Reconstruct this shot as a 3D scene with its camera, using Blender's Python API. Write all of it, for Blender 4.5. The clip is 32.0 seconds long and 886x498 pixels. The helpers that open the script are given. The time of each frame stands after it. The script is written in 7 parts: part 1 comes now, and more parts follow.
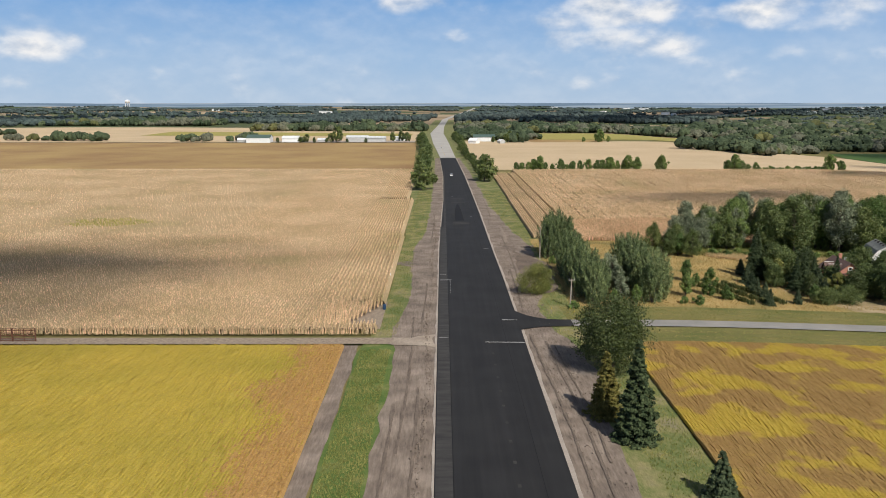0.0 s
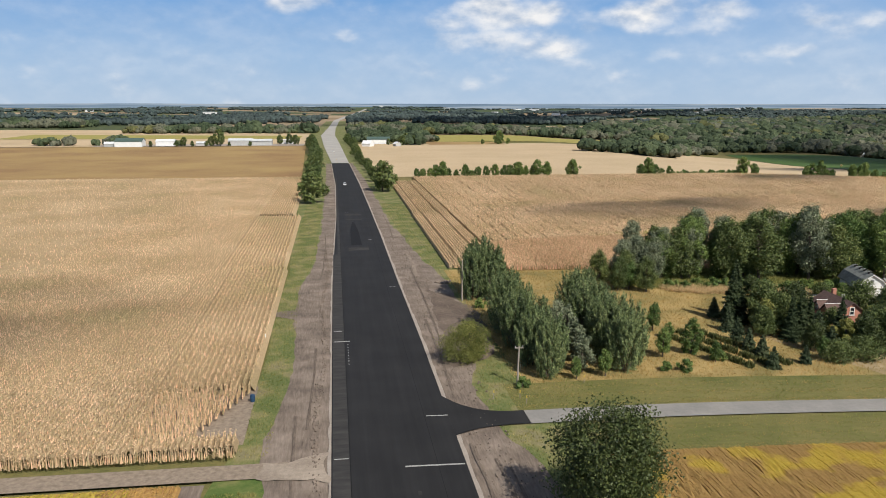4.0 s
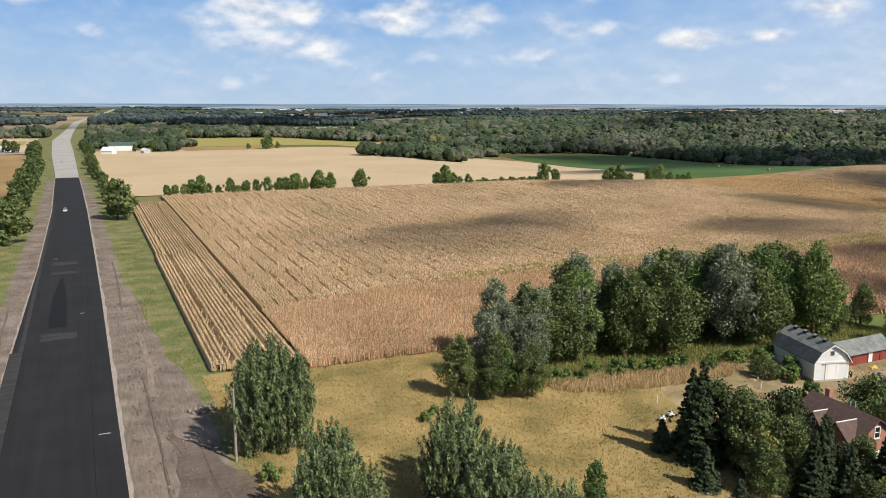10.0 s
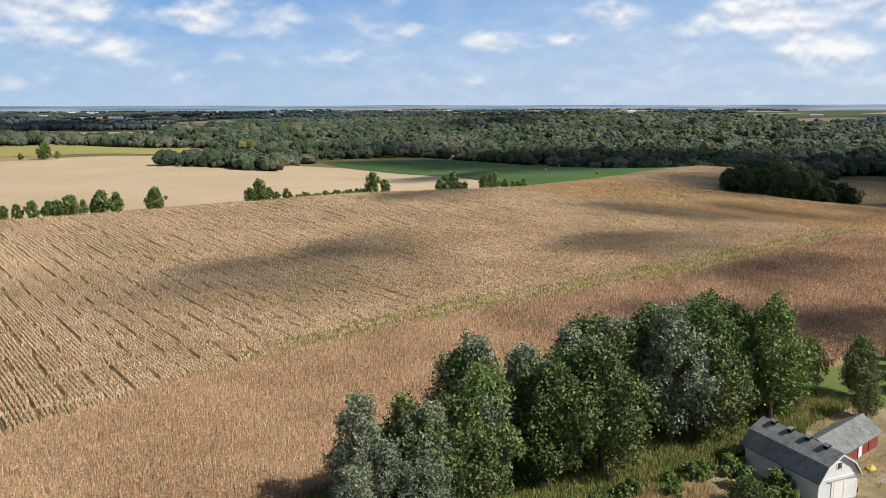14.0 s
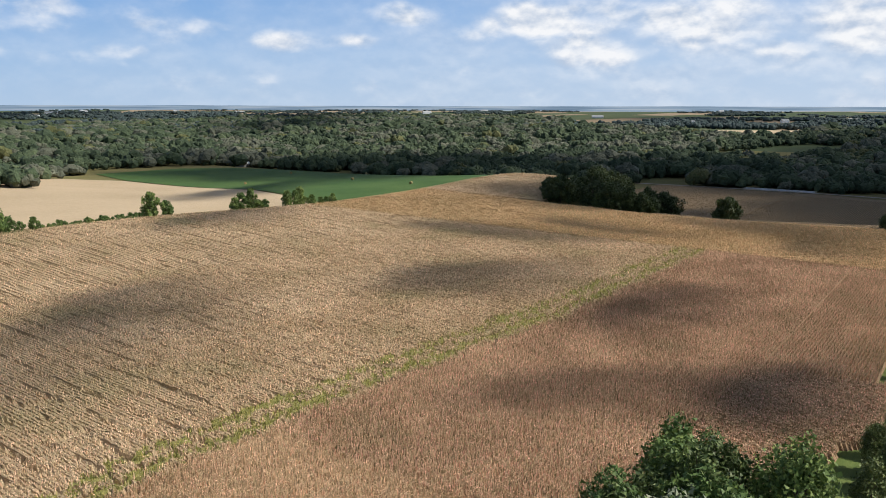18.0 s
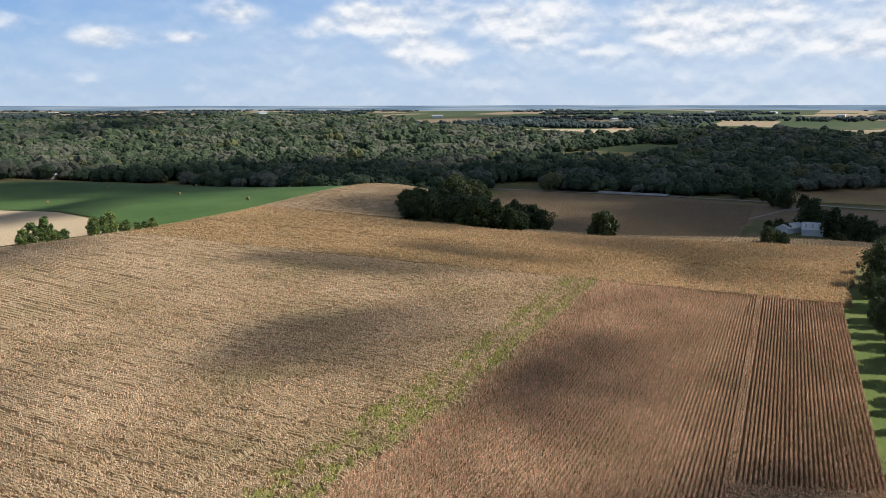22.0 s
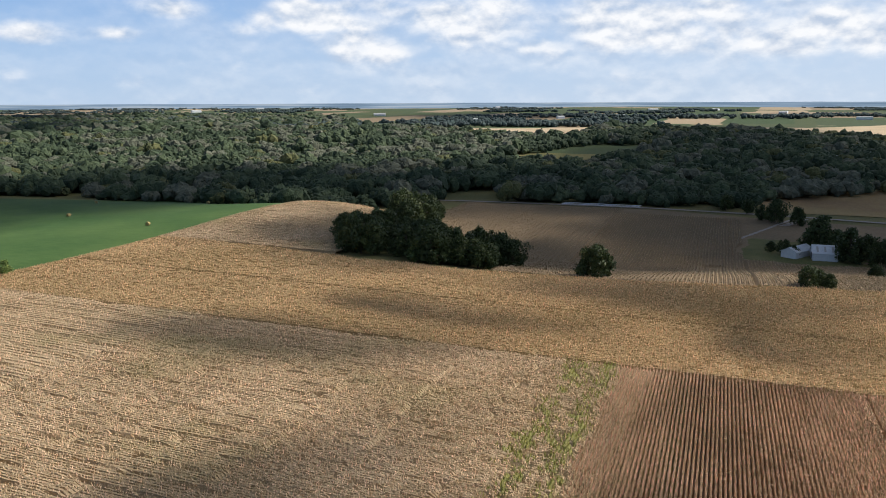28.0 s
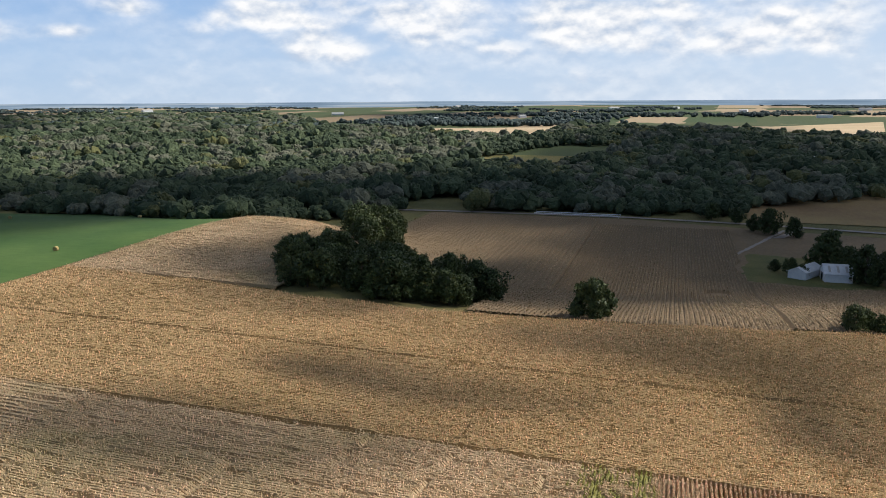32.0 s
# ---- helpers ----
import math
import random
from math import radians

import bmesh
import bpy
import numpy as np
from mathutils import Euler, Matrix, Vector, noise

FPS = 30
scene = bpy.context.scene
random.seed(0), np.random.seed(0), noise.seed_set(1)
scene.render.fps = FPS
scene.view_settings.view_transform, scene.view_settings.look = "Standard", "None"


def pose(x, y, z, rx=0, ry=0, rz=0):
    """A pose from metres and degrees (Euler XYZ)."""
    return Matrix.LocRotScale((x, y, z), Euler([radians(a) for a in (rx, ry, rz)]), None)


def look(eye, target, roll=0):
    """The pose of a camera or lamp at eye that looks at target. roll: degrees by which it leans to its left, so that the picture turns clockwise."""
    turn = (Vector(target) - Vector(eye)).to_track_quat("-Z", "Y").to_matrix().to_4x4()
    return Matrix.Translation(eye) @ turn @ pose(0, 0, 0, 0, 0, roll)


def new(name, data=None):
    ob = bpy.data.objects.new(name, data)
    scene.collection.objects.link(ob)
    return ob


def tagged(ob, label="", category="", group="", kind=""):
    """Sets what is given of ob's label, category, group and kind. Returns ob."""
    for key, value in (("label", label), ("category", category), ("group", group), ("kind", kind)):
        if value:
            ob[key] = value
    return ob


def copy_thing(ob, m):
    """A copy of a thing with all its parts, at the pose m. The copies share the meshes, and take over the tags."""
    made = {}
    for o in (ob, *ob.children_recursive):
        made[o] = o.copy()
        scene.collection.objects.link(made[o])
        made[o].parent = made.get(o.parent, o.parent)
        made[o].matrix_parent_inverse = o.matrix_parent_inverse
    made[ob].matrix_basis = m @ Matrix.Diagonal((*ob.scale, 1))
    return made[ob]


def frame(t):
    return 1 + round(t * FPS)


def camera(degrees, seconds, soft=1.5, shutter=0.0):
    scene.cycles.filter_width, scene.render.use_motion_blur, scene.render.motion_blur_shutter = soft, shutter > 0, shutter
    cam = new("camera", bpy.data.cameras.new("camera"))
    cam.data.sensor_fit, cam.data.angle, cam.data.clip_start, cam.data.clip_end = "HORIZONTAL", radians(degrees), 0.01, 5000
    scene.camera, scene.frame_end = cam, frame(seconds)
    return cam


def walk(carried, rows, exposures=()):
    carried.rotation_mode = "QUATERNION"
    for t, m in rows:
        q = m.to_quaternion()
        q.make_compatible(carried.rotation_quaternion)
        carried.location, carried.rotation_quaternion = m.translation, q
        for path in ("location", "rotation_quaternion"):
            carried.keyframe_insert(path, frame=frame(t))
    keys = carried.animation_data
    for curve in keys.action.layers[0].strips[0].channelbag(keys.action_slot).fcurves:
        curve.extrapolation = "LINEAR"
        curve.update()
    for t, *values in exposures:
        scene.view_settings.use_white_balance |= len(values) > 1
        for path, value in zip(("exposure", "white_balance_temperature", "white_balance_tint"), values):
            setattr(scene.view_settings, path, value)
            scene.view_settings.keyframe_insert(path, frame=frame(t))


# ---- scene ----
# camera: seconds, place in the plan, heading to the right of the highway, pitch, roll
UNIT = 1.35      # metres in one unit of the plan
cam = camera(58.00, 32.0, soft=0.9)
PATH = [
    (0, 0.00, 0.00, 36.00, 0.004, -10.383, -0.035),
    (0.5, -0.11, 5.49, 35.91, 0.456, -10.400, -0.046),
    (1, -0.25, 10.96, 35.79, 1.250, -10.396, -0.008),
    (1.5, -0.28, 16.44, 35.71, 2.161, -10.393, 0.010),
    (2, -0.33, 21.86, 35.64, 3.102, -10.371, 0.038),
    (2.5, -0.27, 27.16, 35.59, 4.267, -10.363, 0.048),
    (3, -0.16, 32.54, 35.57, 5.408, -10.351, 0.055),
    (3.5, -0.01, 37.88, 35.55, 6.560, -10.340, 0.052),
    (5.5, 1.39, 58.79, 35.73, 10.721, -10.325, 0.008),
    (6, 1.97, 64.08, 35.75, 11.740, -10.349, 0.047),
    (6.5, 2.62, 69.39, 35.71, 12.931, -10.343, 0.073),
    (7, 3.44, 74.86, 35.65, 14.450, -10.335, 0.075),
    (7.5, 4.30, 80.28, 35.53, 16.010, -10.327, 0.125),
    (8, 5.53, 85.76, 35.40, 17.508, -10.316, 0.147),
    (8.5, 6.81, 91.19, 35.29, 18.933, -10.322, 0.156),
    (9, 8.00, 96.41, 35.27, 20.538, -10.317, 0.161),
    (9.5, 9.30, 101.55, 35.32, 22.356, -10.312, 0.137),
    (10, 10.77, 106.78, 35.35, 24.184, -10.298, 0.108),
    (10.5, 12.39, 111.96, 35.33, 25.969, -10.291, 0.077),
    (11, 14.25, 117.10, 35.38, 27.745, -10.273, 0.052),
    (11.5, 16.24, 122.17, 35.45, 29.527, -10.270, -0.025),
    (12, 18.36, 127.11, 35.47, 31.212, -10.263, -0.049),
    (12.5, 20.49, 131.98, 35.58, 32.817, -10.250, -0.005),
    (13, 22.75, 136.75, 35.75, 34.355, -10.242, -0.040),
    (13.5, 25.25, 141.45, 36.06, 35.884, -10.245, -0.085),
    (14, 27.71, 146.09, 36.32, 37.442, -10.230, -0.099),
    (14.5, 30.45, 150.67, 36.56, 39.022, -10.229, -0.087),
    (16.5, 44.45, 169.87, 37.18, 46.174, -10.215, 0.199),
    (17, 47.91, 174.02, 37.53, 48.086, -10.197, 0.163),
    (17.5, 51.40, 177.97, 37.87, 50.012, -10.207, 0.163),
    (18, 54.91, 181.87, 38.20, 51.889, -10.207, 0.148),
    (18.5, 58.49, 185.74, 38.50, 53.822, -10.203, 0.125),
    (19, 62.25, 189.28, 38.76, 55.672, -10.216, 0.097),
    (19.5, 66.15, 192.88, 39.07, 57.556, -10.213, 0.044),
    (20, 70.16, 196.25, 39.45, 59.172, -10.221, 0.024),
    (20.5, 73.99, 199.54, 39.79, 60.688, -10.229, 0.004),
    (21, 78.15, 202.70, 40.18, 62.204, -10.231, -0.003),
    (21.5, 82.49, 205.70, 40.49, 62.908, -10.243, -0.044),
    (22, 86.83, 208.41, 40.74, 63.274, -10.278, -0.055),
    (22.5, 91.15, 211.03, 40.99, 63.648, -10.295, -0.106),
    (23, 95.40, 213.76, 41.28, 64.076, -10.309, -0.160),
    (23.5, 99.74, 216.37, 41.57, 64.504, -10.334, -0.172),
    (24, 104.11, 218.80, 41.80, 64.892, -10.356, -0.185),
    (24.5, 108.72, 221.26, 42.07, 65.280, -10.375, -0.174),
    (25, 113.56, 223.67, 42.33, 65.633, -10.404, -0.180),
    (25.5, 118.46, 226.13, 42.51, 65.937, -10.429, -0.196),
    (27.5, 138.36, 235.65, 42.78, 67.033, -10.468, -0.159),
    (28, 143.34, 237.93, 42.80, 67.353, -10.489, -0.179),
    (28.5, 148.33, 240.15, 42.82, 67.736, -10.493, -0.175),
    (29, 153.30, 242.20, 42.86, 68.122, -10.534, -0.175),
    (29.5, 158.15, 244.38, 43.01, 68.540, -10.536, -0.181),
    (30, 162.79, 246.56, 43.17, 68.876, -10.546, -0.201),
    (30.5, 167.27, 248.60, 43.29, 69.206, -10.552, -0.191),
    (31, 171.90, 250.57, 43.52, 69.536, -10.571, -0.204),
    (31.5, 176.58, 252.47, 43.69, 69.861, -10.577, -0.241),
    (32, 181.32, 254.30, 43.77, 70.188, -10.608, -0.289),
]


def aim(x, y, z, yaw, pitch, roll):
    a, p = radians(yaw), radians(pitch)
    ahead = Vector((math.sin(a) * math.cos(p), math.cos(a) * math.cos(p), math.sin(p)))
    eye = Vector((x, y, z)) * UNIT
    return look(eye, eye + ahead * 50, roll)


# the drone's camera opens up a little and cools its white balance as it turns
EXPOSURES = [(0, 0.02, 6500, 10), (4, 0.04, 6500, 10), (8, 0.14, 6500, 10), (12, 0.12, 6420, 10), (17, 0.06, 6250, 10), (22, 0.07, 6230, 10), (27, 0.11, 6230, 10), (32, 0.15, 6360, 10)]
walk(cam, [(t, aim(*row)) for t, *row in PATH], EXPOSURES)

# ---- light ----
SUN_AZ, SUN_EL = 152.0, 45.0      # degrees clockwise from +y, and above the horizon
SUN_DIR = Vector((math.sin(radians(SUN_AZ)) * math.cos(radians(SUN_EL)), math.cos(radians(SUN_AZ)) * math.cos(radians(SUN_EL)), math.sin(radians(SUN_EL))))
sun = new("sun", bpy.data.lights.new("sun", "SUN"))
sun.data.energy, sun.data.angle, sun.data.color = 5.0, radians(0.6), (1.0, 0.925, 0.81)
sun.matrix_world = look(SUN_DIR * 900, (0, 0, 0))

world = bpy.data.worlds.new("sky")
scene.world = world
world.use_nodes = True
wn, wl = world.node_tree.nodes, world.node_tree.links
wn.clear()


def wmath(op, a, b=None, c=None):
    n = wn.new("ShaderNodeMath")
    n.operation = op
    for i, v in enumerate((a, b, c)):
        if v is None:
            continue
        if isinstance(v, (int, float)):
            n.inputs[i].default_value = v
        else:
            wl.new(v, n.inputs[i])
    return n.outputs[0]


sky = wn.new("ShaderNodeTexSky")
sky.sky_type, sky.sun_disc = "NISHITA", False
sky.sun_elevation, sky.sun_rotation = radians(SUN_EL), radians(SUN_AZ)
sky.air_density, sky.dust_density, sky.ozone_density, sky.altitude = 1.0, 0.15, 3.5, 300
coord = wn.new("ShaderNodeTexCoord")
sep = wn.new("ShaderNodeSeparateXYZ")
wl.new(coord.outputs["Generated"], sep.inputs[0])
DX, DY, DZ = sep.outputs
azimuth = wmath("MULTIPLY", wmath("ARCTAN2", DX, DY), 57.29578)
elevation = wmath("MULTIPLY", wmath("ARCSINE", DZ), 57.29578)
flat = wn.new("ShaderNodeCombineXYZ")
wl.new(wmath("MULTIPLY", azimuth, 0.30), flat.inputs[0])
wl.new(wmath("MULTIPLY", elevation, 0.50), flat.inputs[1])


def wnoise(scale, detail, rough, offset):
    m = wn.new("ShaderNodeMapping")
    m.inputs["Location"].default_value = offset
    wl.new(flat.outputs[0], m.inputs["Vector"])
    n = wn.new("ShaderNodeTexNoise")
    n.inputs["Scale"].default_value, n.inputs["Detail"].default_value, n.inputs["Roughness"].default_value = scale, detail, rough
    wl.new(m.outputs[0], n.inputs["Vector"])
    return n.outputs["Fac"]


# fair-weather cumulus banks: azimuth, elevation, half width, half height, thickness
BANKS = [(-27, 3.6, 3.2, 0.9, 0.9), (-22.3, 3.0, 1.6, 0.5, 0.7), (-2, 6.9, 2.6, 0.9, 1.0), (12.2, 3.9, 4.4, 1.3, 0.95), (11, 6.1, 4.4, 1.2, 1.1),
         (22.5, 5.6, 5.5, 1.2, 0.95), (35, 4.9, 2.8, 0.8, 0.9), (40.5, 4.3, 3.0, 0.7, 0.75), (46, 4.3, 2.2, 0.5, 0.8), (48.6, 6.2, 3.0, 0.7, 0.9),
         (58, 5.8, 3.4, 1.2, 1.1), (62, 3.7, 5.0, 1.0, 0.85), (70, 5.5, 6.5, 1.8, 1.1), (73, 3.8, 5.0, 0.8, 0.8), (80, 5.2, 6.5, 1.8, 1.15),
         (88, 4.2, 7.5, 1.5, 1.1), (95, 4.8, 5.5, 1.5, 1.05), (100, 3.0, 6.0, 0.7, 0.8), (30.5, 3.5, 1.4, 0.5, 0.75), (17, 2.6, 2.4, 0.5, 0.5)]
cover = 0.0
for a, e, w, h, k in BANKS:
    k = k * (1.14 if a > 55 else 1.0)
    da = wmath("DIVIDE", wmath("SUBTRACT", azimuth, a), w)
    de = wmath("DIVIDE", wmath("SUBTRACT", elevation, e), h)
    r2 = wmath("ADD", wmath("MULTIPLY", da, da), wmath("MULTIPLY", de, de))
    cover = wmath("MAXIMUM", cover, wmath("MULTIPLY", wmath("SUBTRACT", 1.0, wmath("MULTIPLY", r2, 0.5)), k))
billow = wnoise(1.4, 5.0, 0.5, (3.1, 1.7, 0.0))
fluff = wnoise(5.2, 4.0, 0.55, (1.3, 7.7, 0.4))
wisps = wnoise(0.7, 5.0, 0.6, (9.0, 4.0, 2.0))
overhead = wmath("MULTIPLY", wmath("MULTIPLY", wmath("SUBTRACT", elevation, 7.0), 0.25), 0.45)
overhead = wmath("MINIMUM", wmath("MAXIMUM", overhead, 0.0), 0.12)
# the sun's side of the sky is filled with thin broken cloud
sunward = wmath("MINIMUM", wmath("MAXIMUM", wmath("DIVIDE", wmath("SUBTRACT", azimuth, 46.0), 22.0), 0.0), 1.0)
bandlike = wmath("MAXIMUM", wmath("SUBTRACT", 1.0, wmath("POWER", wmath("DIVIDE", wmath("SUBTRACT", elevation, 5.6), 4.4), 2.0)), 0.0)
cover = wmath("MAXIMUM", cover, wmath("MULTIPLY", wmath("MULTIPLY", sunward, bandlike), 0.62))
warp = wn.new("ShaderNodeVectorMath")
warp.operation = "MULTIPLY_ADD"
wob = wn.new("ShaderNodeTexNoise")
wob.inputs["Scale"].default_value, wob.inputs["Detail"].default_value = 3.0, 4.0
wl.new(flat.outputs[0], wob.inputs["Vector"])
wl.new(wob.outputs["Color"], warp.inputs[0])
warp.inputs[1].default_value = (0.26, 0.26, 0.0)
wl.new(flat.outputs[0], warp.inputs[2])


def puffs(scale):
    """Rounded heads of cumulus: high in the middle of each cell."""
    v = wn.new("ShaderNodeTexVoronoi")
    v.feature = "SMOOTH_F1"
    v.inputs["Scale"].default_value, v.inputs["Smoothness"].default_value = scale, 0.35
    wl.new(warp.outputs[0], v.inputs["Vector"])
    return wmath("SUBTRACT", 0.5, v.outputs["Distance"])


heads = wmath("ADD", wmath("MULTIPLY", puffs(0.95), 0.85), wmath("MULTIPLY", puffs(2.6), 0.20))
dens = wmath("ADD", wmath("MAXIMUM", wmath("MULTIPLY", cover, 0.70), overhead), wmath("ADD", wmath("MULTIPLY", wmath("SUBTRACT", billow, 0.5), 0.6), wmath("ADD", heads, wmath("MULTIPLY", wmath("SUBTRACT", fluff, 0.5), 0.14))))
ramp = wn.new("ShaderNodeMapRange")
ramp.interpolation_type = "SMOOTHSTEP"
ramp.inputs["From Min"].default_value, ramp.inputs["From Max"].default_value = 0.12, 0.92
wl.new(dens, ramp.inputs["Value"])
veil = wmath("MULTIPLY", wmath("MAXIMUM", wmath("SUBTRACT", wisps, 0.36), 0.0), wmath("ADD", 0.6, wmath("MULTIPLY", sunward, 0.7)))
fac = wmath("MINIMUM", wmath("ADD", wmath("MULTIPLY", ramp.outputs[0], 0.9), veil), 1.0)
# flat grey undersides, bright tops
shade = wn.new("ShaderNodeMapRange")
shade.inputs["From Min"].default_value, shade.inputs["From Max"].default_value = 0.3, 0.62
lower = wnoise(1.4, 4.0, 0.5, (3.1, 1.92, 0.0))
wl.new(wmath("ADD", wmath("MULTIPLY", wmath("SUBTRACT", billow, lower), 1.2), 0.5), shade.inputs["Value"])
tint = wn.new("ShaderNodeMix")
tint.data_type = "RGBA"
tint.inputs["A"].default_value, tint.inputs["B"].default_value = (0.52, 0.60, 0.72, 1), (0.95, 0.94, 0.93, 1)
wl.new(shade.outputs[0], tint.inputs["Factor"])
blue = wn.new("ShaderNodeBackground")
blue.inputs["Strength"].default_value = 0.06
# low haze: pale near the horizon, whiter towards the sun's side
haze = wn.new("ShaderNodeValToRGB")
hz = haze.color_ramp.elements
hz.new(0.3)
hz.new(0.6)
for el, (at, col) in zip(hz, ((0.0, (0.42, 0.56, 0.74)), (0.2, (0.33, 0.50, 0.74)), (0.45, (0.17, 0.37, 0.70)), (1.0, (0.04, 0.11, 0.26)))):
    el.position, el.color = at, (*col, 1)
wl.new(wmath("DIVIDE", elevation, 16.0), haze.inputs[0])
lit = wn.new("ShaderNodeMix")
lit.data_type = "RGBA"
lit.inputs["B"].default_value = (0.68, 0.75, 0.84, 1)
wl.new(haze.outputs[0], lit.inputs["A"])
glow = wmath("MULTIPLY", wmath("MINIMUM", wmath("MAXIMUM", wmath("DIVIDE", wmath("SUBTRACT", azimuth, 20.0), 80.0), 0.0), 1.0), 0.6)
wl.new(glow, lit.inputs["Factor"])
scale_up = wn.new("ShaderNodeVectorMath")
scale_up.operation = "SCALE"
scale_up.inputs["Scale"].default_value = 1.0 / 0.06
wl.new(lit.outputs["Result"], scale_up.inputs[0])
low = wn.new("ShaderNodeMix")
low.data_type = "RGBA"
wl.new(wmath("MINIMUM", wmath("MAXIMUM", wmath("SUBTRACT", 1.15, wmath("DIVIDE", elevation, 28.0)), 0.0), 0.92), low.inputs["Factor"])
wl.new(sky.outputs[0], low.inputs["A"])
wl.new(scale_up.outputs[0], low.inputs["B"])
wl.new(low.outputs["Result"], blue.inputs["Color"])
white = wn.new("ShaderNodeBackground")
white.inputs["Strength"].default_value = 0.95
wl.new(tint.outputs["Result"], white.inputs["Color"])
both = wn.new("ShaderNodeMixShader")
wl.new(fac, both.inputs[0])
wl.new(blue.outputs[0], both.inputs[1])
wl.new(white.outputs[0], both.inputs[2])
wout = wn.new("ShaderNodeOutputWorld")
wl.new(both.outputs[0], wout.inputs[0])

# ---- materials ----
def ramp_stops(node, stops):
    els = node.color_ramp.elements
    while len(els) < len(stops):
        els.new(0.5)
    for el, (pos, col) in zip(els, stops):
        el.position, el.color = pos, (*col, 1)


def material(name, stops, scale=1.0, rough=0.9, detail=6.0, big=None, bigscale=0.02, bigmix=0.5, bump=0.0, bumpscale=None, bumpdist=0.05,
             random=0.0, island=0.0, stretch=None, leaf=0.0, metal=0.0, coords="world", spec=0.3):
    """Noise ramp at grain scale, a second ramp at patch scale, optional per-object or per-island variation, bump and leaf translucency."""
    m = bpy.data.materials.new(name)
    m.use_nodes = True
    n, l = m.node_tree.nodes, m.node_tree.links
    bsdf = n["Principled BSDF"]
    bsdf.inputs["Roughness"].default_value = rough
    bsdf.inputs["Metallic"].default_value = metal
    bsdf.inputs["Specular IOR Level"].default_value = spec
    if coords == "world":
        vec = n.new("ShaderNodeNewGeometry").outputs["Position"]
    else:
        vec = n.new("ShaderNodeTexCoord").outputs["Object"]
    base = vec
    if stretch:
        mp = n.new("ShaderNodeMapping")
        mp.inputs["Scale"].default_value = stretch
        l.new(vec, mp.inputs["Vector"])
        vec = mp.outputs[0]
    grain = n.new("ShaderNodeTexNoise")
    grain.inputs["Scale"].default_value, grain.inputs["Detail"].default_value, grain.inputs["Roughness"].default_value = scale, detail, 0.65
    l.new(vec, grain.inputs["Vector"])
    cr = n.new("ShaderNodeValToRGB")
    ramp_stops(cr, stops)
    l.new(grain.outputs["Fac"], cr.inputs[0])
    col = cr.outputs[0]
    if big:
        patch = n.new("ShaderNodeTexNoise")
        patch.inputs["Scale"].default_value, patch.inputs["Detail"].default_value = bigscale, 4.0
        l.new(base, patch.inputs["Vector"])
        br = n.new("ShaderNodeValToRGB")
        ramp_stops(br, big)
        l.new(patch.outputs["Fac"], br.inputs[0])
        mx = n.new("ShaderNodeMix")
        mx.data_type = "RGBA"
        mx.inputs["Factor"].default_value = bigmix
        l.new(col, mx.inputs["A"])
        l.new(br.outputs[0], mx.inputs["B"])
        col = mx.outputs["Result"]
    for amount, source in ((random, "object"), (island, "island")):
        if amount:
            if source == "object":
                val = n.new("ShaderNodeObjectInfo").outputs["Random"]
            else:
                val = n.new("ShaderNodeNewGeometry").outputs["Random Per Island"]
            mr = n.new("ShaderNodeMapRange")
            mr.inputs["To Min"].default_value, mr.inputs["To Max"].default_value = 1 - amount, 1 + amount
            l.new(val, mr.inputs["Value"])
            hs = n.new("ShaderNodeHueSaturation")
            l.new(mr.outputs[0], hs.inputs["Value"])
            hr = n.new("ShaderNodeMapRange")
            hr.inputs["To Min"].default_value, hr.inputs["To Max"].default_value = 0.5 + amount * 0.06, 0.5 - amount * 0.06
            l.new(val, hr.inputs["Value"])
            l.new(hr.outputs[0], hs.inputs["Hue"])
            l.new(col, hs.inputs["Color"])
            col = hs.outputs[0]
    l.new(col, bsdf.inputs["Base Color"])
    if bump:
        bn = n.new("ShaderNodeTexNoise")
        bn.inputs["Scale"].default_value, bn.inputs["Detail"].default_value = bumpscale or scale, 5.0
        l.new(vec, bn.inputs["Vector"])
        bp = n.new("ShaderNodeBump")
        bp.inputs["Strength"].default_value, bp.inputs["Distance"].default_value = bump, bumpdist
        l.new(bn.outputs["Fac"], bp.inputs["Height"])
        l.new(bp.outputs[0], bsdf.inputs["Normal"])
    if leaf:
        tr = n.new("ShaderNodeBsdfTranslucent")
        l.new(col, tr.inputs["Color"])
        ms = n.new("ShaderNodeMixShader")
        ms.inputs[0].default_value = leaf
        l.new(bsdf.outputs[0], ms.inputs[1])
        l.new(tr.outputs[0], ms.inputs[2])
        l.new(ms.outputs[0], n["Material Output"].inputs["Surface"])
    return m


def two(a, b, mid=None):
    return [(0.3, a), (0.7, b)] if mid is None else [(0.28, a), (0.5, mid), (0.72, b)]


M = {}
M["asphalt"] = material("fresh_asphalt", two((0.010, 0.010, 0.011), (0.027, 0.027, 0.029), (0.018, 0.018, 0.019)), 0.9, 0.78, detail=8, big=two((0.011, 0.011, 0.012), (0.026, 0.026, 0.027)), bigscale=0.12, bump=0.25, bumpscale=30, bumpdist=0.01, stretch=(1, 0.03, 1))
M["asphalt_dark"] = material("sealed_asphalt", two((0.005, 0.005, 0.006), (0.009, 0.009, 0.010)), 3.0, 0.8)
M["asphalt_worn"] = material("worn_asphalt", two((0.022, 0.022, 0.023), (0.055, 0.053, 0.051)), 0.7, 0.85, detail=8, stretch=(0.3, 1, 1))
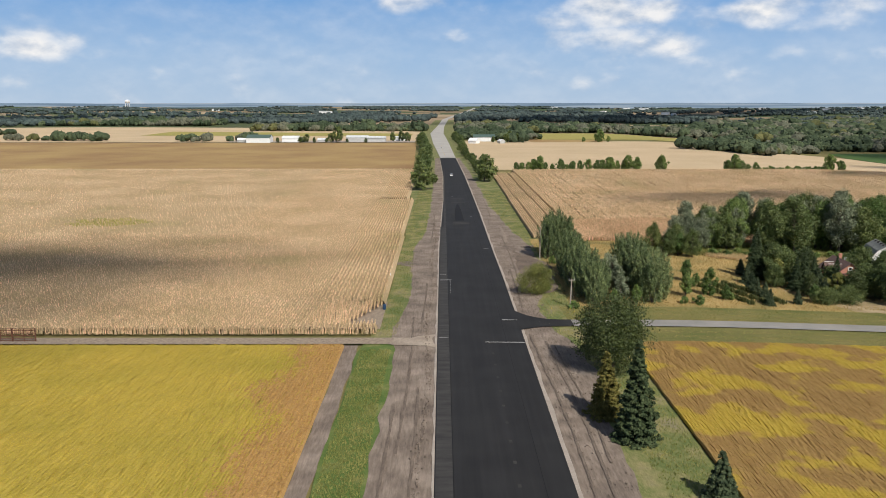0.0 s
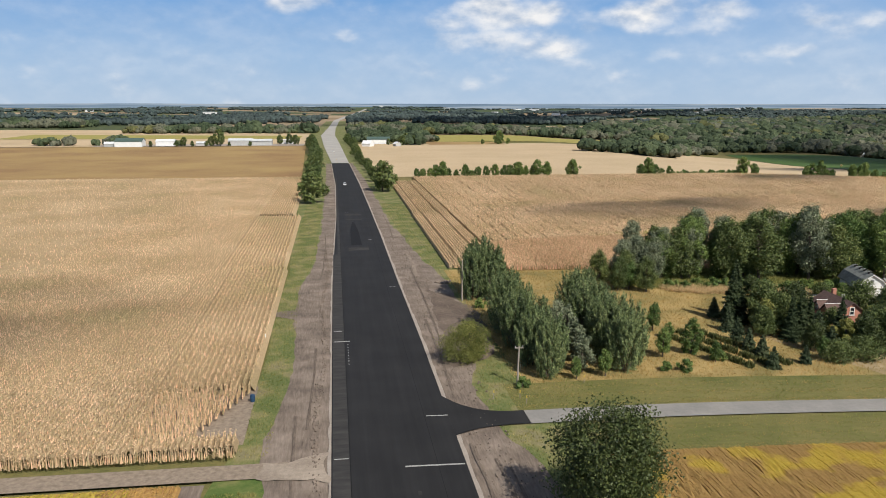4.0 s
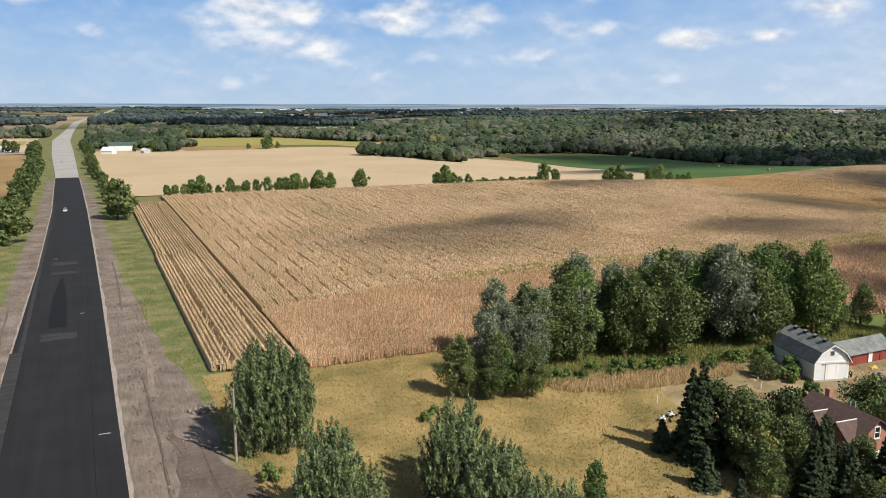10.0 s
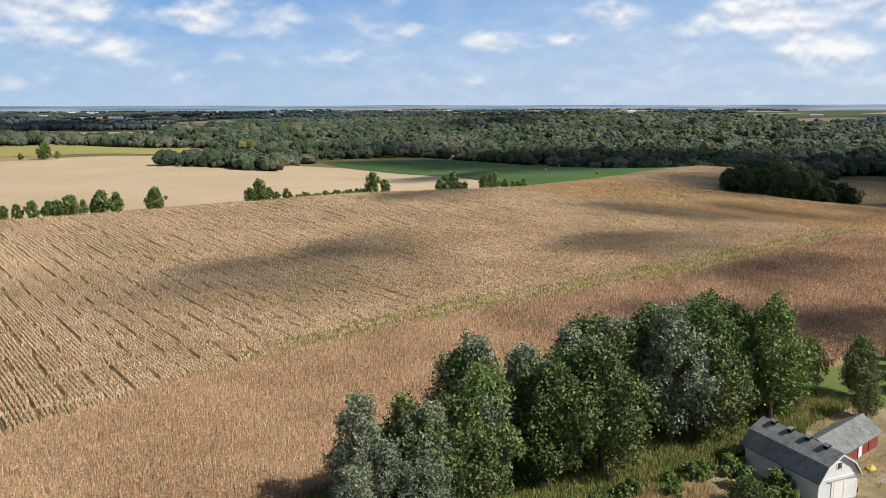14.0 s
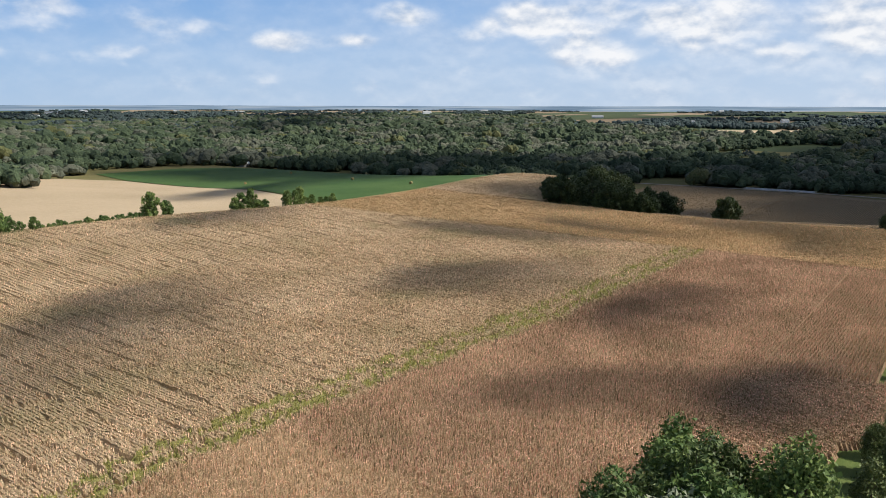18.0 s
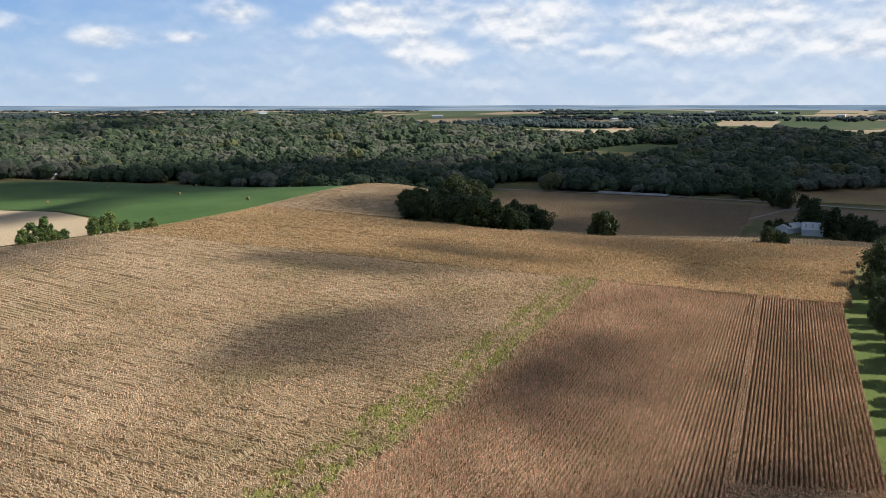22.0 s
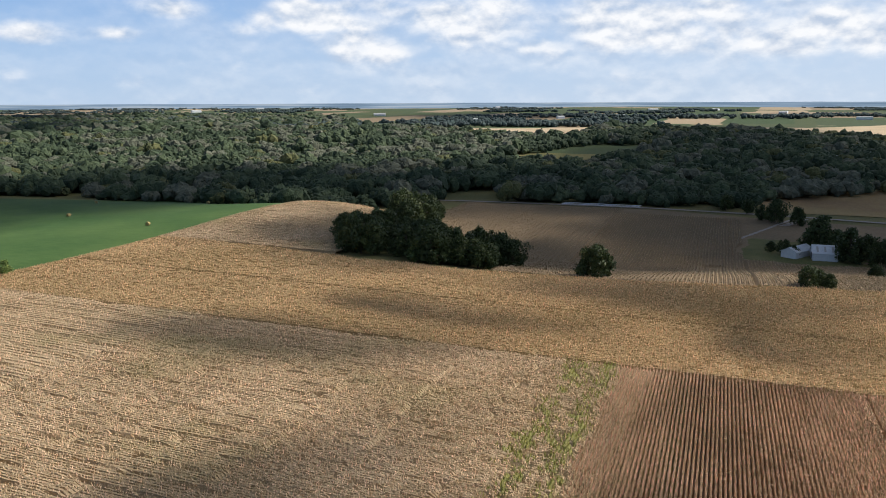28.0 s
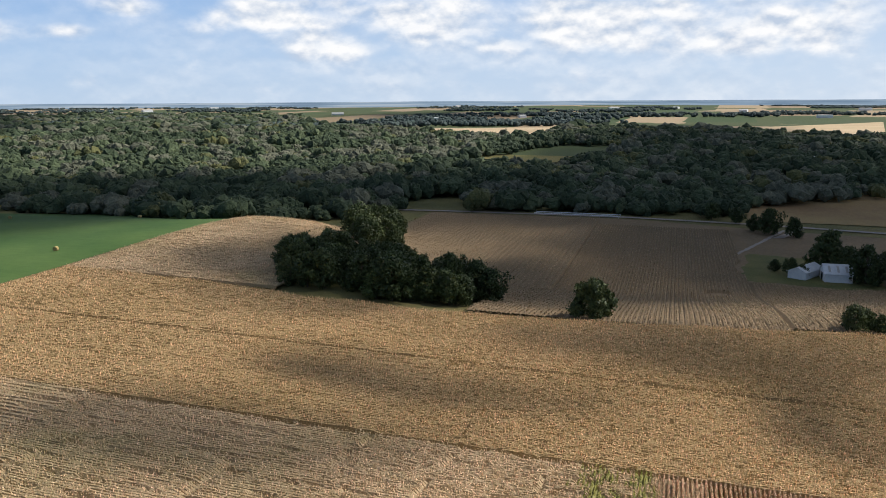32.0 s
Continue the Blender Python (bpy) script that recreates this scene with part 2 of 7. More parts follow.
M["old_road"] = material("old_concrete_road", two((0.30, 0.29, 0.28), (0.42, 0.41, 0.39)), 0.6, 0.9, big=two((0.28, 0.27, 0.26), (0.44, 0.43, 0.41)), bigscale=0.05)
M["drive"] = material("grey_driveway", two((0.20, 0.195, 0.19), (0.29, 0.28, 0.265)), 1.5, 0.9, big=two((0.18, 0.18, 0.175), (0.29, 0.275, 0.26)), bigscale=0.2, bump=0.2, bumpscale=25, bumpdist=0.02)
M["paint"] = material("white_road_paint", two((0.10, 0.10, 0.10), (0.55, 0.55, 0.54)), 5.0, 0.8)
M["yellow_paint"] = material("yellow_road_paint", two((0.42, 0.30, 0.06), (0.55, 0.40, 0.1)), 6.0, 0.8)
M["gravel"] = material("shoulder_gravel", two((0.24, 0.205, 0.175), (0.40, 0.35, 0.30)), 3.0, 0.95, big=two((0.26, 0.23, 0.21), (0.42, 0.38, 0.34)), bigscale=0.3, bump=0.5, bumpscale=12, bumpdist=0.05)
M["soil"] = material("graded_soil", two((0.095, 0.075, 0.062), (0.32, 0.262, 0.218), (0.195, 0.157, 0.13)), 2.4, 0.95, detail=10, big=[(0.36, (0.095, 0.075, 0.060)), (0.5, (0.175, 0.140, 0.114)), (0.66, (0.30, 0.25, 0.208))], bigscale=0.16, stretch=(1, 0.16, 1), bump=0.8, bumpscale=2.5, bumpdist=0.15)
M["dust_soil"] = material("pale_trodden_soil", two((0.20, 0.165, 0.132), (0.38, 0.32, 0.262)), 1.6, 0.95, detail=9, big=two((0.19, 0.155, 0.125), (0.40, 0.34, 0.28)), bigscale=0.2, bump=0.6, bumpscale=4, bumpdist=0.1)
M["dark_soil"] = material("dark_churned_soil", two((0.07, 0.052, 0.042), (0.20, 0.155, 0.125), (0.125, 0.096, 0.077)), 1.0, 0.95, detail=9, big=two((0.065, 0.05, 0.04), (0.24, 0.19, 0.155)), bigscale=0.12, bump=0.9, bumpscale=2.2, bumpdist=0.2)
M["farm_track"] = material("farm_track_dirt", two((0.17, 0.135, 0.105), (0.33, 0.27, 0.21)), 1.2, 0.95, detail=8, bump=0.5, bumpscale=3, bumpdist=0.1)
M["verge"] = material("mown_verge", two((0.07, 0.10, 0.028), (0.28, 0.25, 0.12), (0.16, 0.17, 0.062)), 2.2, 0.95, detail=8, big=[(0.38, (0.065, 0.11, 0.028)), (0.50, (0.13, 0.15, 0.05)), (0.59, (0.26, 0.22, 0.11)), (0.68, (0.23, 0.185, 0.14))], bigscale=0.16, stretch=(1, 0.45, 1), bump=0.8, bumpscale=4, bumpdist=0.15)
M["verge_green"] = material("green_verge", two((0.05, 0.095, 0.020), (0.16, 0.19, 0.055), (0.095, 0.14, 0.034)), 1.3, 0.95, detail=8, big=[(0.36, (0.05, 0.105, 0.02)), (0.54, (0.095, 0.14, 0.034)), (0.68, (0.23, 0.21, 0.085))], bigscale=0.2, bump=0.8, bumpscale=4, bumpdist=0.15)
M["lawn"] = material("roadside_lawn", two((0.075, 0.092, 0.024), (0.19, 0.17, 0.058)), 1.6, 0.95, detail=9, big=two((0.065, 0.092, 0.022), (0.25, 0.20, 0.08)), bigscale=0.06, stretch=(0.15, 1, 1), bump=0.7, bumpscale=5, bumpdist=0.1)
M["farm_grass"] = material("mown_green_lawn", two((0.070, 0.115, 0.024), (0.165, 0.20, 0.052)), 1.6, 0.95, detail=9, big=two((0.065, 0.115, 0.022), (0.17, 0.19, 0.055)), bigscale=0.06, stretch=(0.15, 1, 1), bump=0.7, bumpscale=5, bumpdist=0.1)
M["meadow"] = material("dry_meadow", two((0.20, 0.15, 0.058), (0.38, 0.28, 0.12), (0.29, 0.215, 0.085)), 0.9, 0.95, detail=9, big=[(0.34, (0.10, 0.115, 0.035)), (0.5, (0.30, 0.23, 0.09)), (0.66, (0.46, 0.34, 0.15))], bigscale=0.11, bump=0.9, bumpscale=3, bumpdist=0.25)
M["yard"] = material("farmyard_dirt", two((0.19, 0.15, 0.08), (0.36, 0.275, 0.165)), 0.8, 0.95, detail=8, big=[(0.36, (0.10, 0.105, 0.04)), (0.5, (0.23, 0.175, 0.09)), (0.64, (0.44, 0.35, 0.23))], bigscale=0.16, bump=0.5, bumpscale=3, bumpdist=0.1)
M["stubble"] = material("pale_ripe_field", two((0.40, 0.30, 0.19), (0.56, 0.44, 0.29), (0.48, 0.37, 0.24)), 0.45, 0.95, detail=10, big=two((0.40, 0.31, 0.19), (0.58, 0.455, 0.30)), bigscale=0.012, bump=1.0, bumpscale=1.2, bumpdist=0.5)
M["brown_field"] = material("reddish_brown_field", two((0.23, 0.14, 0.065), (0.35, 0.22, 0.105)), 0.4, 0.95, detail=9, big=two((0.20, 0.12, 0.055), (0.42, 0.32, 0.125)), bigscale=0.014, stretch=(0.25, 1, 1), bump=0.7, bumpscale=1.0, bumpdist=0.3)
M["yellow_field"] = material("yellow_green_field", two((0.24, 0.22, 0.06), (0.36, 0.32, 0.1)), 0.3, 0.95, detail=8, bump=0.6, bumpscale=1.0, bumpdist=0.3)
M["hay_field"] = material("green_hay_field", two((0.036, 0.088, 0.018), (0.075, 0.145, 0.033)), 0.4, 0.95, detail=9, big=two((0.032, 0.082, 0.018), (0.10, 0.155, 0.042)), bigscale=0.02, stretch=(1, 0.3, 1), bump=0.5, bumpscale=1.5, bumpdist=0.15)
M["soy"] = material("yellow_soybean_leaves", two((0.39, 0.30, 0.045), (0.60, 0.45, 0.08), (0.49, 0.375, 0.06)), 0.8, 0.9, detail=8, big=two((0.33, 0.30, 0.045), (0.56, 0.43, 0.07)), bigscale=0.05, bigmix=0.6, island=0.13, leaf=0.3)
M["soy_brown"] = material("bronzed_soybean_leaves", two((0.33, 0.18, 0.06), (0.56, 0.37, 0.12), (0.46, 0.28, 0.09)), 0.8, 0.9, detail=8, island=0.13, leaf=0.2)
M["soy_mixed"] = material("ripening_soybean_leaves", two((0.31, 0.23, 0.06), (0.56, 0.42, 0.09)), 1.6, 0.9, detail=9, big=[(0.42, (0.50, 0.375, 0.05)), (0.47, (0.46, 0.33, 0.06)), (0.505, (0.33, 0.20, 0.085)), (0.60, (0.30, 0.175, 0.08))], bigscale=0.10, bigmix=0.70, island=0.16, leaf=0.15, bump=0.6, bumpscale=5, bumpdist=0.1)
M["soy_floor"] = material("soybean_canopy", two((0.31, 0.24, 0.042), (0.52, 0.39, 0.075)), 1.6, 0.95, detail=9, big=two((0.30, 0.26, 0.04), (0.48, 0.36, 0.07)), bigscale=0.05, bump=1.0, bumpscale=5, bumpdist=0.15)
M["soy_brown_floor"] = material("bronzed_soybean_canopy", two((0.30, 0.17, 0.065), (0.46, 0.29, 0.10)), 1.6, 0.95, detail=9, bump=1.0, bumpscale=5, bumpdist=0.15)
# each corn mass repeats its leaf colour darker, painting shade low between plants
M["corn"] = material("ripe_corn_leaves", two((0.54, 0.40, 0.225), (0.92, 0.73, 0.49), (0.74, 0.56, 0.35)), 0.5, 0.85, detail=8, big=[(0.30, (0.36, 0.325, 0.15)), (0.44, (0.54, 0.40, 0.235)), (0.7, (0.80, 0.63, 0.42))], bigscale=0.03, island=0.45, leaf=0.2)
M["corn_mass"] = material("shaded_ripe_corn_mass", two((0.22, 0.162, 0.09), (0.62, 0.475, 0.30), (0.41, 0.305, 0.182)), 2.6, 0.9, detail=9, big=[(0.30, (0.22, 0.20, 0.085)), (0.44, (0.33, 0.245, 0.14)), (0.7, (0.52, 0.40, 0.26))], bigscale=0.03, bigmix=0.4, bump=0.8, bumpscale=3, bumpdist=0.25)
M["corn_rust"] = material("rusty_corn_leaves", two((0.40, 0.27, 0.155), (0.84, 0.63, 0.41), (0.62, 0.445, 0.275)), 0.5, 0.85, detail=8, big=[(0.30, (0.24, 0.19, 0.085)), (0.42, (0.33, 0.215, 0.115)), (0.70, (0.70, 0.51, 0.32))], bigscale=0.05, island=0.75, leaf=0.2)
M["rust_mass"] = material("shaded_rusty_corn_mass", two((0.14, 0.094, 0.050), (0.66, 0.475, 0.305), (0.36, 0.245, 0.148)), 4.2, 0.9, detail=9, big=two((0.18, 0.105, 0.048), (0.40, 0.255, 0.145)), bigscale=0.05, bigmix=0.4, bump=0.8, bumpscale=3, bumpdist=0.25)
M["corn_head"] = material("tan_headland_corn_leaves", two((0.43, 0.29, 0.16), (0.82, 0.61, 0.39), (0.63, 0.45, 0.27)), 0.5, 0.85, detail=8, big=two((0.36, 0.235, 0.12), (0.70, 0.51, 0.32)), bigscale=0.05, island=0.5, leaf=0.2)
M["head_mass"] = material("shaded_headland_corn_mass", two((0.21, 0.14, 0.075), (0.60, 0.435, 0.275), (0.40, 0.28, 0.168)), 2.6, 0.9, detail=9, big=two((0.20, 0.13, 0.062), (0.44, 0.31, 0.185)), bigscale=0.05, bigmix=0.4, bump=0.8, bumpscale=3, bumpdist=0.25)
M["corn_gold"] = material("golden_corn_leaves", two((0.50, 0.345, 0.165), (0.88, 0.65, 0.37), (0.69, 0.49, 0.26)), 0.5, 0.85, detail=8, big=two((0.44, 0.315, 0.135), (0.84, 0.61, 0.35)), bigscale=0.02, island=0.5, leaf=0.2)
M["gold_mass"] = material("shaded_golden_corn_mass", two((0.19, 0.128, 0.058), (0.58, 0.42, 0.23), (0.37, 0.262, 0.135)), 2.6, 0.9, detail=9, big=two((0.20, 0.14, 0.052), (0.40, 0.285, 0.14)), bigscale=0.02, bigmix=0.4, bump=0.8, bumpscale=3, bumpdist=0.25)
M["corn_green"] = material("green_corn_leaves", two((0.22, 0.225, 0.05), (0.46, 0.43, 0.14), (0.34, 0.33, 0.09)), 0.6, 0.85, detail=8, island=0.45, leaf=0.25)
M["green_mass"] = material("shaded_green_corn_mass", two((0.10, 0.105, 0.028), (0.34, 0.30, 0.12), (0.21, 0.20, 0.065)), 1.6, 0.9, detail=9, bump=0.8, bumpscale=3, bumpdist=0.25)
M["valley_corn_leaf"] = material("dull_corn_leaves", two((0.26, 0.19, 0.11), (0.46, 0.35, 0.21)), 0.5, 0.9, big=two((0.26, 0.19, 0.11), (0.46, 0.35, 0.21)), bigscale=0.03, island=0.35)


# ---- the lie of the land ----
def smooth(a, b, v):
    t = np.clip((np.asarray(v, float) - a) / (b - a), 0, 1)
    return t * t * (3 - 2 * t)


def lie(x, y):
    """Height of the bare ground."""
    x, y = np.asarray(x, float), np.asarray(y, float)
    level = smooth(330, 420, y) * (1 - smooth(180, 300, x))
    z = (-1.6 * smooth(30, 100, x) - 1.6 * smooth(100, 190, x)) * (1 - level)
    # the knoll north of the copse
    z = z + 3.4 * np.exp(-((x - 415) / 55) ** 2 - ((y - 418) / 50) ** 2)
    # the creek valley to the east
    brow = 330 + 22 * smooth(290, 210, y) + 100 * smooth(310, 420, y) - 10 * smooth(520, 700, y)
    z = z - (12.5 - 5 * smooth(425, 560, y)) * smooth(brow, brow + 105, x) * (1 - smooth(650, 1100, x))
    z = z - 5.0 * smooth(430, 600, y) * (1 - smooth(800, 1300, y)) * smooth(200, 330, x) * (1 - smooth(650, 1100, x))
    z = z - 5.0 * smooth(200, 60, y) * smooth(200, 420, x) * (1 - smooth(620, 1000, x))
    d = np.hypot(x - 100, y - 200)
    z = z + smooth(500, 1300, d) * (2.6 * np.sin(x / 310 + 0.7) * np.cos(y / 270) + 1.8 * np.sin((x + 0.6 * y) / 190) - 0.5)
    return z + 20.0 * smooth(1500, 3700, d) - 0.1


def mesh_of(name, verts, faces, mats, index=None, smoothed=False):
    """A mesh from arrays; all faces have as many corners as a row of faces."""
    verts, faces = np.asarray(verts, np.float32), np.asarray(faces, np.int32)
    me = bpy.data.meshes.new(name)
    k = faces.shape[1]
    me.vertices.add(len(verts))
    me.vertices.foreach_set("co", verts.ravel())
    me.loops.add(faces.size)
    me.loops.foreach_set("vertex_index", faces.ravel())
    me.polygons.add(len(faces))
    me.polygons.foreach_set("loop_start", np.arange(0, faces.size, k, dtype=np.int32))
    if index is not None:
        me.polygons.foreach_set("material_index", np.asarray(index, np.int32))
    me.polygons.foreach_set("use_smooth", np.full(len(faces), smoothed))
    for m in mats if isinstance(mats, (list, tuple)) else [mats]:
        me.materials.append(m)
    me.update(calc_edges=True)
    me.validate()
    return me


def grid_faces(nu, nv):
    a = (np.arange(nu - 1)[:, None] * nv + np.arange(nv - 1)[None]).ravel()
    return np.stack([a, a + nv, a + nv + 1, a + 1], 1)


def sheet(name, left, right, y0, y1, lift, mat, label, category, step=6.0, across=None, ragged=0.0, kind="structure", skirt=0.0):
    """Ground cover between two edge lines x = left(y) and x = right(y), laid on the land."""
    left = left if callable(left) else (lambda y, v=left: v + 0 * y)
    right = right if callable(right) else (lambda y, v=right: v + 0 * y)
    nv = max(2, int((y1 - y0) / step) + 1)
    ys = np.linspace(y0, y1, nv)
    wide = float(np.max(right(ys) - left(ys)))
    nu = across or max(2, int(wide / step) + 1)
    l, r = left(ys), right(ys)
    if ragged:
        l = l + ragged * np.array([noise.noise((7.7 * lift, y * 0.19, 1.3)) + 0.6 * noise.noise((lift, y * 0.7, 4.3)) for y in ys])
        r = r + ragged * np.array([noise.noise((3.1 * lift, y * 0.17, 8.3)) + 0.6 * noise.noise((lift, y * 0.8, 2.3)) for y in ys])
    u = np.linspace(0, 1, nu)[:, None]
    xs = l[None] * (1 - u) + r[None] * u
    yy = np.broadcast_to(ys[None], xs.shape)
    zz = lie(xs, yy) + lift
    v = np.stack([xs, yy, zz], -1).reshape(-1, 3)
    ob = new(name, mesh_of(name, v, grid_faces(nu, nv), mat, smoothed=True))
    return tagged(ob, label, category, kind=kind)


def patch(name, corners, lift, mat, label, category, n=14, ragged=0.0):
    """Ground cover over a four-cornered plot, laid on the land."""
    a, b, c, d = (np.array(p, float) for p in corners)
    u, v = np.meshgrid(np.linspace(0, 1, n), np.linspace(0, 1, n), indexing="ij")
    u, v = u[..., None], v[..., None]
    p = (a * (1 - u) + b * u) * (1 - v) + (d * (1 - u) + c * u) * v
    if ragged:
        wob = np.array([[noise.noise_vector((q[0] * 0.23, q[1] * 0.23, lift * 50)) * ragged + noise.noise_vector((q[0] * 0.8, q[1] * 0.8, 3.0)) * ragged * 0.12 for q in row] for row in p])
        p = p + wob[..., :2]
    z = lie(p[..., 0], p[..., 1]) + lift
    return tagged(new(name, mesh_of(name, np.concatenate([p, z[..., None]], -1).reshape(-1, 3), grid_faces(n, n), mat, smoothed=True)), label, category, kind="structure")


def line(*points):
    px, py = [p[1] for p in points], [p[0] for p in points]
    return lambda y: np.interp(y, py, px)


# the ground: fine near the flight, coarse towards the horizon
def spaced(lo, hi, step, reach):
    mid = list(np.arange(lo, hi + 0.1, step))
    out, s, a = [], step, hi
    while a < reach:
        s *= 1.16
        a += s
        out.append(a)
    low, s, a = [], step, lo
    while a > -reach:
        s *= 1.16
        a -= s
        low.append(a)
    return np.array(low[::-1] + mid + out)


def field_patchwork():
    """Far farmland: cells of pale, green, golden and brown crops."""
    m = material("distant_farmland", two((0.9, 0.9, 0.9), (1.0, 1.0, 1.0)), 0.3, 0.95, detail=8, bump=0.4, bumpscale=0.8, bumpdist=0.4)
    n, l = m.node_tree.nodes, m.node_tree.links
    geo = n.new("ShaderNodeNewGeometry")
    mp = n.new("ShaderNodeMapping")
    mp.inputs["Scale"].default_value = (0.0016, 0.0042, 0)
    l.new(geo.outputs["Position"], mp.inputs["Vector"])
    vo = n.new("ShaderNodeTexVoronoi")
    vo.distance, vo.inputs["Randomness"].default_value = "CHEBYCHEV", 0.7
    vo.inputs["Scale"].default_value = 1.0
    l.new(mp.outputs[0], vo.inputs["Vector"])
    cr = n.new("ShaderNodeValToRGB")
    cr.color_ramp.interpolation = "CONSTANT"
    ramp_stops(cr, [(0.0, (0.30, 0.23, 0.15)), (0.25, (0.06, 0.085, 0.035)), (0.45, (0.36, 0.28, 0.18)), (0.55, (0.07, 0.09, 0.035)), (0.72, (0.24, 0.18, 0.11)), (0.84, (0.05, 0.08, 0.03))])
    l.new(vo.outputs["Color"], cr.inputs[0])
    grain = n["Noise Texture"]
    mx = n.new("ShaderNodeMix")
    mx.data_type, mx.blend_type = "RGBA", "MULTIPLY"
    mx.inputs["Factor"].default_value = 1.0
    l.new(cr.outputs[0], mx.inputs["A"])
    l.new(n["Color Ramp"].outputs[0], mx.inputs["B"])
    l.new(mx.outputs["Result"], n["Principled BSDF"].inputs["Base Color"])
    return m


gx, gy = spaced(-120, 620, 10, 5200), spaced(-40, 720, 10, 5200)
GX, GY = np.meshgrid(gx, gy, indexing="ij")
GZ = lie(GX, GY) - 0.25
cx, cy = (gx[1:] + gx[:-1]) / 2, (gy[1:] + gy[:-1]) / 2
CX, CY = np.meshgrid(cx, cy, indexing="ij")
gidx = np.where(np.hypot(CX - 150, CY - 250) < 620, 0, 1)
gidx = np.where((CX > 560) & (CX < 900) & (CY < 900) & (CY > -300), 0, gidx)
M["rough_grass"] = material("rough_grass", two((0.09, 0.10, 0.03), (0.22, 0.18, 0.07)), 0.6, 0.95, detail=8, big=two((0.08, 0.10, 0.028), (0.26, 0.21, 0.09)), bigscale=0.02, bump=0.8, bumpscale=2, bumpdist=0.3)
ground = new("ground", mesh_of("ground", np.stack([GX, GY, GZ], -1).reshape(-1, 3), grid_faces(len(gx), len(gy)), [M["rough_grass"], field_patchwork()], gidx.ravel(), True))
tagged(ground, "rolling farmland of rough grass and far crop fields", "ground", kind="structure")

# the hazy rim of the world, far behind everything
def rim_of_hills():
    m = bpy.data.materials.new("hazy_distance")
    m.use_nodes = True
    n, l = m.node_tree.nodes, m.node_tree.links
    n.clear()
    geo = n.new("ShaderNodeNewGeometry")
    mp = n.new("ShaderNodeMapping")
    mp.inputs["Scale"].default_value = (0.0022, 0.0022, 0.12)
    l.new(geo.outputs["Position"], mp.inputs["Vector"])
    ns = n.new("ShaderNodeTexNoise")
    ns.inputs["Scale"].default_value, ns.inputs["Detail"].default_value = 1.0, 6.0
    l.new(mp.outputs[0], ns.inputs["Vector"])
    # distance haze painted as blue-grey tones; the band glows without any lamp
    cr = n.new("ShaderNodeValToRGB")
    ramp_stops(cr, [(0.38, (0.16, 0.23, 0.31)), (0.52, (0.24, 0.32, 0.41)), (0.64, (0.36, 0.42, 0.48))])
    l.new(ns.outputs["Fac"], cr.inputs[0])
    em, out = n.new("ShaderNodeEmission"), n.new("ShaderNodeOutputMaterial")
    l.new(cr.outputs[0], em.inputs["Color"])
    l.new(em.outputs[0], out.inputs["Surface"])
    v = []
    for i in range(241):
        a = radians(-70 + 220 * i / 240)
        top = 34.0 + 1.6 * noise.noise((i * 0.11, 1.0, 2.0)) + 1.0 * noise.noise((i * 0.5, 3.0, 2.0)) + 2.0 * smooth(50, 90, -70 + 220 * i / 240)
        for z in (10.0, top):
            v.append((90 + 3480 * math.sin(a), 130 + 3480 * math.cos(a), z))
    return mesh_of("backdrop", v, [(2 * i, 2 * i + 2, 2 * i + 3, 2 * i + 1) for i in range(240)], m)


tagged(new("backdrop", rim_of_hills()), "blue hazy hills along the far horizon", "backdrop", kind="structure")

# ---- the highway and its margins ----
road_left = line((-300, -0.7), (200, -0.8), (300, 0.3), (400, 0.3), (540, -2.0), (720, -8.6), (970, -15.0), (1290, -9.2), (1760, -1.0), (2300, 40), (3200, 120))
road_right = line((-300, 12.5), (160, 12.5), (200, 12.2), (260, 12.0), (310, 11.6), (400, 10.7), (540, 8.2), (720, 5.4), (970, 0.6), (1290, 2.0), (1760, 11.5), (2300, 50), (3200, 130))
sheet("verge_west_south", line((-300, -12.7), (112, -12.6), (122, -11.2), (126, -10.4), (210, -10.2), (260, -11.2), (320, -13), (430, -13), (540, -16), (1000, -30), (1700, -16)), lambda y: road_left(y) + 1, -300, 117, 0.0, M["verge_green"], "lush green roadside grass along the highway", "verge", across=9, ragged=0.5)
sheet("verge_west", line((-300, -12.7), (112, -12.6), (122, -11.2), (126, -10.4), (210, -10.2), (260, -11.2), (320, -13), (430, -13), (540, -16), (1000, -30), (1700, -16)), lambda y: road_left(y) + 1, 117, 1700, 0.0, M["verge"], "green and straw roadside grass along the highway", "verge", across=9, ragged=0.5)
sheet("verge_east_south", lambda y: road_right(y) - 1, line((-300, 27), (90, 27.5), (110, 29), (122, 31), (214, 26), (430, 25.5), (540, 22), (1000, 14), (1700, 24)), -300, 128, 0.0, M["verge"], "patchy green roadside grass along the highway", "verge", across=9, ragged=0.5)
sheet("verge_east", lambda y: road_right(y) - 1, line((-300, 27), (90, 27.5), (110, 29), (122, 31), (214, 26), (430, 25.5), (540, 22), (1000, 14), (1700, 24)), 128, 1700, 0.0, M["verge"], "green and straw roadside grass along the highway", "verge", across=9, ragged=0.5)
sheet("graded_soil_west", line((-300, -8), (70, -7.6), (92, -7.4), (110, -7.0), (125, -8.0), (140, -6.4), (163, -6.4), (180, -7.2), (200, -7.0), (227, -4.6), (300, -4.2), (400, -4.2), (520, -5)), lambda y: road_left(y) + 0.3, -300, 530, 0.03, M["soil"], "bare graded brown soil beside the new road", "soil", step=2.0, across=8, ragged=0.6)
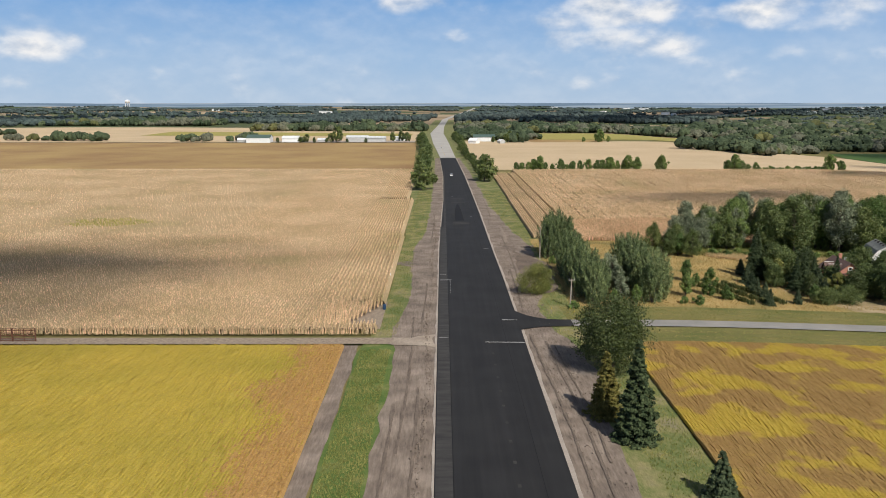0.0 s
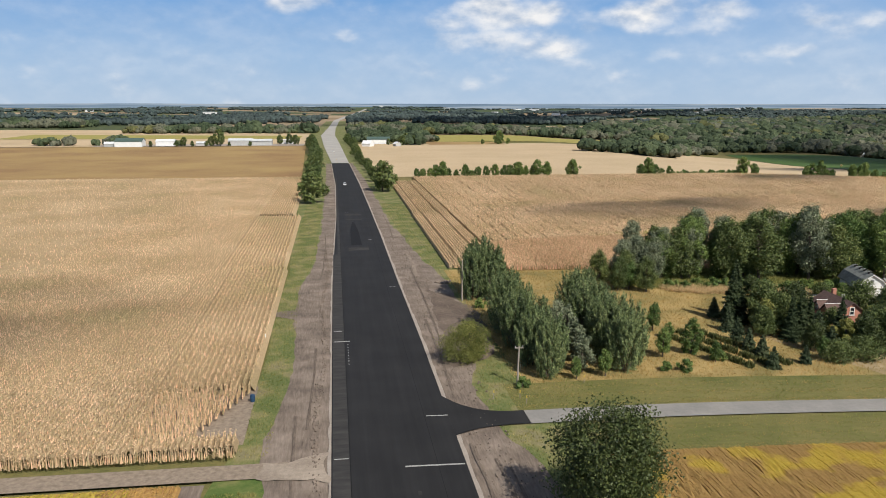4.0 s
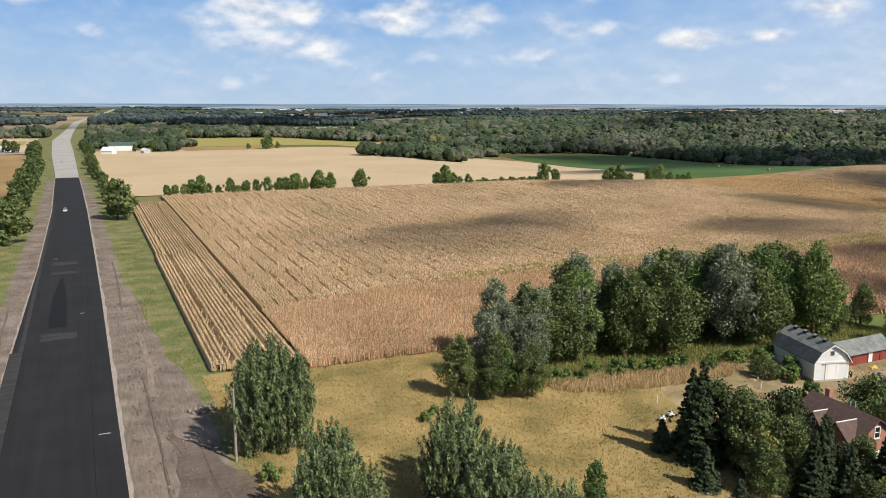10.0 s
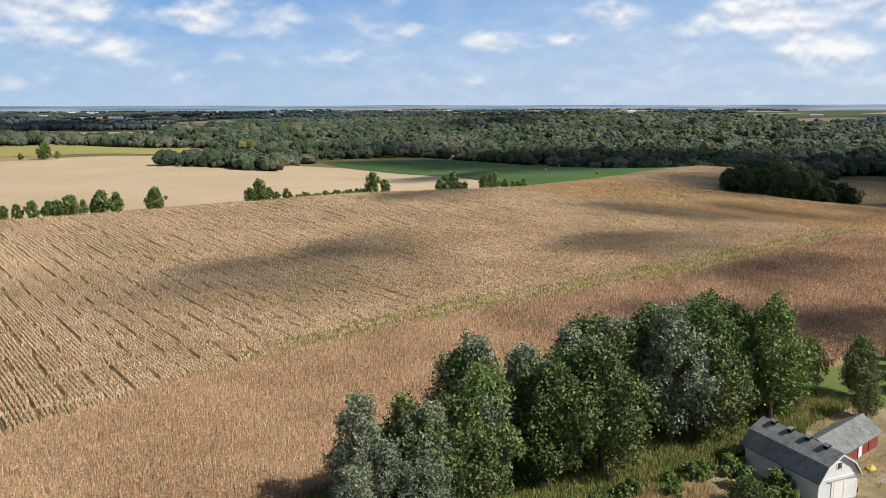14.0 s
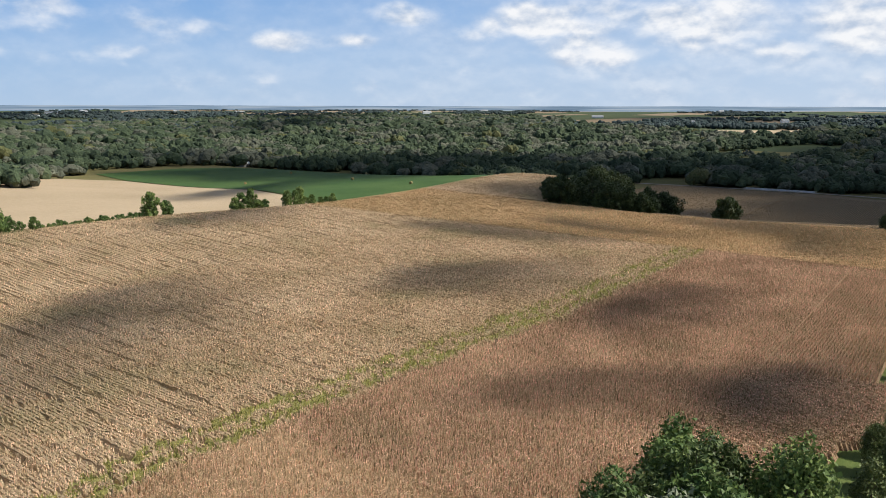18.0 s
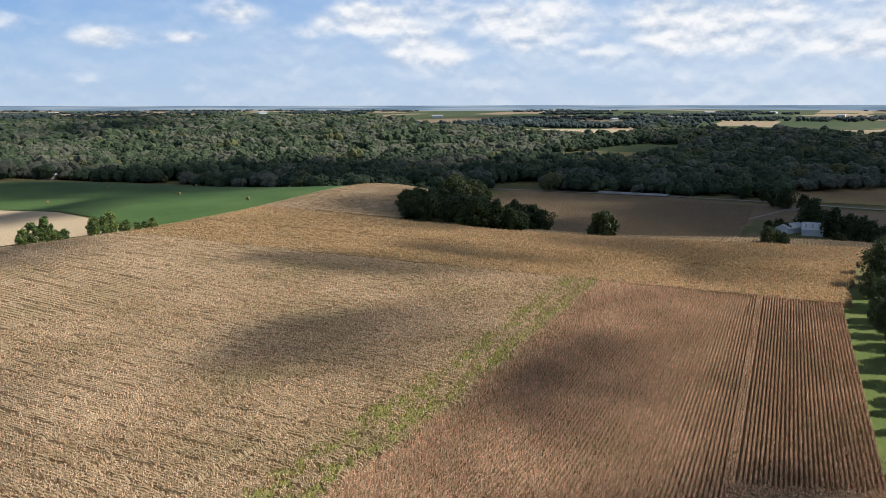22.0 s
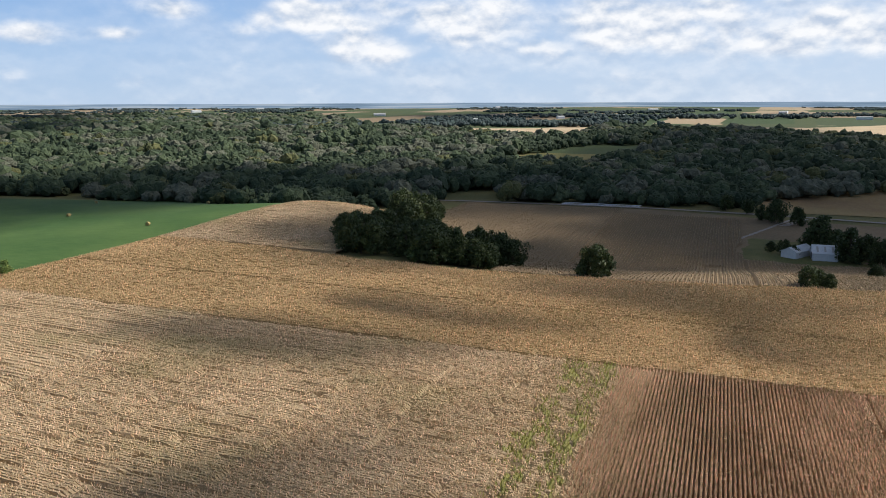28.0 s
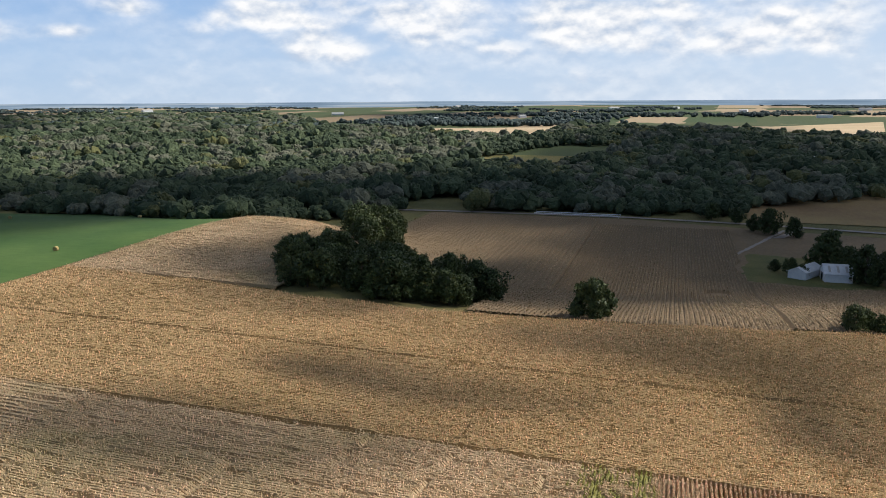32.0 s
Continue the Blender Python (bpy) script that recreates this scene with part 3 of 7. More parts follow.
sheet("graded_soil_east", lambda y: road_right(y) - 0.3, line((-300, 18), (70, 18.6), (88, 19.0), (100, 21.0), (117, 20.4), (123, 18), (140, 17), (150, 19.5), (160, 21.6), (176, 22.2), (204, 22.0), (219, 20), (258, 17.6), (280, 16.4), (352, 15.4), (420, 14.2), (520, 11)), -300, 530, 0.03, M["soil"], "bare graded brown soil beside the new road", "soil", step=2.0, across=8, ragged=0.8)
sheet("gravel_edge_west", lambda y: road_left(y) - 0.38, lambda y: road_left(y) + 0.3, -300, 530, 0.11, M["gravel"], "pale gravel edge of the new pavement", "gravel", step=1.5, across=3, ragged=0.2)
sheet("gravel_edge_east", lambda y: road_right(y) - 0.3, lambda y: road_right(y) + 0.55, -300, 530, 0.11, M["gravel"], "pale gravel edge of the new pavement", "gravel", step=1.5, across=3, ragged=0.25)


def road_slab(name, left, right, y0, y1, lift, mat, label, thick=0.14, step=4.0):
    ys = np.arange(y0, y1 + 0.1, step)
    l, r = left(ys), right(ys)
    xs = np.stack([l - 0.12, l, l * 0.5 + r * 0.5, r, r + 0.12], 0)
    yy = np.broadcast_to(ys[None], xs.shape)
    z = lie(xs, yy) + lift + np.array([-thick, 0, 0.08, 0, -thick])[:, None]
    return tagged(new(name, mesh_of(name, np.stack([xs, yy, z], -1).reshape(-1, 3), grid_faces(5, len(ys)), mat)), label, "road", kind="structure")


road_slab("road", road_left, road_right, -300, 530, 0.22, M["asphalt"], "freshly laid black asphalt highway with faint seams")
road_slab("road_old", road_left, road_right, 530, 3200, 0.22, M["old_road"], "old pale grey concrete highway running to the horizon", step=20)
sheet("road_drive", 20.5, 75, 126.3, 130.2, 0.14, M["drive"], "narrow grey farm driveway with worn surface", "driveway", step=1.3)
# flared side street mouth, laid as a fan from the highway edge to the drive
fan = []
for i in range(13):
    t = i / 12
    x = 12.2 + 9.3 * t
    open_n, open_s = 130.2 + 6.5 * (1 - t) ** 3.2, 126.3 - 2.6 * (1 - t) ** 3
    fan += [(x, open_s, float(lie(x, open_s)) + 0.21 - 0.04 * t), (x, open_n, float(lie(x, open_n)) + 0.21 - 0.04 * t)]
mouth = new("road_mouth", mesh_of("road_mouth", fan, [(2 * i, 2 * i + 2, 2 * i + 3, 2 * i + 1) for i in range(12)], M["asphalt"]))
tagged(mouth, "flared black asphalt mouth of the farm driveway", "road", kind="structure")
sheet("farm_track", -260, -5.2, 116.6, 119.9, 0.12, M["farm_track"], "dirt field track joining the highway", "track", step=2.5, ragged=0)
patch("field_entry", [(-11.2, 177.2), (-4.4, 172), (-4.2, 184), (-11.0, 179.2)], 0.075, M["soil"], "bare soil ramp into the corn", "soil", 26, 1.5)
patch("track_mouth", [(-8, 116.6), (-1.0, 115.2), (-1.0, 121.6), (-8, 120.0)], 0.125, M["dust_soil"], "pale dusty mouth of the field track", "soil", 40, 1.4)
patch("bare_soil", [(15.5, 146), (22.5, 152), (24.5, 177), (17.5, 196)], 0.09, M["dark_soil"], "dark churned soil beside the willow bush", "soil", 34, 1.3)
M["rut"] = material("pressed_wheel_rut", two((0.085, 0.067, 0.055), (0.19, 0.152, 0.124)), 2.0, 0.95, detail=8, stretch=(1, 0.2, 1), bump=0.8, bumpscale=4, bumpdist=0.1)
M["dust"] = material("pale_dry_soil", two((0.17, 0.137, 0.11), (0.30, 0.247, 0.20)), 1.6, 0.95, detail=8, stretch=(1, 0.2, 1), bump=0.6, bumpscale=4, bumpdist=0.1)


def rut(x, y0, y1, sway, wave, wide, mat="rut"):
    """A wheel rut along the highway's bare soil."""
    mid = lambda y: x + sway * np.sin((y - y0) / wave)
    sheet("wheel_rut", lambda y: mid(y) - wide / 2, lambda y: mid(y) + wide / 2, y0, y1, 0.105 + 0.008 * (wide < 0.4), M[mat], "wheel rut pressed into the bare soil", "rut", step=0.8, across=2, ragged=0.14)


for args in ((-3.4, 62, 98, 0.3, 14, 0.32), (-5.0, 78, 132, 0.4, 17, 0.3), (-6.2, 66, 92, 0.2, 12, 0.35), (-3.2, 206, 262, 0.5, 21, 0.3), (-3.6, 128, 158, 0.4, 15, 0.3), 
             (14.1, 64, 122, 0.3, 13, 0.3), (15.9, 64, 118, 0.35, 16, 0.35), (17.1, 76, 116, 0.3, 9, 0.3), (14.2, 138, 172, 0.4, 19, 0.35), (15.5, 160, 215, 0.6, 23, 0.3), (15.0, 252, 300, 0.4, 17, 0.3), (19.2, 156, 182, 0.8, 9, 0.3), (20.6, 158, 178, 0.7, 8, 0.28),
             (16.5, 206, 236, 0.5, 12, 0.8, "dust")):
    rut(*args)
sheet("soy_margin", -14.9, -12.7, -300, 116, 0.06, M["soil"], "bare strip beside the soybean field", "soil", step=2, across=3, ragged=0.3)
sheet("driveway_lawn_south", 27, 110, 117.5, 126.3, 0.02, M["lawn"], "mown grass along the farm driveway", "lawn", step=3)
sheet("driveway_lawn_north", 21, 110, 130.2, 139.5, 0.02, M["lawn"], "mown grass along the farm driveway", "lawn", step=3)
sheet("meadow", line((139, 24), (209, 23)), line((139, 75), (160, 66), (175, 74), (196, 80), (212, 90)), 139, 212, 0.015, M["meadow"], "dry golden meadow with a few weeds", "meadow", step=3)
sheet("farmyard", line((139, 75), (160, 66), (175, 74), (196, 80), (203, 84)), 150, 139, 203, 0.02, M["yard"], "bare pale farmyard ground with wheel tracks", "yard", step=3)
sheet("farm_lawn", 132, 300, 60, 207, 0.03, M["farm_grass"], "mown green lawn beside the cornfield", "lawn", step=5)

sheet("wood_floor", 60, 131, 192, 211, 0.05, M["lawn"], "rank dark grass under the wood", "grass", step=2, ragged=0.0)
M["valley_corn"] = material("dull_brown_corn", two((0.15, 0.105, 0.06), (0.29, 0.21, 0.125)), 0.5, 0.95, detail=9, big=two((0.15, 0.11, 0.06), (0.30, 0.21, 0.12)), bigscale=0.02, bump=0.8, bumpscale=1.3, bumpdist=0.4)


# ---- fields further off ----
sheet("brown_field", -900, line((436, -16), (735, -24)), 436, 735, 0.05, M["brown_field"], "reddish brown field beyond the corn", "field", step=12)
sheet("pale_field_west", -1400, line((742, -26), (1150, -30)), 742, 1150, 0.05, M["stubble"], "pale ripe field before the far woods", "field", step=20)
sheet("pale_field_north", line((436, 21), (760, 18)), line((436, 290), (520, 323), (640, 320), (760, 250)), 436, 760, 0.05, M["stubble"], "pale ripe field behind the hedgerow", "field", step=8)
sheet("yellow_field", 95, 330, 800, 985, 0.05, M["yellow_field"], "yellowing green field between woods", "field", step=12)
sheet("hay_field", line((432, 292), (520, 325), (640, 322), (700, 335)), line((432, 452), (475, 500), (560, 512), (620, 490), (700, 400)), 432, 700, 0.06, M["hay_field"], "smooth green hay field behind the corn", "field", step=6)
sheet("valley_field", line((170, 372), (300, 372), (345, 395), (400, 450)), line((170, 560), (235, 570), (300, 586), (400, 580)), 170, 400, 0.06, M["valley_corn"], "dull brown field in the valley", "field", step=6)
sheet("valley_field_east", line((120, 600), (330, 597)), line((120, 760), (330, 640)), 120, 245, 0.05, M["brown_field"], "dull brown field across the valley road", "field", step=8)
valley_mid = line((-200, 560), (120, 572), (196, 578), (235, 586), (300, 592), (345, 590), (396, 587), (470, 577), (620, 560))
sheet("valley_road", lambda y: valley_mid(y) - 2.2, lambda y: valley_mid(y) + 2.2, -200, 620, 0.13, M["gravel"], "pale gravel road through the valley", "road", step=5, across=3)


patch("valley_lane", [(548, 236), (550, 231), (578, 221), (577, 224)], 0.14, M["gravel"], "pale gravel lane to the valley farm", "road", 6)
patch("clearing_pale", [(1140, 633), (1060, 470), (1560, 505), (1290, 820)], 0.3, M["stubble"], "pale ripe field beyond the woods", "field", 30)
patch("clearing_yellow", [(1310, 75), (1330, 215), (1600, 225), (1890, -10)], 0.3, M["stubble"], "pale ripe field beyond the woods", "field", 30)
patch("clearing_tan", [(40, 1290), (300, 1270), (330, 1420), (60, 1500)], 0.3, M["brown_field"], "tan field before the far town", "field", 24)
patch("west_yellow", [(-330, 880), (-35, 880), (-35, 960), (-330, 990)], 0.2, M["yellow_field"], "yellow-green field behind the sheds", "field", 20)
patch("shed_yard", [(-200, 742), (-26, 742), (-26, 775), (-200, 775)], 0.1, M["gravel"], "pale gravel yard round the sheds", "yard", 16)
patch("north_brown", [(82, 742), (150, 742), (150, 790), (82, 800)], 0.12, M["brown_field"], "small brown plot beside the grove", "field", 12)

# ---- crops ----
def crop(name, rects, mats, along, gap, plants, height, floor, label, floor_mat, leaf=0.24, blades=4, seed=1, missing=0.05, hole=None, lean=0.3, thin=0.9, canopy_on=True, crest=0.62, broad=0.42, hollow=None, rough=0.08, coarse=1.0, skew=0.0, pivot=0.0, low_tops=0.5, trough=0.0):
    """Rows of plants: short tassels and arching leaves on every row, over ridges of massed foliage.
    rects: x0, x1, y0, y1, density. along: 'x' or 'y', the way the rows run. crest: height of the massed ridges; broad: their share of the row gap;
    hollow: height where plants are missing (0: bare ground); rough: unevenness of their tops; skew: slant of the rows in y over x, about x = pivot; low_tops: where the leaves begin, as a share of the height; trough: half width of the bare ground between rows."""
    rng = np.random.default_rng(seed)
    V, F = [], []
    SV, SF = [], []
    off = soff = 0
    for x0, x1, y0, y1, dense in rects:
        wide, far = (y1 - y0, x1 - x0) if along == "x" else (x1 - x0, y1 - y0)
        g, s = gap, plants / dense
        nr, npl = max(1, int(wide / g)), max(1, int(far / s))
        a = (np.arange(nr)[:, None] + 0.5) * g + rng.normal(0, 0.035, (nr, npl))
        b = (np.arange(npl)[None] + rng.random((nr, npl))) * s
        x, y = (x0 + b, y0 + a) if along == "x" else (x0 + a, y0 + b)
        y = y + skew * (x - pivot)
        keep = rng.random(x.shape) > missing
        if hole is not None:
            keep &= ~hole(x, y)
        x, y = x[keep], y[keep]
        base = lie(x, y)
        big = 1 + 0.3 * (1 / np.sqrt(dense) - 1)
        for k in range(blades):
            n = len(x)
            ang = rng.random(n) * 2 * np.pi
            arch = rng.random(n) < (0.75 if k else 0.0)
            w = leaf * (0.35 + 0.45 * rng.random(n)) * big * thin
            reach = leaf * np.where(arch, 0.5 + 0.7 * rng.random(n), lean * (0.4 + rng.random(n))) * big
            low = height * np.where(arch, low_tops + (0.92 - low_tops) * rng.random(n), low_tops + 0.1 * rng.random(n))
            tip = np.where(arch, low + height * (0.14 * rng.random(n) - 0.07), height * (0.76 + 0.22 * rng.random(n)))
            cx, cy = x + rng.normal(0, 0.05, n), y + rng.normal(0, 0.05, n)
            dx, dy = np.cos(ang), np.sin(ang)
            rise = np.where(arch, 0.04 * height, 0.0)
            p0 = np.stack([cx - dy * w * 0.5, cy + dx * w * 0.5, base + low + rise], 1)
            p1 = np.stack([cx + dy * w * 0.5, cy - dx * w * 0.5, base + low + 0.04], 1)
            p2 = np.stack([cx + dx * reach, cy + dy * reach, base + tip], 1)
            V.append(np.stack([p0, p1, p2], 1).reshape(-1, 3))
            F.append(np.arange(3 * n).reshape(-1, 3) + off)
            off += 3 * n
        if not canopy_on:
            continue
        # massed ridges along the rows with ragged tops; the outer edges hang down
        step = (0.6 if dense >= 0.8 else 1.3 if dense >= 0.4 else 3.2) * coarse
        if dense < 0.4:
            g, nr = g * 2, max(1, nr // 2)
        places, tops = [0.0, 0.5 - broad / 2, 0.5 + broad / 2], [0.0, 1.0, 1.0]
        if trough:
            places, tops = [trough] + places[1:] + [1 - trough], tops + [0.0]
        ac = np.append((np.arange(nr)[:, None] + places).ravel() * g, wide)
        al = np.linspace(0, far, max(3, int(far / step)))
        top = np.append(np.tile(tops, nr), 0.0)[:, None] + 0 * al[None]
        A = ac[:, None] + rng.normal(0, 0.04, top.shape)
        A[0], A[-1] = 0, wide
        B = np.broadcast_to(al[None], A.shape)
        X, Y = (x0 + B, y0 + A) if along == "x" else (x0 + A, y0 + B)
        Y = Y + skew * (X - pivot)
        lump = rng.normal(0, 1, top.shape) * (1.0 if dense >= 0.8 else 0.7)
        up = floor + top * (crest * height - floor) + rough * lump
        up[0], up[-1] = 0.3 * up[0], 0.3 * up[-1]
        if hole is not None:
            up = np.where(hole(X, Y), floor if hollow is None else hollow, up)
        Z = lie(X, Y) + np.maximum(up, 0.05)
        nx, ny = X.shape
        SV.append(np.stack([X, Y, Z], -1).reshape(-1, 3))
        quads = grid_faces(nx, ny) if along == "y" else grid_faces(nx, ny)[:, ::-1]
        if hole is not None and hollow == 0.0:
            quads = quads[~hole(X, Y).ravel()[quads].all(1)]
        SF.append(quads + soff)
        soff += nx * ny
    field = new(name, mesh_of(name, np.concatenate(V), np.concatenate(F), mats))
    tagged(field, label, "crop field", kind="stuff")
    if canopy_on:
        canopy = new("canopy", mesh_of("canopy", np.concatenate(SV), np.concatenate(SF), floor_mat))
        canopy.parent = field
    return field


def soft_hole(cx, cy, rx, ry, edge=0.5):
    def inside(x, y):
        return ((x - cx) / rx) ** 2 + ((y - cy) / ry) ** 2 + edge * np.sin(x * 0.7) * np.sin(y * 0.9) < 1
    return inside


def hashed(x, y):
    return np.abs(np.sin(x * 12.9898 + y * 78.233) * 43758.5453) % 1.0


ROW_SLANT = 0.06      # the rust-brown rows run a little north of east


def rust_edge(x):
    """Where the rust-brown corn ends and the tan corn begins."""
    return np.interp(x, [36, 60, 75, 90, 125, 160, 190, 230, 277], [240.3, 248.6, 253, 254.6, 256.2, 257.2, 256.6, 258.8, 260.4]) + 0.5 * np.sin(x / 3.1) + 0.3 * np.sin(x * 1.7)


def tramlines(x, y):
    """Narrow unplanted lines between the planter's passes, the green band's place and the rust-brown corn."""
    wander = 0.25 * np.sin(y / 9.0) + 0.15 * np.sin(y / 3.1 + x)
    gap = np.abs((x - 40.0 + wander + 1.975) % 3.95 - 1.975) < 0.24
    gap &= hashed(np.floor(x / 3.95), np.floor(y / 2.1)) < np.interp(x, [40, 100, 200, 277], [0.85, 0.7, 0.6, 0.55])
    cross = (np.abs((y - 247 + 1.2 * np.sin(x / 11)) % 13.0) < 0.45) & (hashed(np.floor(x / 3.0), np.floor(y / 13)) < 0.55)
    return gap | cross | strip_green(x, y) | (y < rust_edge(x))


def strip_green(x, y):
    """Two ragged streaks of late green corn."""
    low = rust_edge(x)
    wide = np.interp(x, [66, 80, 98, 125, 190, 277], [1.0, 4.5, 7.5, 8.8, 10.0, 9.8]) + 0.8 * np.sin(x * 1.3) + 0.5 * np.sin(x * 0.4)
    u = (y - low) / wide
    chance = 0.36 + 0.30 * np.cos(6.283 * (2 * u - 0.45)) - 0.12 * np.sin(x / 5.0)
    return (u > 0) & (u < 1) & (x > 66) & (x < 277.4) & (hashed(np.floor(x / 0.7), np.floor(y / 0.55)) < chance)


CORN_W = [(-62, -22, 141, 190, 1.0), (-22, -10.6, 122.5, 125.4, 1.0), (-62, -22, 122, 141, 1.0), (-150, -62, 122, 215, 0.45), (-62, -22, 190, 215, 0.6), (-62, -24, 215, 300, 0.45), (-62, -24, 300, 432, 0.2), (-240, -62, 215, 432, 0.1), (-330, -150, 122, 215, 0.14)]
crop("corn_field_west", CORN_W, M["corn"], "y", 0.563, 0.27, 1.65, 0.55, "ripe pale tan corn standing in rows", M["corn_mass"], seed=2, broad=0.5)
CORN_EDGE = [(-22, -10.4, 141, 215, 1.0), (-24, -10.8, 215, 298, 0.8), (-24, -12.8, 301, 330, 0.6), (-24, -13, 332, 432, 0.4)]
crop("corn_edge_west", CORN_EDGE, M["corn"], "y", 0.75, 0.22, 1.65, 0.10, "open rows of ripe corn along the verge", M["corn_mass"], seed=22, broad=0.30, crest=0.52, low_tops=0.3, blades=5, rough=0.14)
CORN_WEDGE = [(-22, -10.4, 125.4, 141, 1.0)]
crop("corn_corner_west", CORN_WEDGE, M["corn"], "y", 0.563, 0.22, 1.65, 0.3, "ragged corner of the ripe corn at the farm track", M["corn_mass"], seed=12, canopy_on=False, blades=6, low_tops=0.15, hole=lambda x, y: (x + 9.8 > -(142.6 - y) * 0.36) & (y > 126.2))
crop("corn_patch_green", [(-114, -84, 218, 252, 0.6)], M["corn_green"], "y", 0.563, 0.3, 1.7, 0.6, "patch of late green corn in the ripe field", M["green_mass"], seed=23, canopy_on=False, hole=lambda x, y: ~soft_hole(-99, 235, 11, 8, 0.6)(x, y))
sheet("corner_soil", -24, -10.2, 125, 143, 0.012, M["farm_track"], "bare ground at the corner of the corn", "soil", step=2)
for k, (name, x0, x1, y0) in enumerate((("corn_front_west", -150, -10.6, 121.2), ("corn_front_headland", 36.9, 115, 217.3), ("corn_front_strip", 24.4, 36.6, 212.2))):
    crop(name, [(x0, x1, y0, y0 + 0.8, 1.0)], M["corn_rust" if k == 1 else "corn"], "x", 0.38, 0.17, 1.6, 0.05, "outer row of standing ripe corn", M["corn_mass"], seed=40 + k, canopy_on=False, blades=5, lean=0.5, missing=0.12, low_tops=0.1, skew=ROW_SLANT if k == 1 else 0.0, pivot=180)
CORN_STRIP = [(24.3, 36.7, 213, 300, 0.9), (24.6, 36.7, 300, 408, 0.45)]
crop("corn_strip", CORN_STRIP, M["corn"], "y", 0.70, 0.28, 1.45, 0.5, "tan corn strip with open rows beside the highway", M["corn_mass"], seed=3, hole=lambda x, y: (np.abs((x - 24.3) % 5.7 - 2.9) < 0.35), broad=0.45, hollow=0.25)
CORN_MAIN = [(36.9, 115, 239, 270, 0.95), (115, 277.6, 255, 300, 0.95), (36.9, 115, 270, 350, 0.6), (115, 277.6, 300, 350, 0.62), (36.9, 278, 350, 428, 0.34)]
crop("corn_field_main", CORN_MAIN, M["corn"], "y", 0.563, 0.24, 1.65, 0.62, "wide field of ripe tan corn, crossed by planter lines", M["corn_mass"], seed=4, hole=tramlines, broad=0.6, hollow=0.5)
def row_ends(x, y):
    """West of where the straight rows by the lawn begin."""
    return x < 178 + (218 - y) * 0.36 + 0.5 * np.sin(y * 2.3)


ROWS = dict(along="x", gap=0.55, plants=0.19, height=1.65, floor=0.05, broad=0.34, crest=0.44, trough=0.16, rough=0.15, leaf=0.17, blades=6, low_tops=0.42, coarse=0.8, skew=ROW_SLANT, pivot=180)
crop("corn_headland", [(36.9, 115, 218, 264.5, 1.0)], M["corn_head"], label="headland of ripe tan corn beside the meadow", floor_mat=M["head_mass"], seed=14, hollow=0.1, hole=lambda x, y: (y > rust_edge(x)), **ROWS)
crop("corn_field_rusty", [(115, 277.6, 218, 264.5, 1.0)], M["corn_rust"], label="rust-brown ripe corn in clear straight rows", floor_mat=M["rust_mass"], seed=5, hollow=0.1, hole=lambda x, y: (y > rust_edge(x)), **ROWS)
crop("corn_rows_rusty", [(179, 277.6, 200.9, 217.3, 1.0)], M["corn_rust"], label="open rust-brown corn rows beside the lawn", floor_mat=M["rust_mass"], seed=25, hole=row_ends, hollow=0.0, **ROWS)
CORN_LANE = [(178, 277.4, 217.1, 218.2, 0.9)]
crop("corn_lane", CORN_LANE, M["corn_rust"], "x", 0.36, 0.16, 1.45, 0.35, "paler trampled lane between the corn rows", M["rust_mass"], seed=26, broad=0.5, leaf=0.24, rough=0.2, coarse=0.7, missing=0.3, skew=ROW_SLANT, pivot=180)
CORN_RAGGED = [(115, 186, 195, 219.5, 1.0)]


def outside_end(x, y):
    """Beyond the cross rows at the west end of the rust-brown corn."""
    south = np.interp(x, [115, 132, 140, 150, 160, 176, 186], [210, 208, 203.4, 201.2, 198.4, 196, 196]) + 0.8 * np.sin(x * 0.9)
    return (y < south) | ~row_ends(x, y) | (y > 215.6 + ROW_SLANT * (x - 140))


crop("corn_end_rusty", CORN_RAGGED, M["corn_rust"], "y", 0.563, 0.2, 1.6, 0.7, "ragged rust-brown corn across the end of the rows", M["rust_mass"], seed=15, broad=0.6, rough=0.12, coarse=0.7, hollow=0.0, leaf=0.22, blades=5, missing=0.12, hole=outside_end)
CORN_GREEN = [(64, 277.4, 246, 270.5, 1.0)]
crop("corn_band_green", CORN_GREEN, M["corn_green"], "x", 0.563, 0.24, 1.65, 0.75, "band of late green corn across the field", M["green_mass"], seed=6, hole=lambda x, y: ~strip_green(x, y), hollow=0.2, skew=ROW_SLANT, pivot=230)
def brow_edge(y):
    """Where the golden corn ends at the brow of the valley."""
    return np.interp(y, [195, 224, 250, 300, 324, 350, 372, 428], [358, 353.5, 350, 346.5, 344, 345, 349, 352]) + 0.5 * np.sin(y / 4.0)


def beyond_brow(x, y):
    return (x > brow_edge(y)) | (np.abs(x - 309.5 - 0.03 * (y - 250)) < 0.34)


def lawn_edge(x):
    """The ragged south edge of the golden corn along the lawn."""
    return np.interp(x, [276, 282, 296, 317, 345, 361], [206.5, 205, 206, 203.6, 202, 197]) + 0.5 * np.sin(x * 0.8)


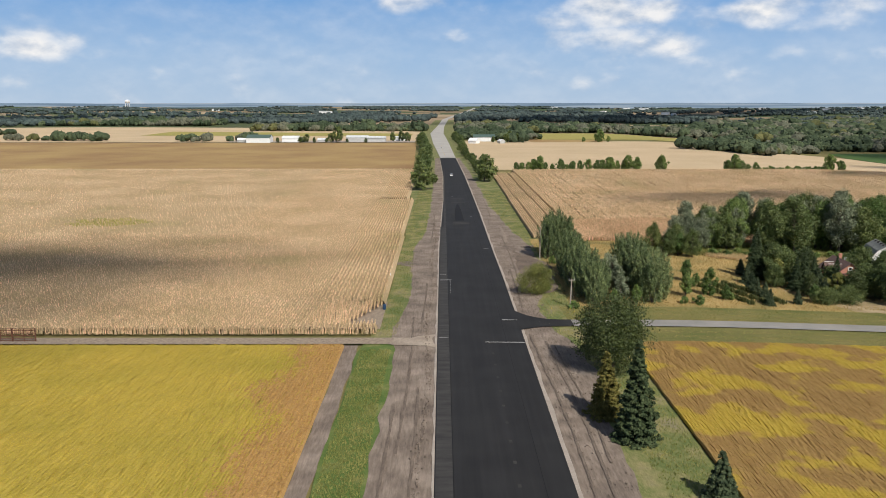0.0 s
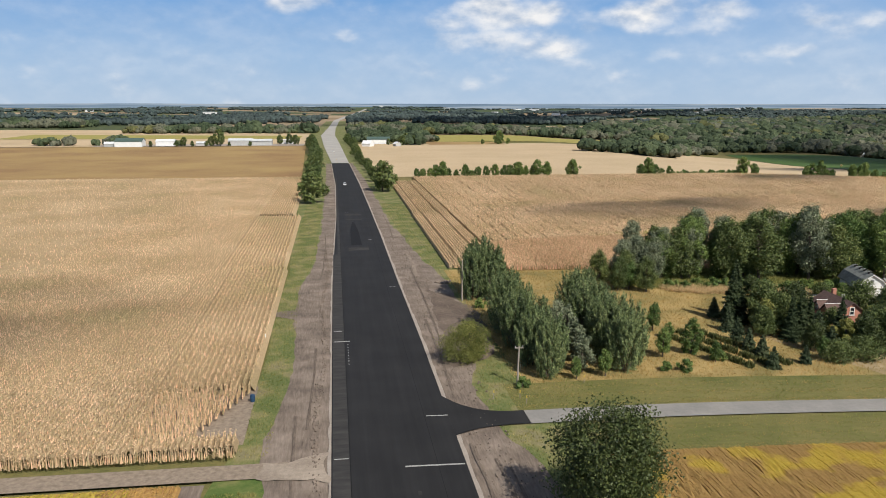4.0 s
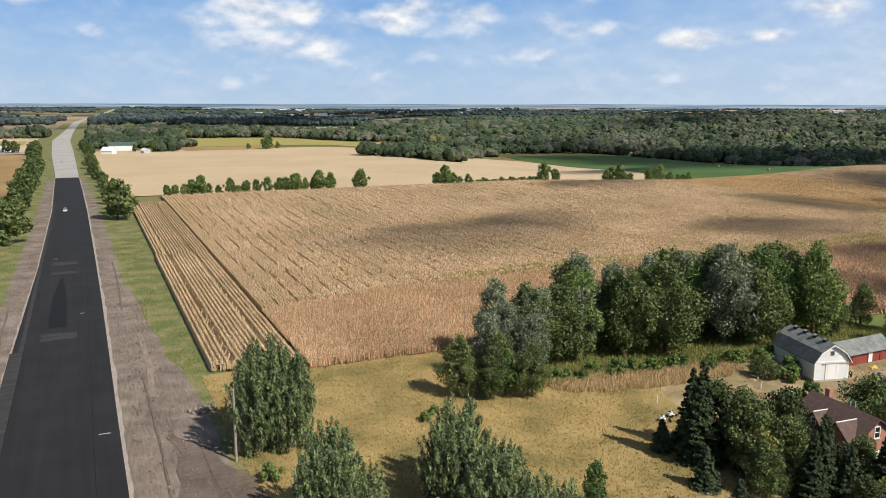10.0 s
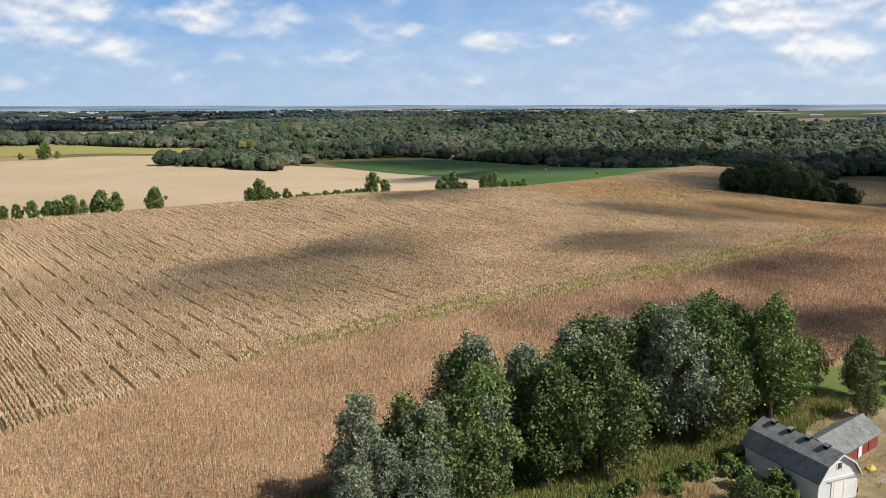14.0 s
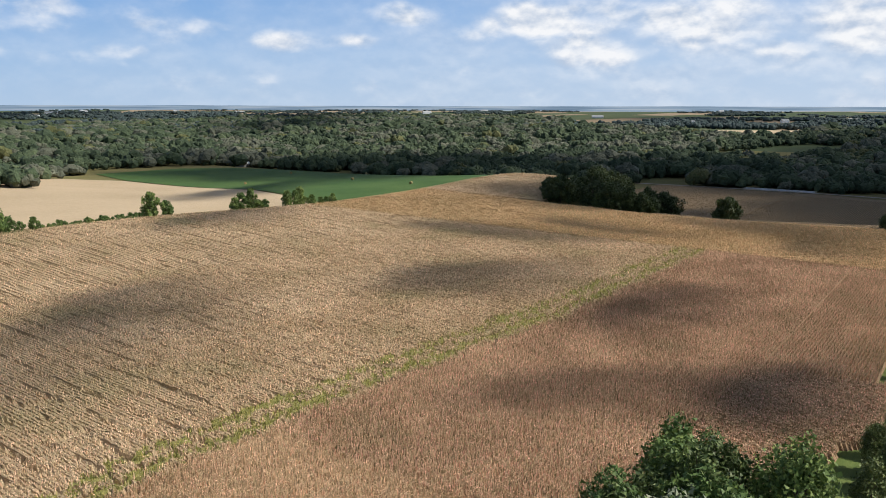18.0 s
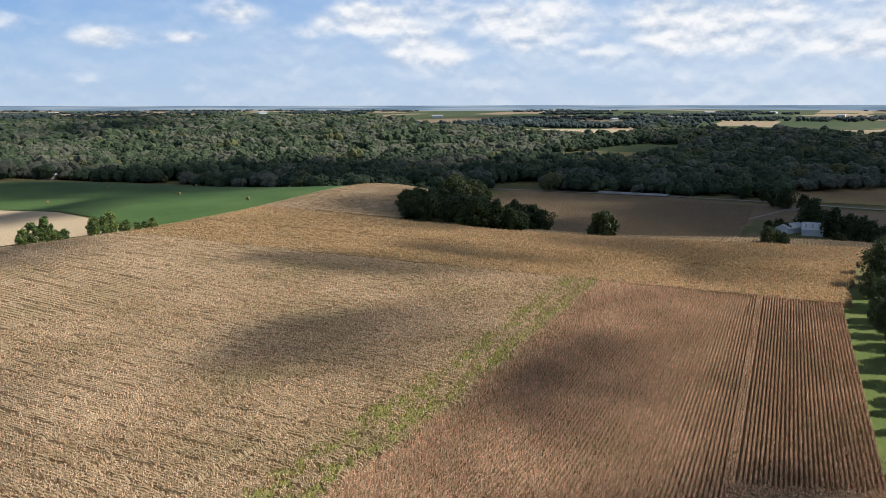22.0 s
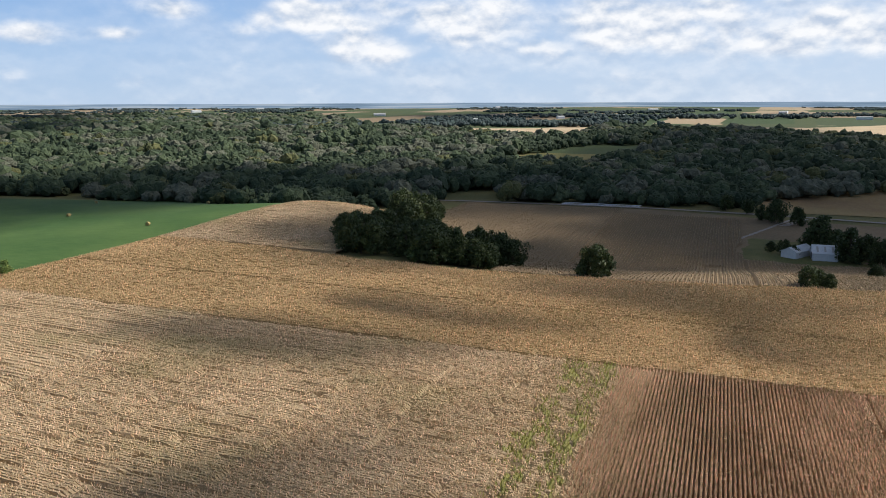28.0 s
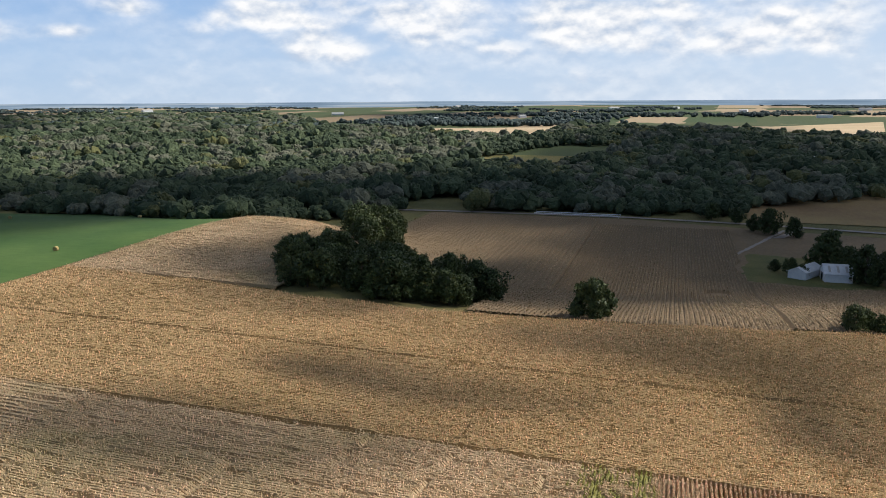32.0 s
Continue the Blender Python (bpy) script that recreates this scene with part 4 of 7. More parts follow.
CORN_EAST = [(277.8, 332, 204, 300, 0.95), (332, 360, 196, 300, 0.8), (278.0, 353, 300, 345, 0.7), (278.0, 353, 345, 428, 0.45)]
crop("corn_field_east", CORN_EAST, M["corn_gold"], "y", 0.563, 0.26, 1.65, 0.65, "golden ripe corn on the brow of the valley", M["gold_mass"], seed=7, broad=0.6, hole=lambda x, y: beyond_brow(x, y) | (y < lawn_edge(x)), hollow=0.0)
CORN_KNOLL = [(351, 398, 360, 428, 0.4), (398, 450, 390, 428, 0.35)]
crop("corn_field_knoll", CORN_KNOLL, M["corn"], "y", 0.563, 0.28, 1.65, 0.65, "pale ripe corn on the knoll", M["corn_mass"], seed=17, broad=0.6)


def bronzed_west(x, y):
    return hashed(x, y) < smooth(-24, -17, x + 2.5 * np.sin(y / 7) + 1.5 * np.sin(y / 2.9) + np.interp(y, [60, 80, 100, 116], [4, 2, -1, 1]))


def wheelings(x, y):
    """Two pairs of tractor wheelings curving through the beans."""
    mid = np.interp(y, [60, 72, 84, 96, 117], [47.5, 41.5, 37.2, 34.2, 31.5])
    return (np.abs(np.abs(x - mid) - 0.9) < 0.24) | (np.abs(np.abs(x - mid - 9.5) - 0.9) < 0.2)


VALLEY_CORN = [(350, 420, 246, 316, 0.42), (420, 560, 246, 306, 0.42), (420, 575, 305.8, 395, 0.3), (396, 420, 315.8, 395, 0.3), (354, 452, 198, 246, 0.42)]
crop("corn_field_valley", VALLEY_CORN, M["valley_corn_leaf"], "x", 1.1, 0.36, 1.6, 0.78, "dull brown corn in rows on the valley floor", M["valley_corn"], seed=31, blades=3, leaf=0.5, broad=0.56, rough=0.1, skew=ROW_SLANT, pivot=440, hollow=0.08, hole=lambda x, y: (((x - 432) / 4.5) ** 2 + ((y - 256) / 4) ** 2 < 1) | (x < brow_edge(y) + 0.4) | (((x - 478) / 30) ** 2 + ((y - 226) / 25) ** 2 < 1))
SOY_W = [(-75, -15.0, 60, 115.2, 1.0), (-160, -75, 60, 115.2, 0.3)]
SOY = dict(leaf=0.17, lean=0.7, blades=5, thin=1.7, rough=0.045, crest=0.74, broad=0.72, coarse=2.0, low_tops=0.66)
crop("soybean_field_west", SOY_W, M["soy"], "y", 0.38, 0.26, 0.58, 0.36, "yellow ripening soybeans in fine rows", M["soy_floor"], seed=8, hole=bronzed_west, **SOY)
crop("soybean_margin_west", [(-29, -14.8, 60, 115.4, 1.0)], M["soy_brown"], "y", 0.38, 0.26, 0.58, 0.36, "bronzed soybeans at the field margin", M["soy_brown_floor"], seed=18, hole=lambda x, y: ~bronzed_west(x, y), **SOY)
SOY_E = [(27.6, 82, 60, 117, 1.0), (82, 150, 60, 117, 0.3)]
crop("soybean_field_east", SOY_E, M["soy_mixed"], "y", 0.38, 0.26, 0.58, 0.36, "yellow ripening soybeans patched with brown", M["soy_mixed"], seed=9, hole=wheelings, hollow=0.26, **SOY)


# ---- grass and weeds ----
def tufts(name, spots, height, width, mat, label, category, blades=3, seed=1):
    """Blades of grass or weed stalks at many spots."""
    rng = np.random.default_rng(seed)
    x, y = spots[:, 0].repeat(blades), spots[:, 1].repeat(blades)
    n = len(x)
    x, y = x + rng.normal(0, width * 0.8, n), y + rng.normal(0, width * 0.8, n)
    a = rng.random(n) * 6.283
    h = height * (0.5 + 0.8 * rng.random(n))
    w = width * (0.4 + 0.6 * rng.random(n))
    z = lie(x, y)
    bend = h * (0.15 + 0.4 * rng.random(n))
    p0 = np.stack([x - np.sin(a) * w, y + np.cos(a) * w, z], 1)
    p1 = np.stack([x + np.sin(a) * w, y - np.cos(a) * w, z], 1)
    p2 = np.stack([x + np.cos(a) * bend, y + np.sin(a) * bend, z + h], 1)
    V = np.stack([p0, p1, p2], 1).reshape(-1, 3)
    return tagged(new(name, mesh_of(name, V, np.arange(3 * n).reshape(-1, 3), mat)), label, category, kind="stuff")


def spread(n, x0, x1, y0, y1, keep=None, seed=1):
    rng = np.random.default_rng(seed)
    p = np.stack([rng.uniform(x0, x1, n), rng.uniform(y0, y1, n)], 1)
    return p if keep is None else p[keep(p[:, 0], p[:, 1])]


M["straw_blade"] = material("dry_grass_blades", two((0.38, 0.28, 0.11), (0.58, 0.43, 0.19)), 0.5, 0.9, big=[(0.34, (0.26, 0.23, 0.08)), (0.5, (0.44, 0.33, 0.13)), (0.66, (0.62, 0.46, 0.20))], bigscale=0.11, island=0.22, leaf=0.3)
M["green_blade"] = material("green_grass_blades", two((0.16, 0.22, 0.05), (0.34, 0.35, 0.12)), 0.5, 0.9, big=two((0.12, 0.17, 0.04), (0.42, 0.35, 0.14)), bigscale=0.12, island=0.3, leaf=0.3)
M["weed_blade"] = material("reddish_dry_weeds", two((0.44, 0.33, 0.17), (0.66, 0.50, 0.28)), 0.6, 0.9, island=0.35, leaf=0.2)
tufts("meadow_grass", spread(26000, 23, 72, 139.5, 210, seed=3), 0.22, 0.07, M["straw_blade"], "dry golden meadow grass", "grass", seed=3)
M["verge_blade"] = material("verge_grass_blades", two((0.16, 0.22, 0.055), (0.40, 0.37, 0.14)), 0.5, 0.9, big=[(0.36, (0.10, 0.15, 0.042)), (0.48, (0.20, 0.205, 0.07)), (0.56, (0.42, 0.34, 0.165))], bigscale=0.16, stretch=(1, 0.45, 1), island=0.3, leaf=0.3)
tufts("verge_grass_south", np.concatenate([spread(6000, -12.2, -7.8, 60, 114, None, 41), spread(2600, 21, 27, 60, 116, None, 42)]), 0.24, 0.05, M["green_blade"], "green roadside grass", "grass", seed=41)
tufts("verge_grass_west", spread(12000, -15, -4.2, 116, 330, lambda x, y: (x < np.interp(y, [60, 120, 165, 200, 227, 330], [-7.6, -7.4, -6.6, -7.0, -4.8, -4.6])) & ((y > 121) | (y < 115)) & (x > np.interp(y, [60, 121, 124, 330], [-12.4, -12.4, -10.2, -10.2])), 4), 0.24, 0.045, M["verge_blade"], "green roadside grass", "grass", seed=4)
tufts("verge_grass_east", spread(12000, 15.5, 30, 116, 330, lambda x, y: (x > np.interp(y, [60, 100, 114, 122, 140, 160, 176, 204, 219, 258, 330], [19, 21, 20.6, 18.2, 17.2, 21.8, 22.3, 22.2, 20.2, 17.8, 16])) & ((y > 131) | (y < 125)) & (x < np.interp(y, [60, 120, 140, 210, 330], [27.5, 29, 30, 24, 24])), 5), 0.26, 0.045, M["verge_blade"], "green and straw roadside grass", "grass", seed=5)
tufts("tall_weeds", spread(13000, 64, 97, 184, 197, lambda x, y: ((x - 78) / 16) ** 2 + ((y - 190.5 + 0.06 * (x - 70)) / 3.6) ** 2 + 0.25 * np.sin(x) * np.sin(y * 1.3) < 1, 6), 0.75, 0.05, M["weed_blade"], "tall reddish dry weeds beside the wood", "weeds", seed=6)
tufts("wood_edge_weeds", spread(12000, 58, 118, 190, 198, lambda x, y: np.abs(y - 195.2 + 0.05 * (x - 62)) < 1.5 + 0.6 * np.sin(x), 7), 0.9, 0.10, M["green_blade"], "lush green weeds along the wood edge", "weeds", seed=7)

tufts("yard_grass", spread(15000, 68, 132, 140, 196, lambda x, y: hashed(np.floor(x / 3), np.floor(y / 3)) < 0.55, 9), 0.3, 0.05, M["straw_blade"], "dry grass about the farmyard", "grass", seed=9)
tufts("wood_grass", spread(16000, 60, 131, 191.5, 211, None, 10), 0.7, 0.09, M["green_blade"], "rank grass and weeds among the trees", "grass", seed=10)
tufts("lawn_grass", np.concatenate([spread(7000, 21, 108, 130.6, 139.4, None, 11), spread(5000, 28, 108, 117.8, 126, None, 12)]), 0.14, 0.05, M["green_blade"], "mown grass beside the driveway", "grass", seed=11)
tufts("lawn_straw", np.concatenate([spread(5000, 21, 108, 130.6, 139.4, lambda x, y: np.sin(y * 2.1 + 0.05 * x) > 0.1, 13), spread(3000, 28, 108, 117.8, 126, lambda x, y: np.sin(y * 2.3) > 0.2, 14)]), 0.12, 0.06, M["straw_blade"], "dry swathes of mown grass beside the driveway", "grass", seed=12)
M["scrub_leaf"] = material("dull_scrub_leaves", two((0.045, 0.062, 0.02), (0.15, 0.165, 0.06)), 0.8, 0.9, island=0.4, leaf=0.25)
rows = []
for k, (x0, y0, x1, y1) in enumerate(((54.0, 160.5, 60.6, 142.6), (57.4, 160.0, 63.2, 144.2), (51.6, 157.0, 57.0, 143.0))):
    t = np.random.default_rng(30 + k).random(760)
    rows.append(np.stack([x0 + (x1 - x0) * t, y0 + (y1 - y0) * t], 1)[np.sin(t * 37 + k) > -0.35])
tufts("scrub_rows", np.concatenate(rows), 0.75, 0.26, M["scrub_leaf"], "low scrub in straggling rows through the meadow", "scrub", blades=6, seed=13)

# ---- trees ----
M["bark"] = material("grey_brown_bark", two((0.07, 0.055, 0.045), (0.17, 0.14, 0.115)), 3.0, 0.95, coords="object", stretch=(1, 1, 0.3), bump=0.6, bumpdist=0.03)
M["leaf_oak"] = material("green_tree_leaves", two((0.028, 0.050, 0.014), (0.160, 0.207, 0.066)), 0.9, 0.55, random=0.25, island=0.35, leaf=0.09)
M["leaf_dark"] = material("dark_green_leaves", two((0.018, 0.033, 0.010), (0.085, 0.115, 0.036)), 0.9, 0.55, random=0.2, island=0.35, leaf=0.09)
M["leaf_silver"] = material("silvery_leaves", two((0.075, 0.105, 0.055), (0.30, 0.335, 0.22)), 0.9, 0.5, random=0.15, island=0.35, leaf=0.14)
M["leaf_poplar"] = material("poplar_leaves", two((0.032, 0.058, 0.018), (0.250, 0.315, 0.135)), 1.2, 0.5, random=0.15, island=0.4, leaf=0.08)
M["leaf_lime"] = material("fresh_green_leaves", two((0.042, 0.082, 0.018), (0.20, 0.285, 0.082)), 0.9, 0.6, random=0.25, island=0.35, leaf=0.16)
M["leaf_yellow"] = material("yellowing_leaves", two((0.10, 0.12, 0.028), (0.34, 0.35, 0.11)), 0.6, 0.7, random=0.2, island=0.35, leaf=0.3)
M["needle"] = material("spruce_needles", two((0.024, 0.043, 0.018), (0.08, 0.11, 0.046)), 0.9, 0.8, random=0.25, island=0.3, leaf=0.12)
M["needle_blue"] = material("blue_spruce_needles", two((0.026, 0.045, 0.022), (0.09, 0.12, 0.058)), 0.9, 0.8, random=0.2, island=0.3, leaf=0.12)
M["needle_gold"] = material("golden_conifer_needles", two((0.07, 0.075, 0.016), (0.16, 0.145, 0.035)), 0.9, 0.8, random=0.2, island=0.3, leaf=0.15)
for key, name, dark, light in (("forest", "woodland_leaves", (0.028, 0.047, 0.024), (0.090, 0.118, 0.058)), ("forest_dark", "dark_woodland_leaves", (0.018, 0.034, 0.017), (0.062, 0.086, 0.045)),
                               ("forest_grey", "grey_green_woodland_leaves", (0.050, 0.060, 0.040), (0.155, 0.160, 0.112)), ("forest_gold", "turning_woodland_leaves", (0.045, 0.056, 0.020), (0.140, 0.142, 0.055))):
    M[key] = material(name, two(dark, light), 0.5, 0.85, detail=9, island=0.22, bump=1.0, bumpscale=0.7, bumpdist=1.0)


# aerial haze of the horizon woods is mixed into this bluish leaf colour
M["forest_hazed"] = material("haze_tinted_woodland_leaves", two((0.022, 0.040, 0.040), (0.065, 0.090, 0.084)), 0.1, 0.9, detail=6, island=0.35, big=two((0.020, 0.038, 0.044), (0.085, 0.105, 0.10)), bigscale=0.012, bigmix=0.45)


def tube(points, radii, sides=6):
    """A bent, tapered stem through points."""
    V, F = [], []
    for i, (p, r) in enumerate(zip(points, radii)):
        for k in range(sides):
            a = 2 * math.pi * k / sides
            V.append((p[0] + r * math.cos(a), p[1] + r * math.sin(a), p[2]))
    for i in range(len(points) - 1):
        for k in range(sides):
            a, b = i * sides + k, i * sides + (k + 1) % sides
            F.append((a, b, b + sides, a + sides))
    return np.array(V), np.array(F)


def join(chunks):
    V, F, off = [], [], 0
    for v, f in chunks:
        V.append(np.asarray(v, float))
        F.append(np.asarray(f) + off)
        off += len(v)
    return np.concatenate(V), np.concatenate(F)


def leaves(rng, centres, outward, size, long=1.5, rough=0.42, axis=None):
    """Leaf sprays: one pointed leaf at each centre, facing roughly outward. axis: the way they point, if they share one."""
    n = len(centres)
    nrm = outward + rng.normal(0, rough, (n, 3))
    nrm /= np.linalg.norm(nrm, axis=1, keepdims=True) + 1e-9
    up = rng.normal(0, 1, (n, 3)) + [0, 0, 0.7] if axis is None else axis + rng.normal(0, 0.35, (n, 3))
    u = np.cross(nrm, up)
    u /= np.linalg.norm(u, axis=1, keepdims=True) + 1e-9
    v = np.cross(u, nrm)
    s = size * (0.6 + 0.8 * rng.random((n, 1)))
    a, b = u * s * 0.5, v * s * 0.5 * long
    q = np.stack([centres - b - a, centres - b * 0.7 + a, centres + b], 1)
    return q.reshape(-1, 3), np.arange(3 * n).reshape(-1, 3)


def on_ball(rng, n):
    p = rng.normal(0, 1, (n, 3))
    return p / np.linalg.norm(p, axis=1, keepdims=True)


def broadleaf(seed, height, radius, count, size, low=0.25, lobes=14, squash=1.0, upright=False):
    """Trunk and crown meshes of a broad-leaved tree: lobes of leaf sprays round the limbs' ends."""
    rng = np.random.default_rng(seed)
    stems, ends = [], []
    lean = rng.normal(0, 0.03, 2) * height
    p1, p2 = rng.random(2) * 6.283
    top = np.array([lean[0], lean[1], height * 0.8])
    r0 = 0.018 * height + 0.03
    pts = [np.array([0, 0, -0.3]), np.array([lean[0] * 0.2, lean[1] * 0.2, height * 0.3]), np.array([lean[0] * 0.6, lean[1] * 0.6, height * 0.55]), top]
    stems.append(tube(pts, [r0 * 1.2, r0 * 0.8, r0 * 0.5, r0 * 0.12], 7))
    for i in range(lobes):
        t = (i + rng.random()) / lobes
        z = height * (low + 0.10 + (0.90 - low - 0.06) * t)
        prof = math.sin(math.pi * min(1, 0.16 + 0.80 * t)) ** 0.75
        a = i * 2.4 + rng.random() * 0.8
        d = radius * prof * (0.42 + 0.5 * rng.random())
        d *= (0.75 if upright else 1.0) * (1 + 0.26 * math.sin(a + p1) + 0.2 * math.sin(2 * a + p2 + 3 * t))
        z *= 0.93 + 0.14 * rng.random()
        end = np.array([math.cos(a) * d + lean[0] * t, math.sin(a) * d + lean[1] * t, z])
        start = np.array([lean[0] * t * 0.5, lean[1] * t * 0.5, z * (0.55 if upright else 0.72)])
        stems.append(tube([start, (start + end) / 2 + [0, 0, 0.03 * height], end], [r0 * 0.32, r0 * 0.2, r0 * 0.06], 4))
        ends.append((end, radius * (0.15 + 0.21 * rng.random()) * (0.75 + 0.4 * prof)))
    ends.append((top + [0, 0, height * 0.08], radius * 0.34))
    C, N = [], []
    weight = np.array([r * r for _, r in ends])
    for (c, r), k in zip(ends, (count * weight / weight.sum()).astype(int)):
        p = on_ball(rng, k)
        rad = r * (0.62 + 0.46 * rng.random((k, 1)) + 0.16 * rng.normal(0, 1, (k, 1)))
        q = p * rad
        q[:, 2] *= (1.55 if upright else 1.0) * squash
        C.append(c + q)
        N.append(p)
    C, N = np.concatenate(C), np.concatenate(N)
    C[:, 2] = np.maximum(C[:, 2], height * low * (0.6 + 0.5 * rng.random(len(C))))
    return join(stems), leaves(rng, C, N, size, 1.4, 0.75)


def poplar(seed, height, radius, count, size, shoots=30):
    """A dense young poplar: a rounded column of upswept leafy plumes from the ground up."""
    rng = np.random.default_rng(seed)
    stems, C, N = [], [], []
    plumes = shoots * 3
    each = count // plumes
    for i in range(plumes):
        s = ((i + rng.random()) / plumes) ** 0.8
        a = i * 2.4 + rng.normal(0, 0.25)
        r = radius * math.sin(math.pi * min(1.0, 0.17 + 0.74 * s)) ** 0.65 * (0.72 + 0.4 * rng.random() ** 0.6)
        z = height * (0.03 + 0.86 * s) * (0.94 + 0.1 * rng.random())
        long = height * (0.27 + 0.14 * rng.random())
        dx, dy = math.cos(a), math.sin(a)
        t = rng.random(each) ** 0.8
        wide = radius * 0.095 * (1.15 - 0.95 * t)
        out = r * (0.60 + 0.46 * t)
        p = np.stack([dx * out + rng.normal(0, 1, each) * wide, dy * out + rng.normal(0, 1, each) * wide, z + long * (t - 0.45) + rng.normal(0, 0.05, each)], 1)
        p[:, 2] = np.maximum(p[:, 2], 0.1)
        C.append(p)
        q = p - np.array([dx * r * 0.75, dy * r * 0.75, z - 0.3])
        N.append(q / (np.linalg.norm(q, axis=1, keepdims=True) + 1e-9))
        if i % 14 == 0:
            stems.append(tube([(dx * r * 0.15, dy * r * 0.15, -0.3), (dx * r * 0.55, dy * r * 0.55, max(0.2, z * 0.6)), (dx * r, dy * r, z + long * 0.4)], [0.09, 0.05, 0.012], 5))
    return stems, leaves(rng, np.concatenate(C), np.concatenate(N), size, 3.4, 0.8, np.tile([0.0, 0.0, 1.0], (plumes * each, 1)))


def conifer(seed, height, radius, count, size, droop=0.25):
    """Spruce: whorls of drooping boughs with needle sprays."""
    rng = np.random.default_rng(seed)
    stems = [tube([(0, 0, -0.3), (0, 0, height * 0.5), (0, 0, height * 0.98)], [0.02 * height + 0.03, 0.012 * height + 0.01, 0.01], 6)]
    C, N = [], []
    levels = int(8 + height * 1.4)
    for i in range(levels):
        t = (i + 0.3 * rng.random()) / levels
        z0 = height * (0.05 + 0.93 * t)
        reach = radius * (1 - t) ** 0.85 * (0.85 + 0.25 * rng.random()) + 0.08
        boughs = max(4, int(11 * (1 - t)) + 3)
        for b in range(boughs):
            a = 2 * math.pi * (b + rng.random() * 0.8) / boughs + i
            r = reach * (0.75 + 0.4 * rng.random())
            k = max(3, int(count * r / (levels * boughs * radius * 0.52)))
            s = np.sqrt(rng.random(k))
            spread = (rng.random(k) - 0.5) * 0.55 * (0.4 + s)
            x = np.cos(a + spread * 0.6) * r * s
            y = np.sin(a + spread * 0.6) * r * s
            z = z0 - droop * r * s + 0.10 * r * s ** 3 + rng.normal(0, 0.05, k)
            C.append(np.stack([x, y, z], 1))
            N.append(np.stack([np.cos(a) * 0.5 + 0 * s, np.sin(a) * 0.5 + 0 * s, 0.8 + 0 * s], 1))
            if i % 3 == 0 and b % 2 == 0:
                stems.append(tube([(0, 0, z0), (math.cos(a) * r * 0.8, math.sin(a) * r * 0.8, z0 - droop * r * 0.8)], [0.03, 0.008], 4))
    return join(stems), leaves(rng, np.concatenate(C), np.concatenate(N), size, 1.7, 0.5)


def part(name, data, mat, parent, label=""):
    """One mesh object under a thing. data: a bmesh, or vertices and faces."""
    if isinstance(data, bmesh.types.BMesh):
        me = bpy.data.meshes.new(name)
        data.to_mesh(me)
        data.free()
        me.materials.append(mat)
    else:
        me = mesh_of(name, data[0], data[1], mat)
    ob = new(name, me)
    ob.parent = parent
    return tagged(ob, label)


def tree(kind, shape, leaf, label, category="tree", group=""):
    """A tree as a thing: trunk with limbs, and crown. It is moved to its place afterwards."""
    ob = new(kind)
    for stem in shape[0] if isinstance(shape[0], list) else [shape[0]]:
        part("stem" if isinstance(shape[0], list) else "trunk", stem, M["bark"], ob)
    part("crown", shape[1], M[leaf], ob)
    return tagged(ob, label, category, group)


def put(ob, x, y, turn=0.0, size=1.0, tall=1.0, sink=0.0):
    ob.matrix_basis = pose(x, y, float(lie(x, y)) - sink, 0, 0, turn) @ Matrix.Diagonal((size, size, size * tall, 1))
    return ob


class Kind:
    """Several shapes of one kind of tree, built when first wanted and copied after that."""

    def __init__(self, name, leaf, label, shapes, category="tree", group=""):
        self.name, self.leaf, self.label, self.shapes, self.category, self.group, self.made, self.n = name, leaf, label, shapes, category, group, {}, 0

    def at(self, x, y, size=1.0, tall=1.0, turn=None, label=""):
        k = self.n % len(self.shapes)
        self.n += 1
        turn = (self.n * 137.5) % 360 if turn is None else turn
        if k not in self.made:
            self.made[k] = ob = tree(self.name, self.shapes[k](), self.leaf, self.label, self.category, self.group)
        else:
            ob = copy_thing(self.made[k], Matrix())
        if label:
            tagged(ob, label)
        return put(ob, x, y, turn, size, tall)

# ---- trees near the flight ----
POPLAR = Kind("poplar", "leaf_poplar", "dense young poplar with upswept grey-green leaves", [lambda s=s: poplar(s, 8.8, 2.5, 9900, 0.115, 34) for s in (11, 12, 13)], group="poplar thicket by the driveway")
for i in range(11):
    t = i / 10
    POPLAR.at(27.6 + 1.3 * math.sin(i * 2.1) - 0.6 * t, 141.5 + 27 * t, 0.80 + 0.22 * t + 0.05 * math.sin(i * 1.7), 1.0)
for i in range(12):
    t = i / 11
    POPLAR.at(38.6 + 1.6 * math.sin(i * 1.9) + 1.0 * t, 143 + 27.5 * t, 0.93 + 0.08 * math.sin(i * 2.3), 1.0)
for x, y, s in ((25.2, 185.5, 1.12), (27.0, 188.5, 1.2), (28.4, 185.0, 1.08), (26.4, 190.5, 1.02), (29.2, 188.5, 0.98)):
    POPLAR.at(x, y, s)
SILVER = Kind("silver_poplar", "leaf_silver", "slender poplar with pale silvery leaves", [lambda s=s: broadleaf(s, 6.6, 1.7, 3600, 0.2, 0.05, 34, 1.1) for s in (21, 22)], group="poplar thicket by the driveway")
for x, y, s in ((32.6, 143, 0.8), (33.0, 147.5, 0.95), (33.2, 152, 1.05), (33.0, 157, 1.0)):
    SILVER.at(x, y, s)
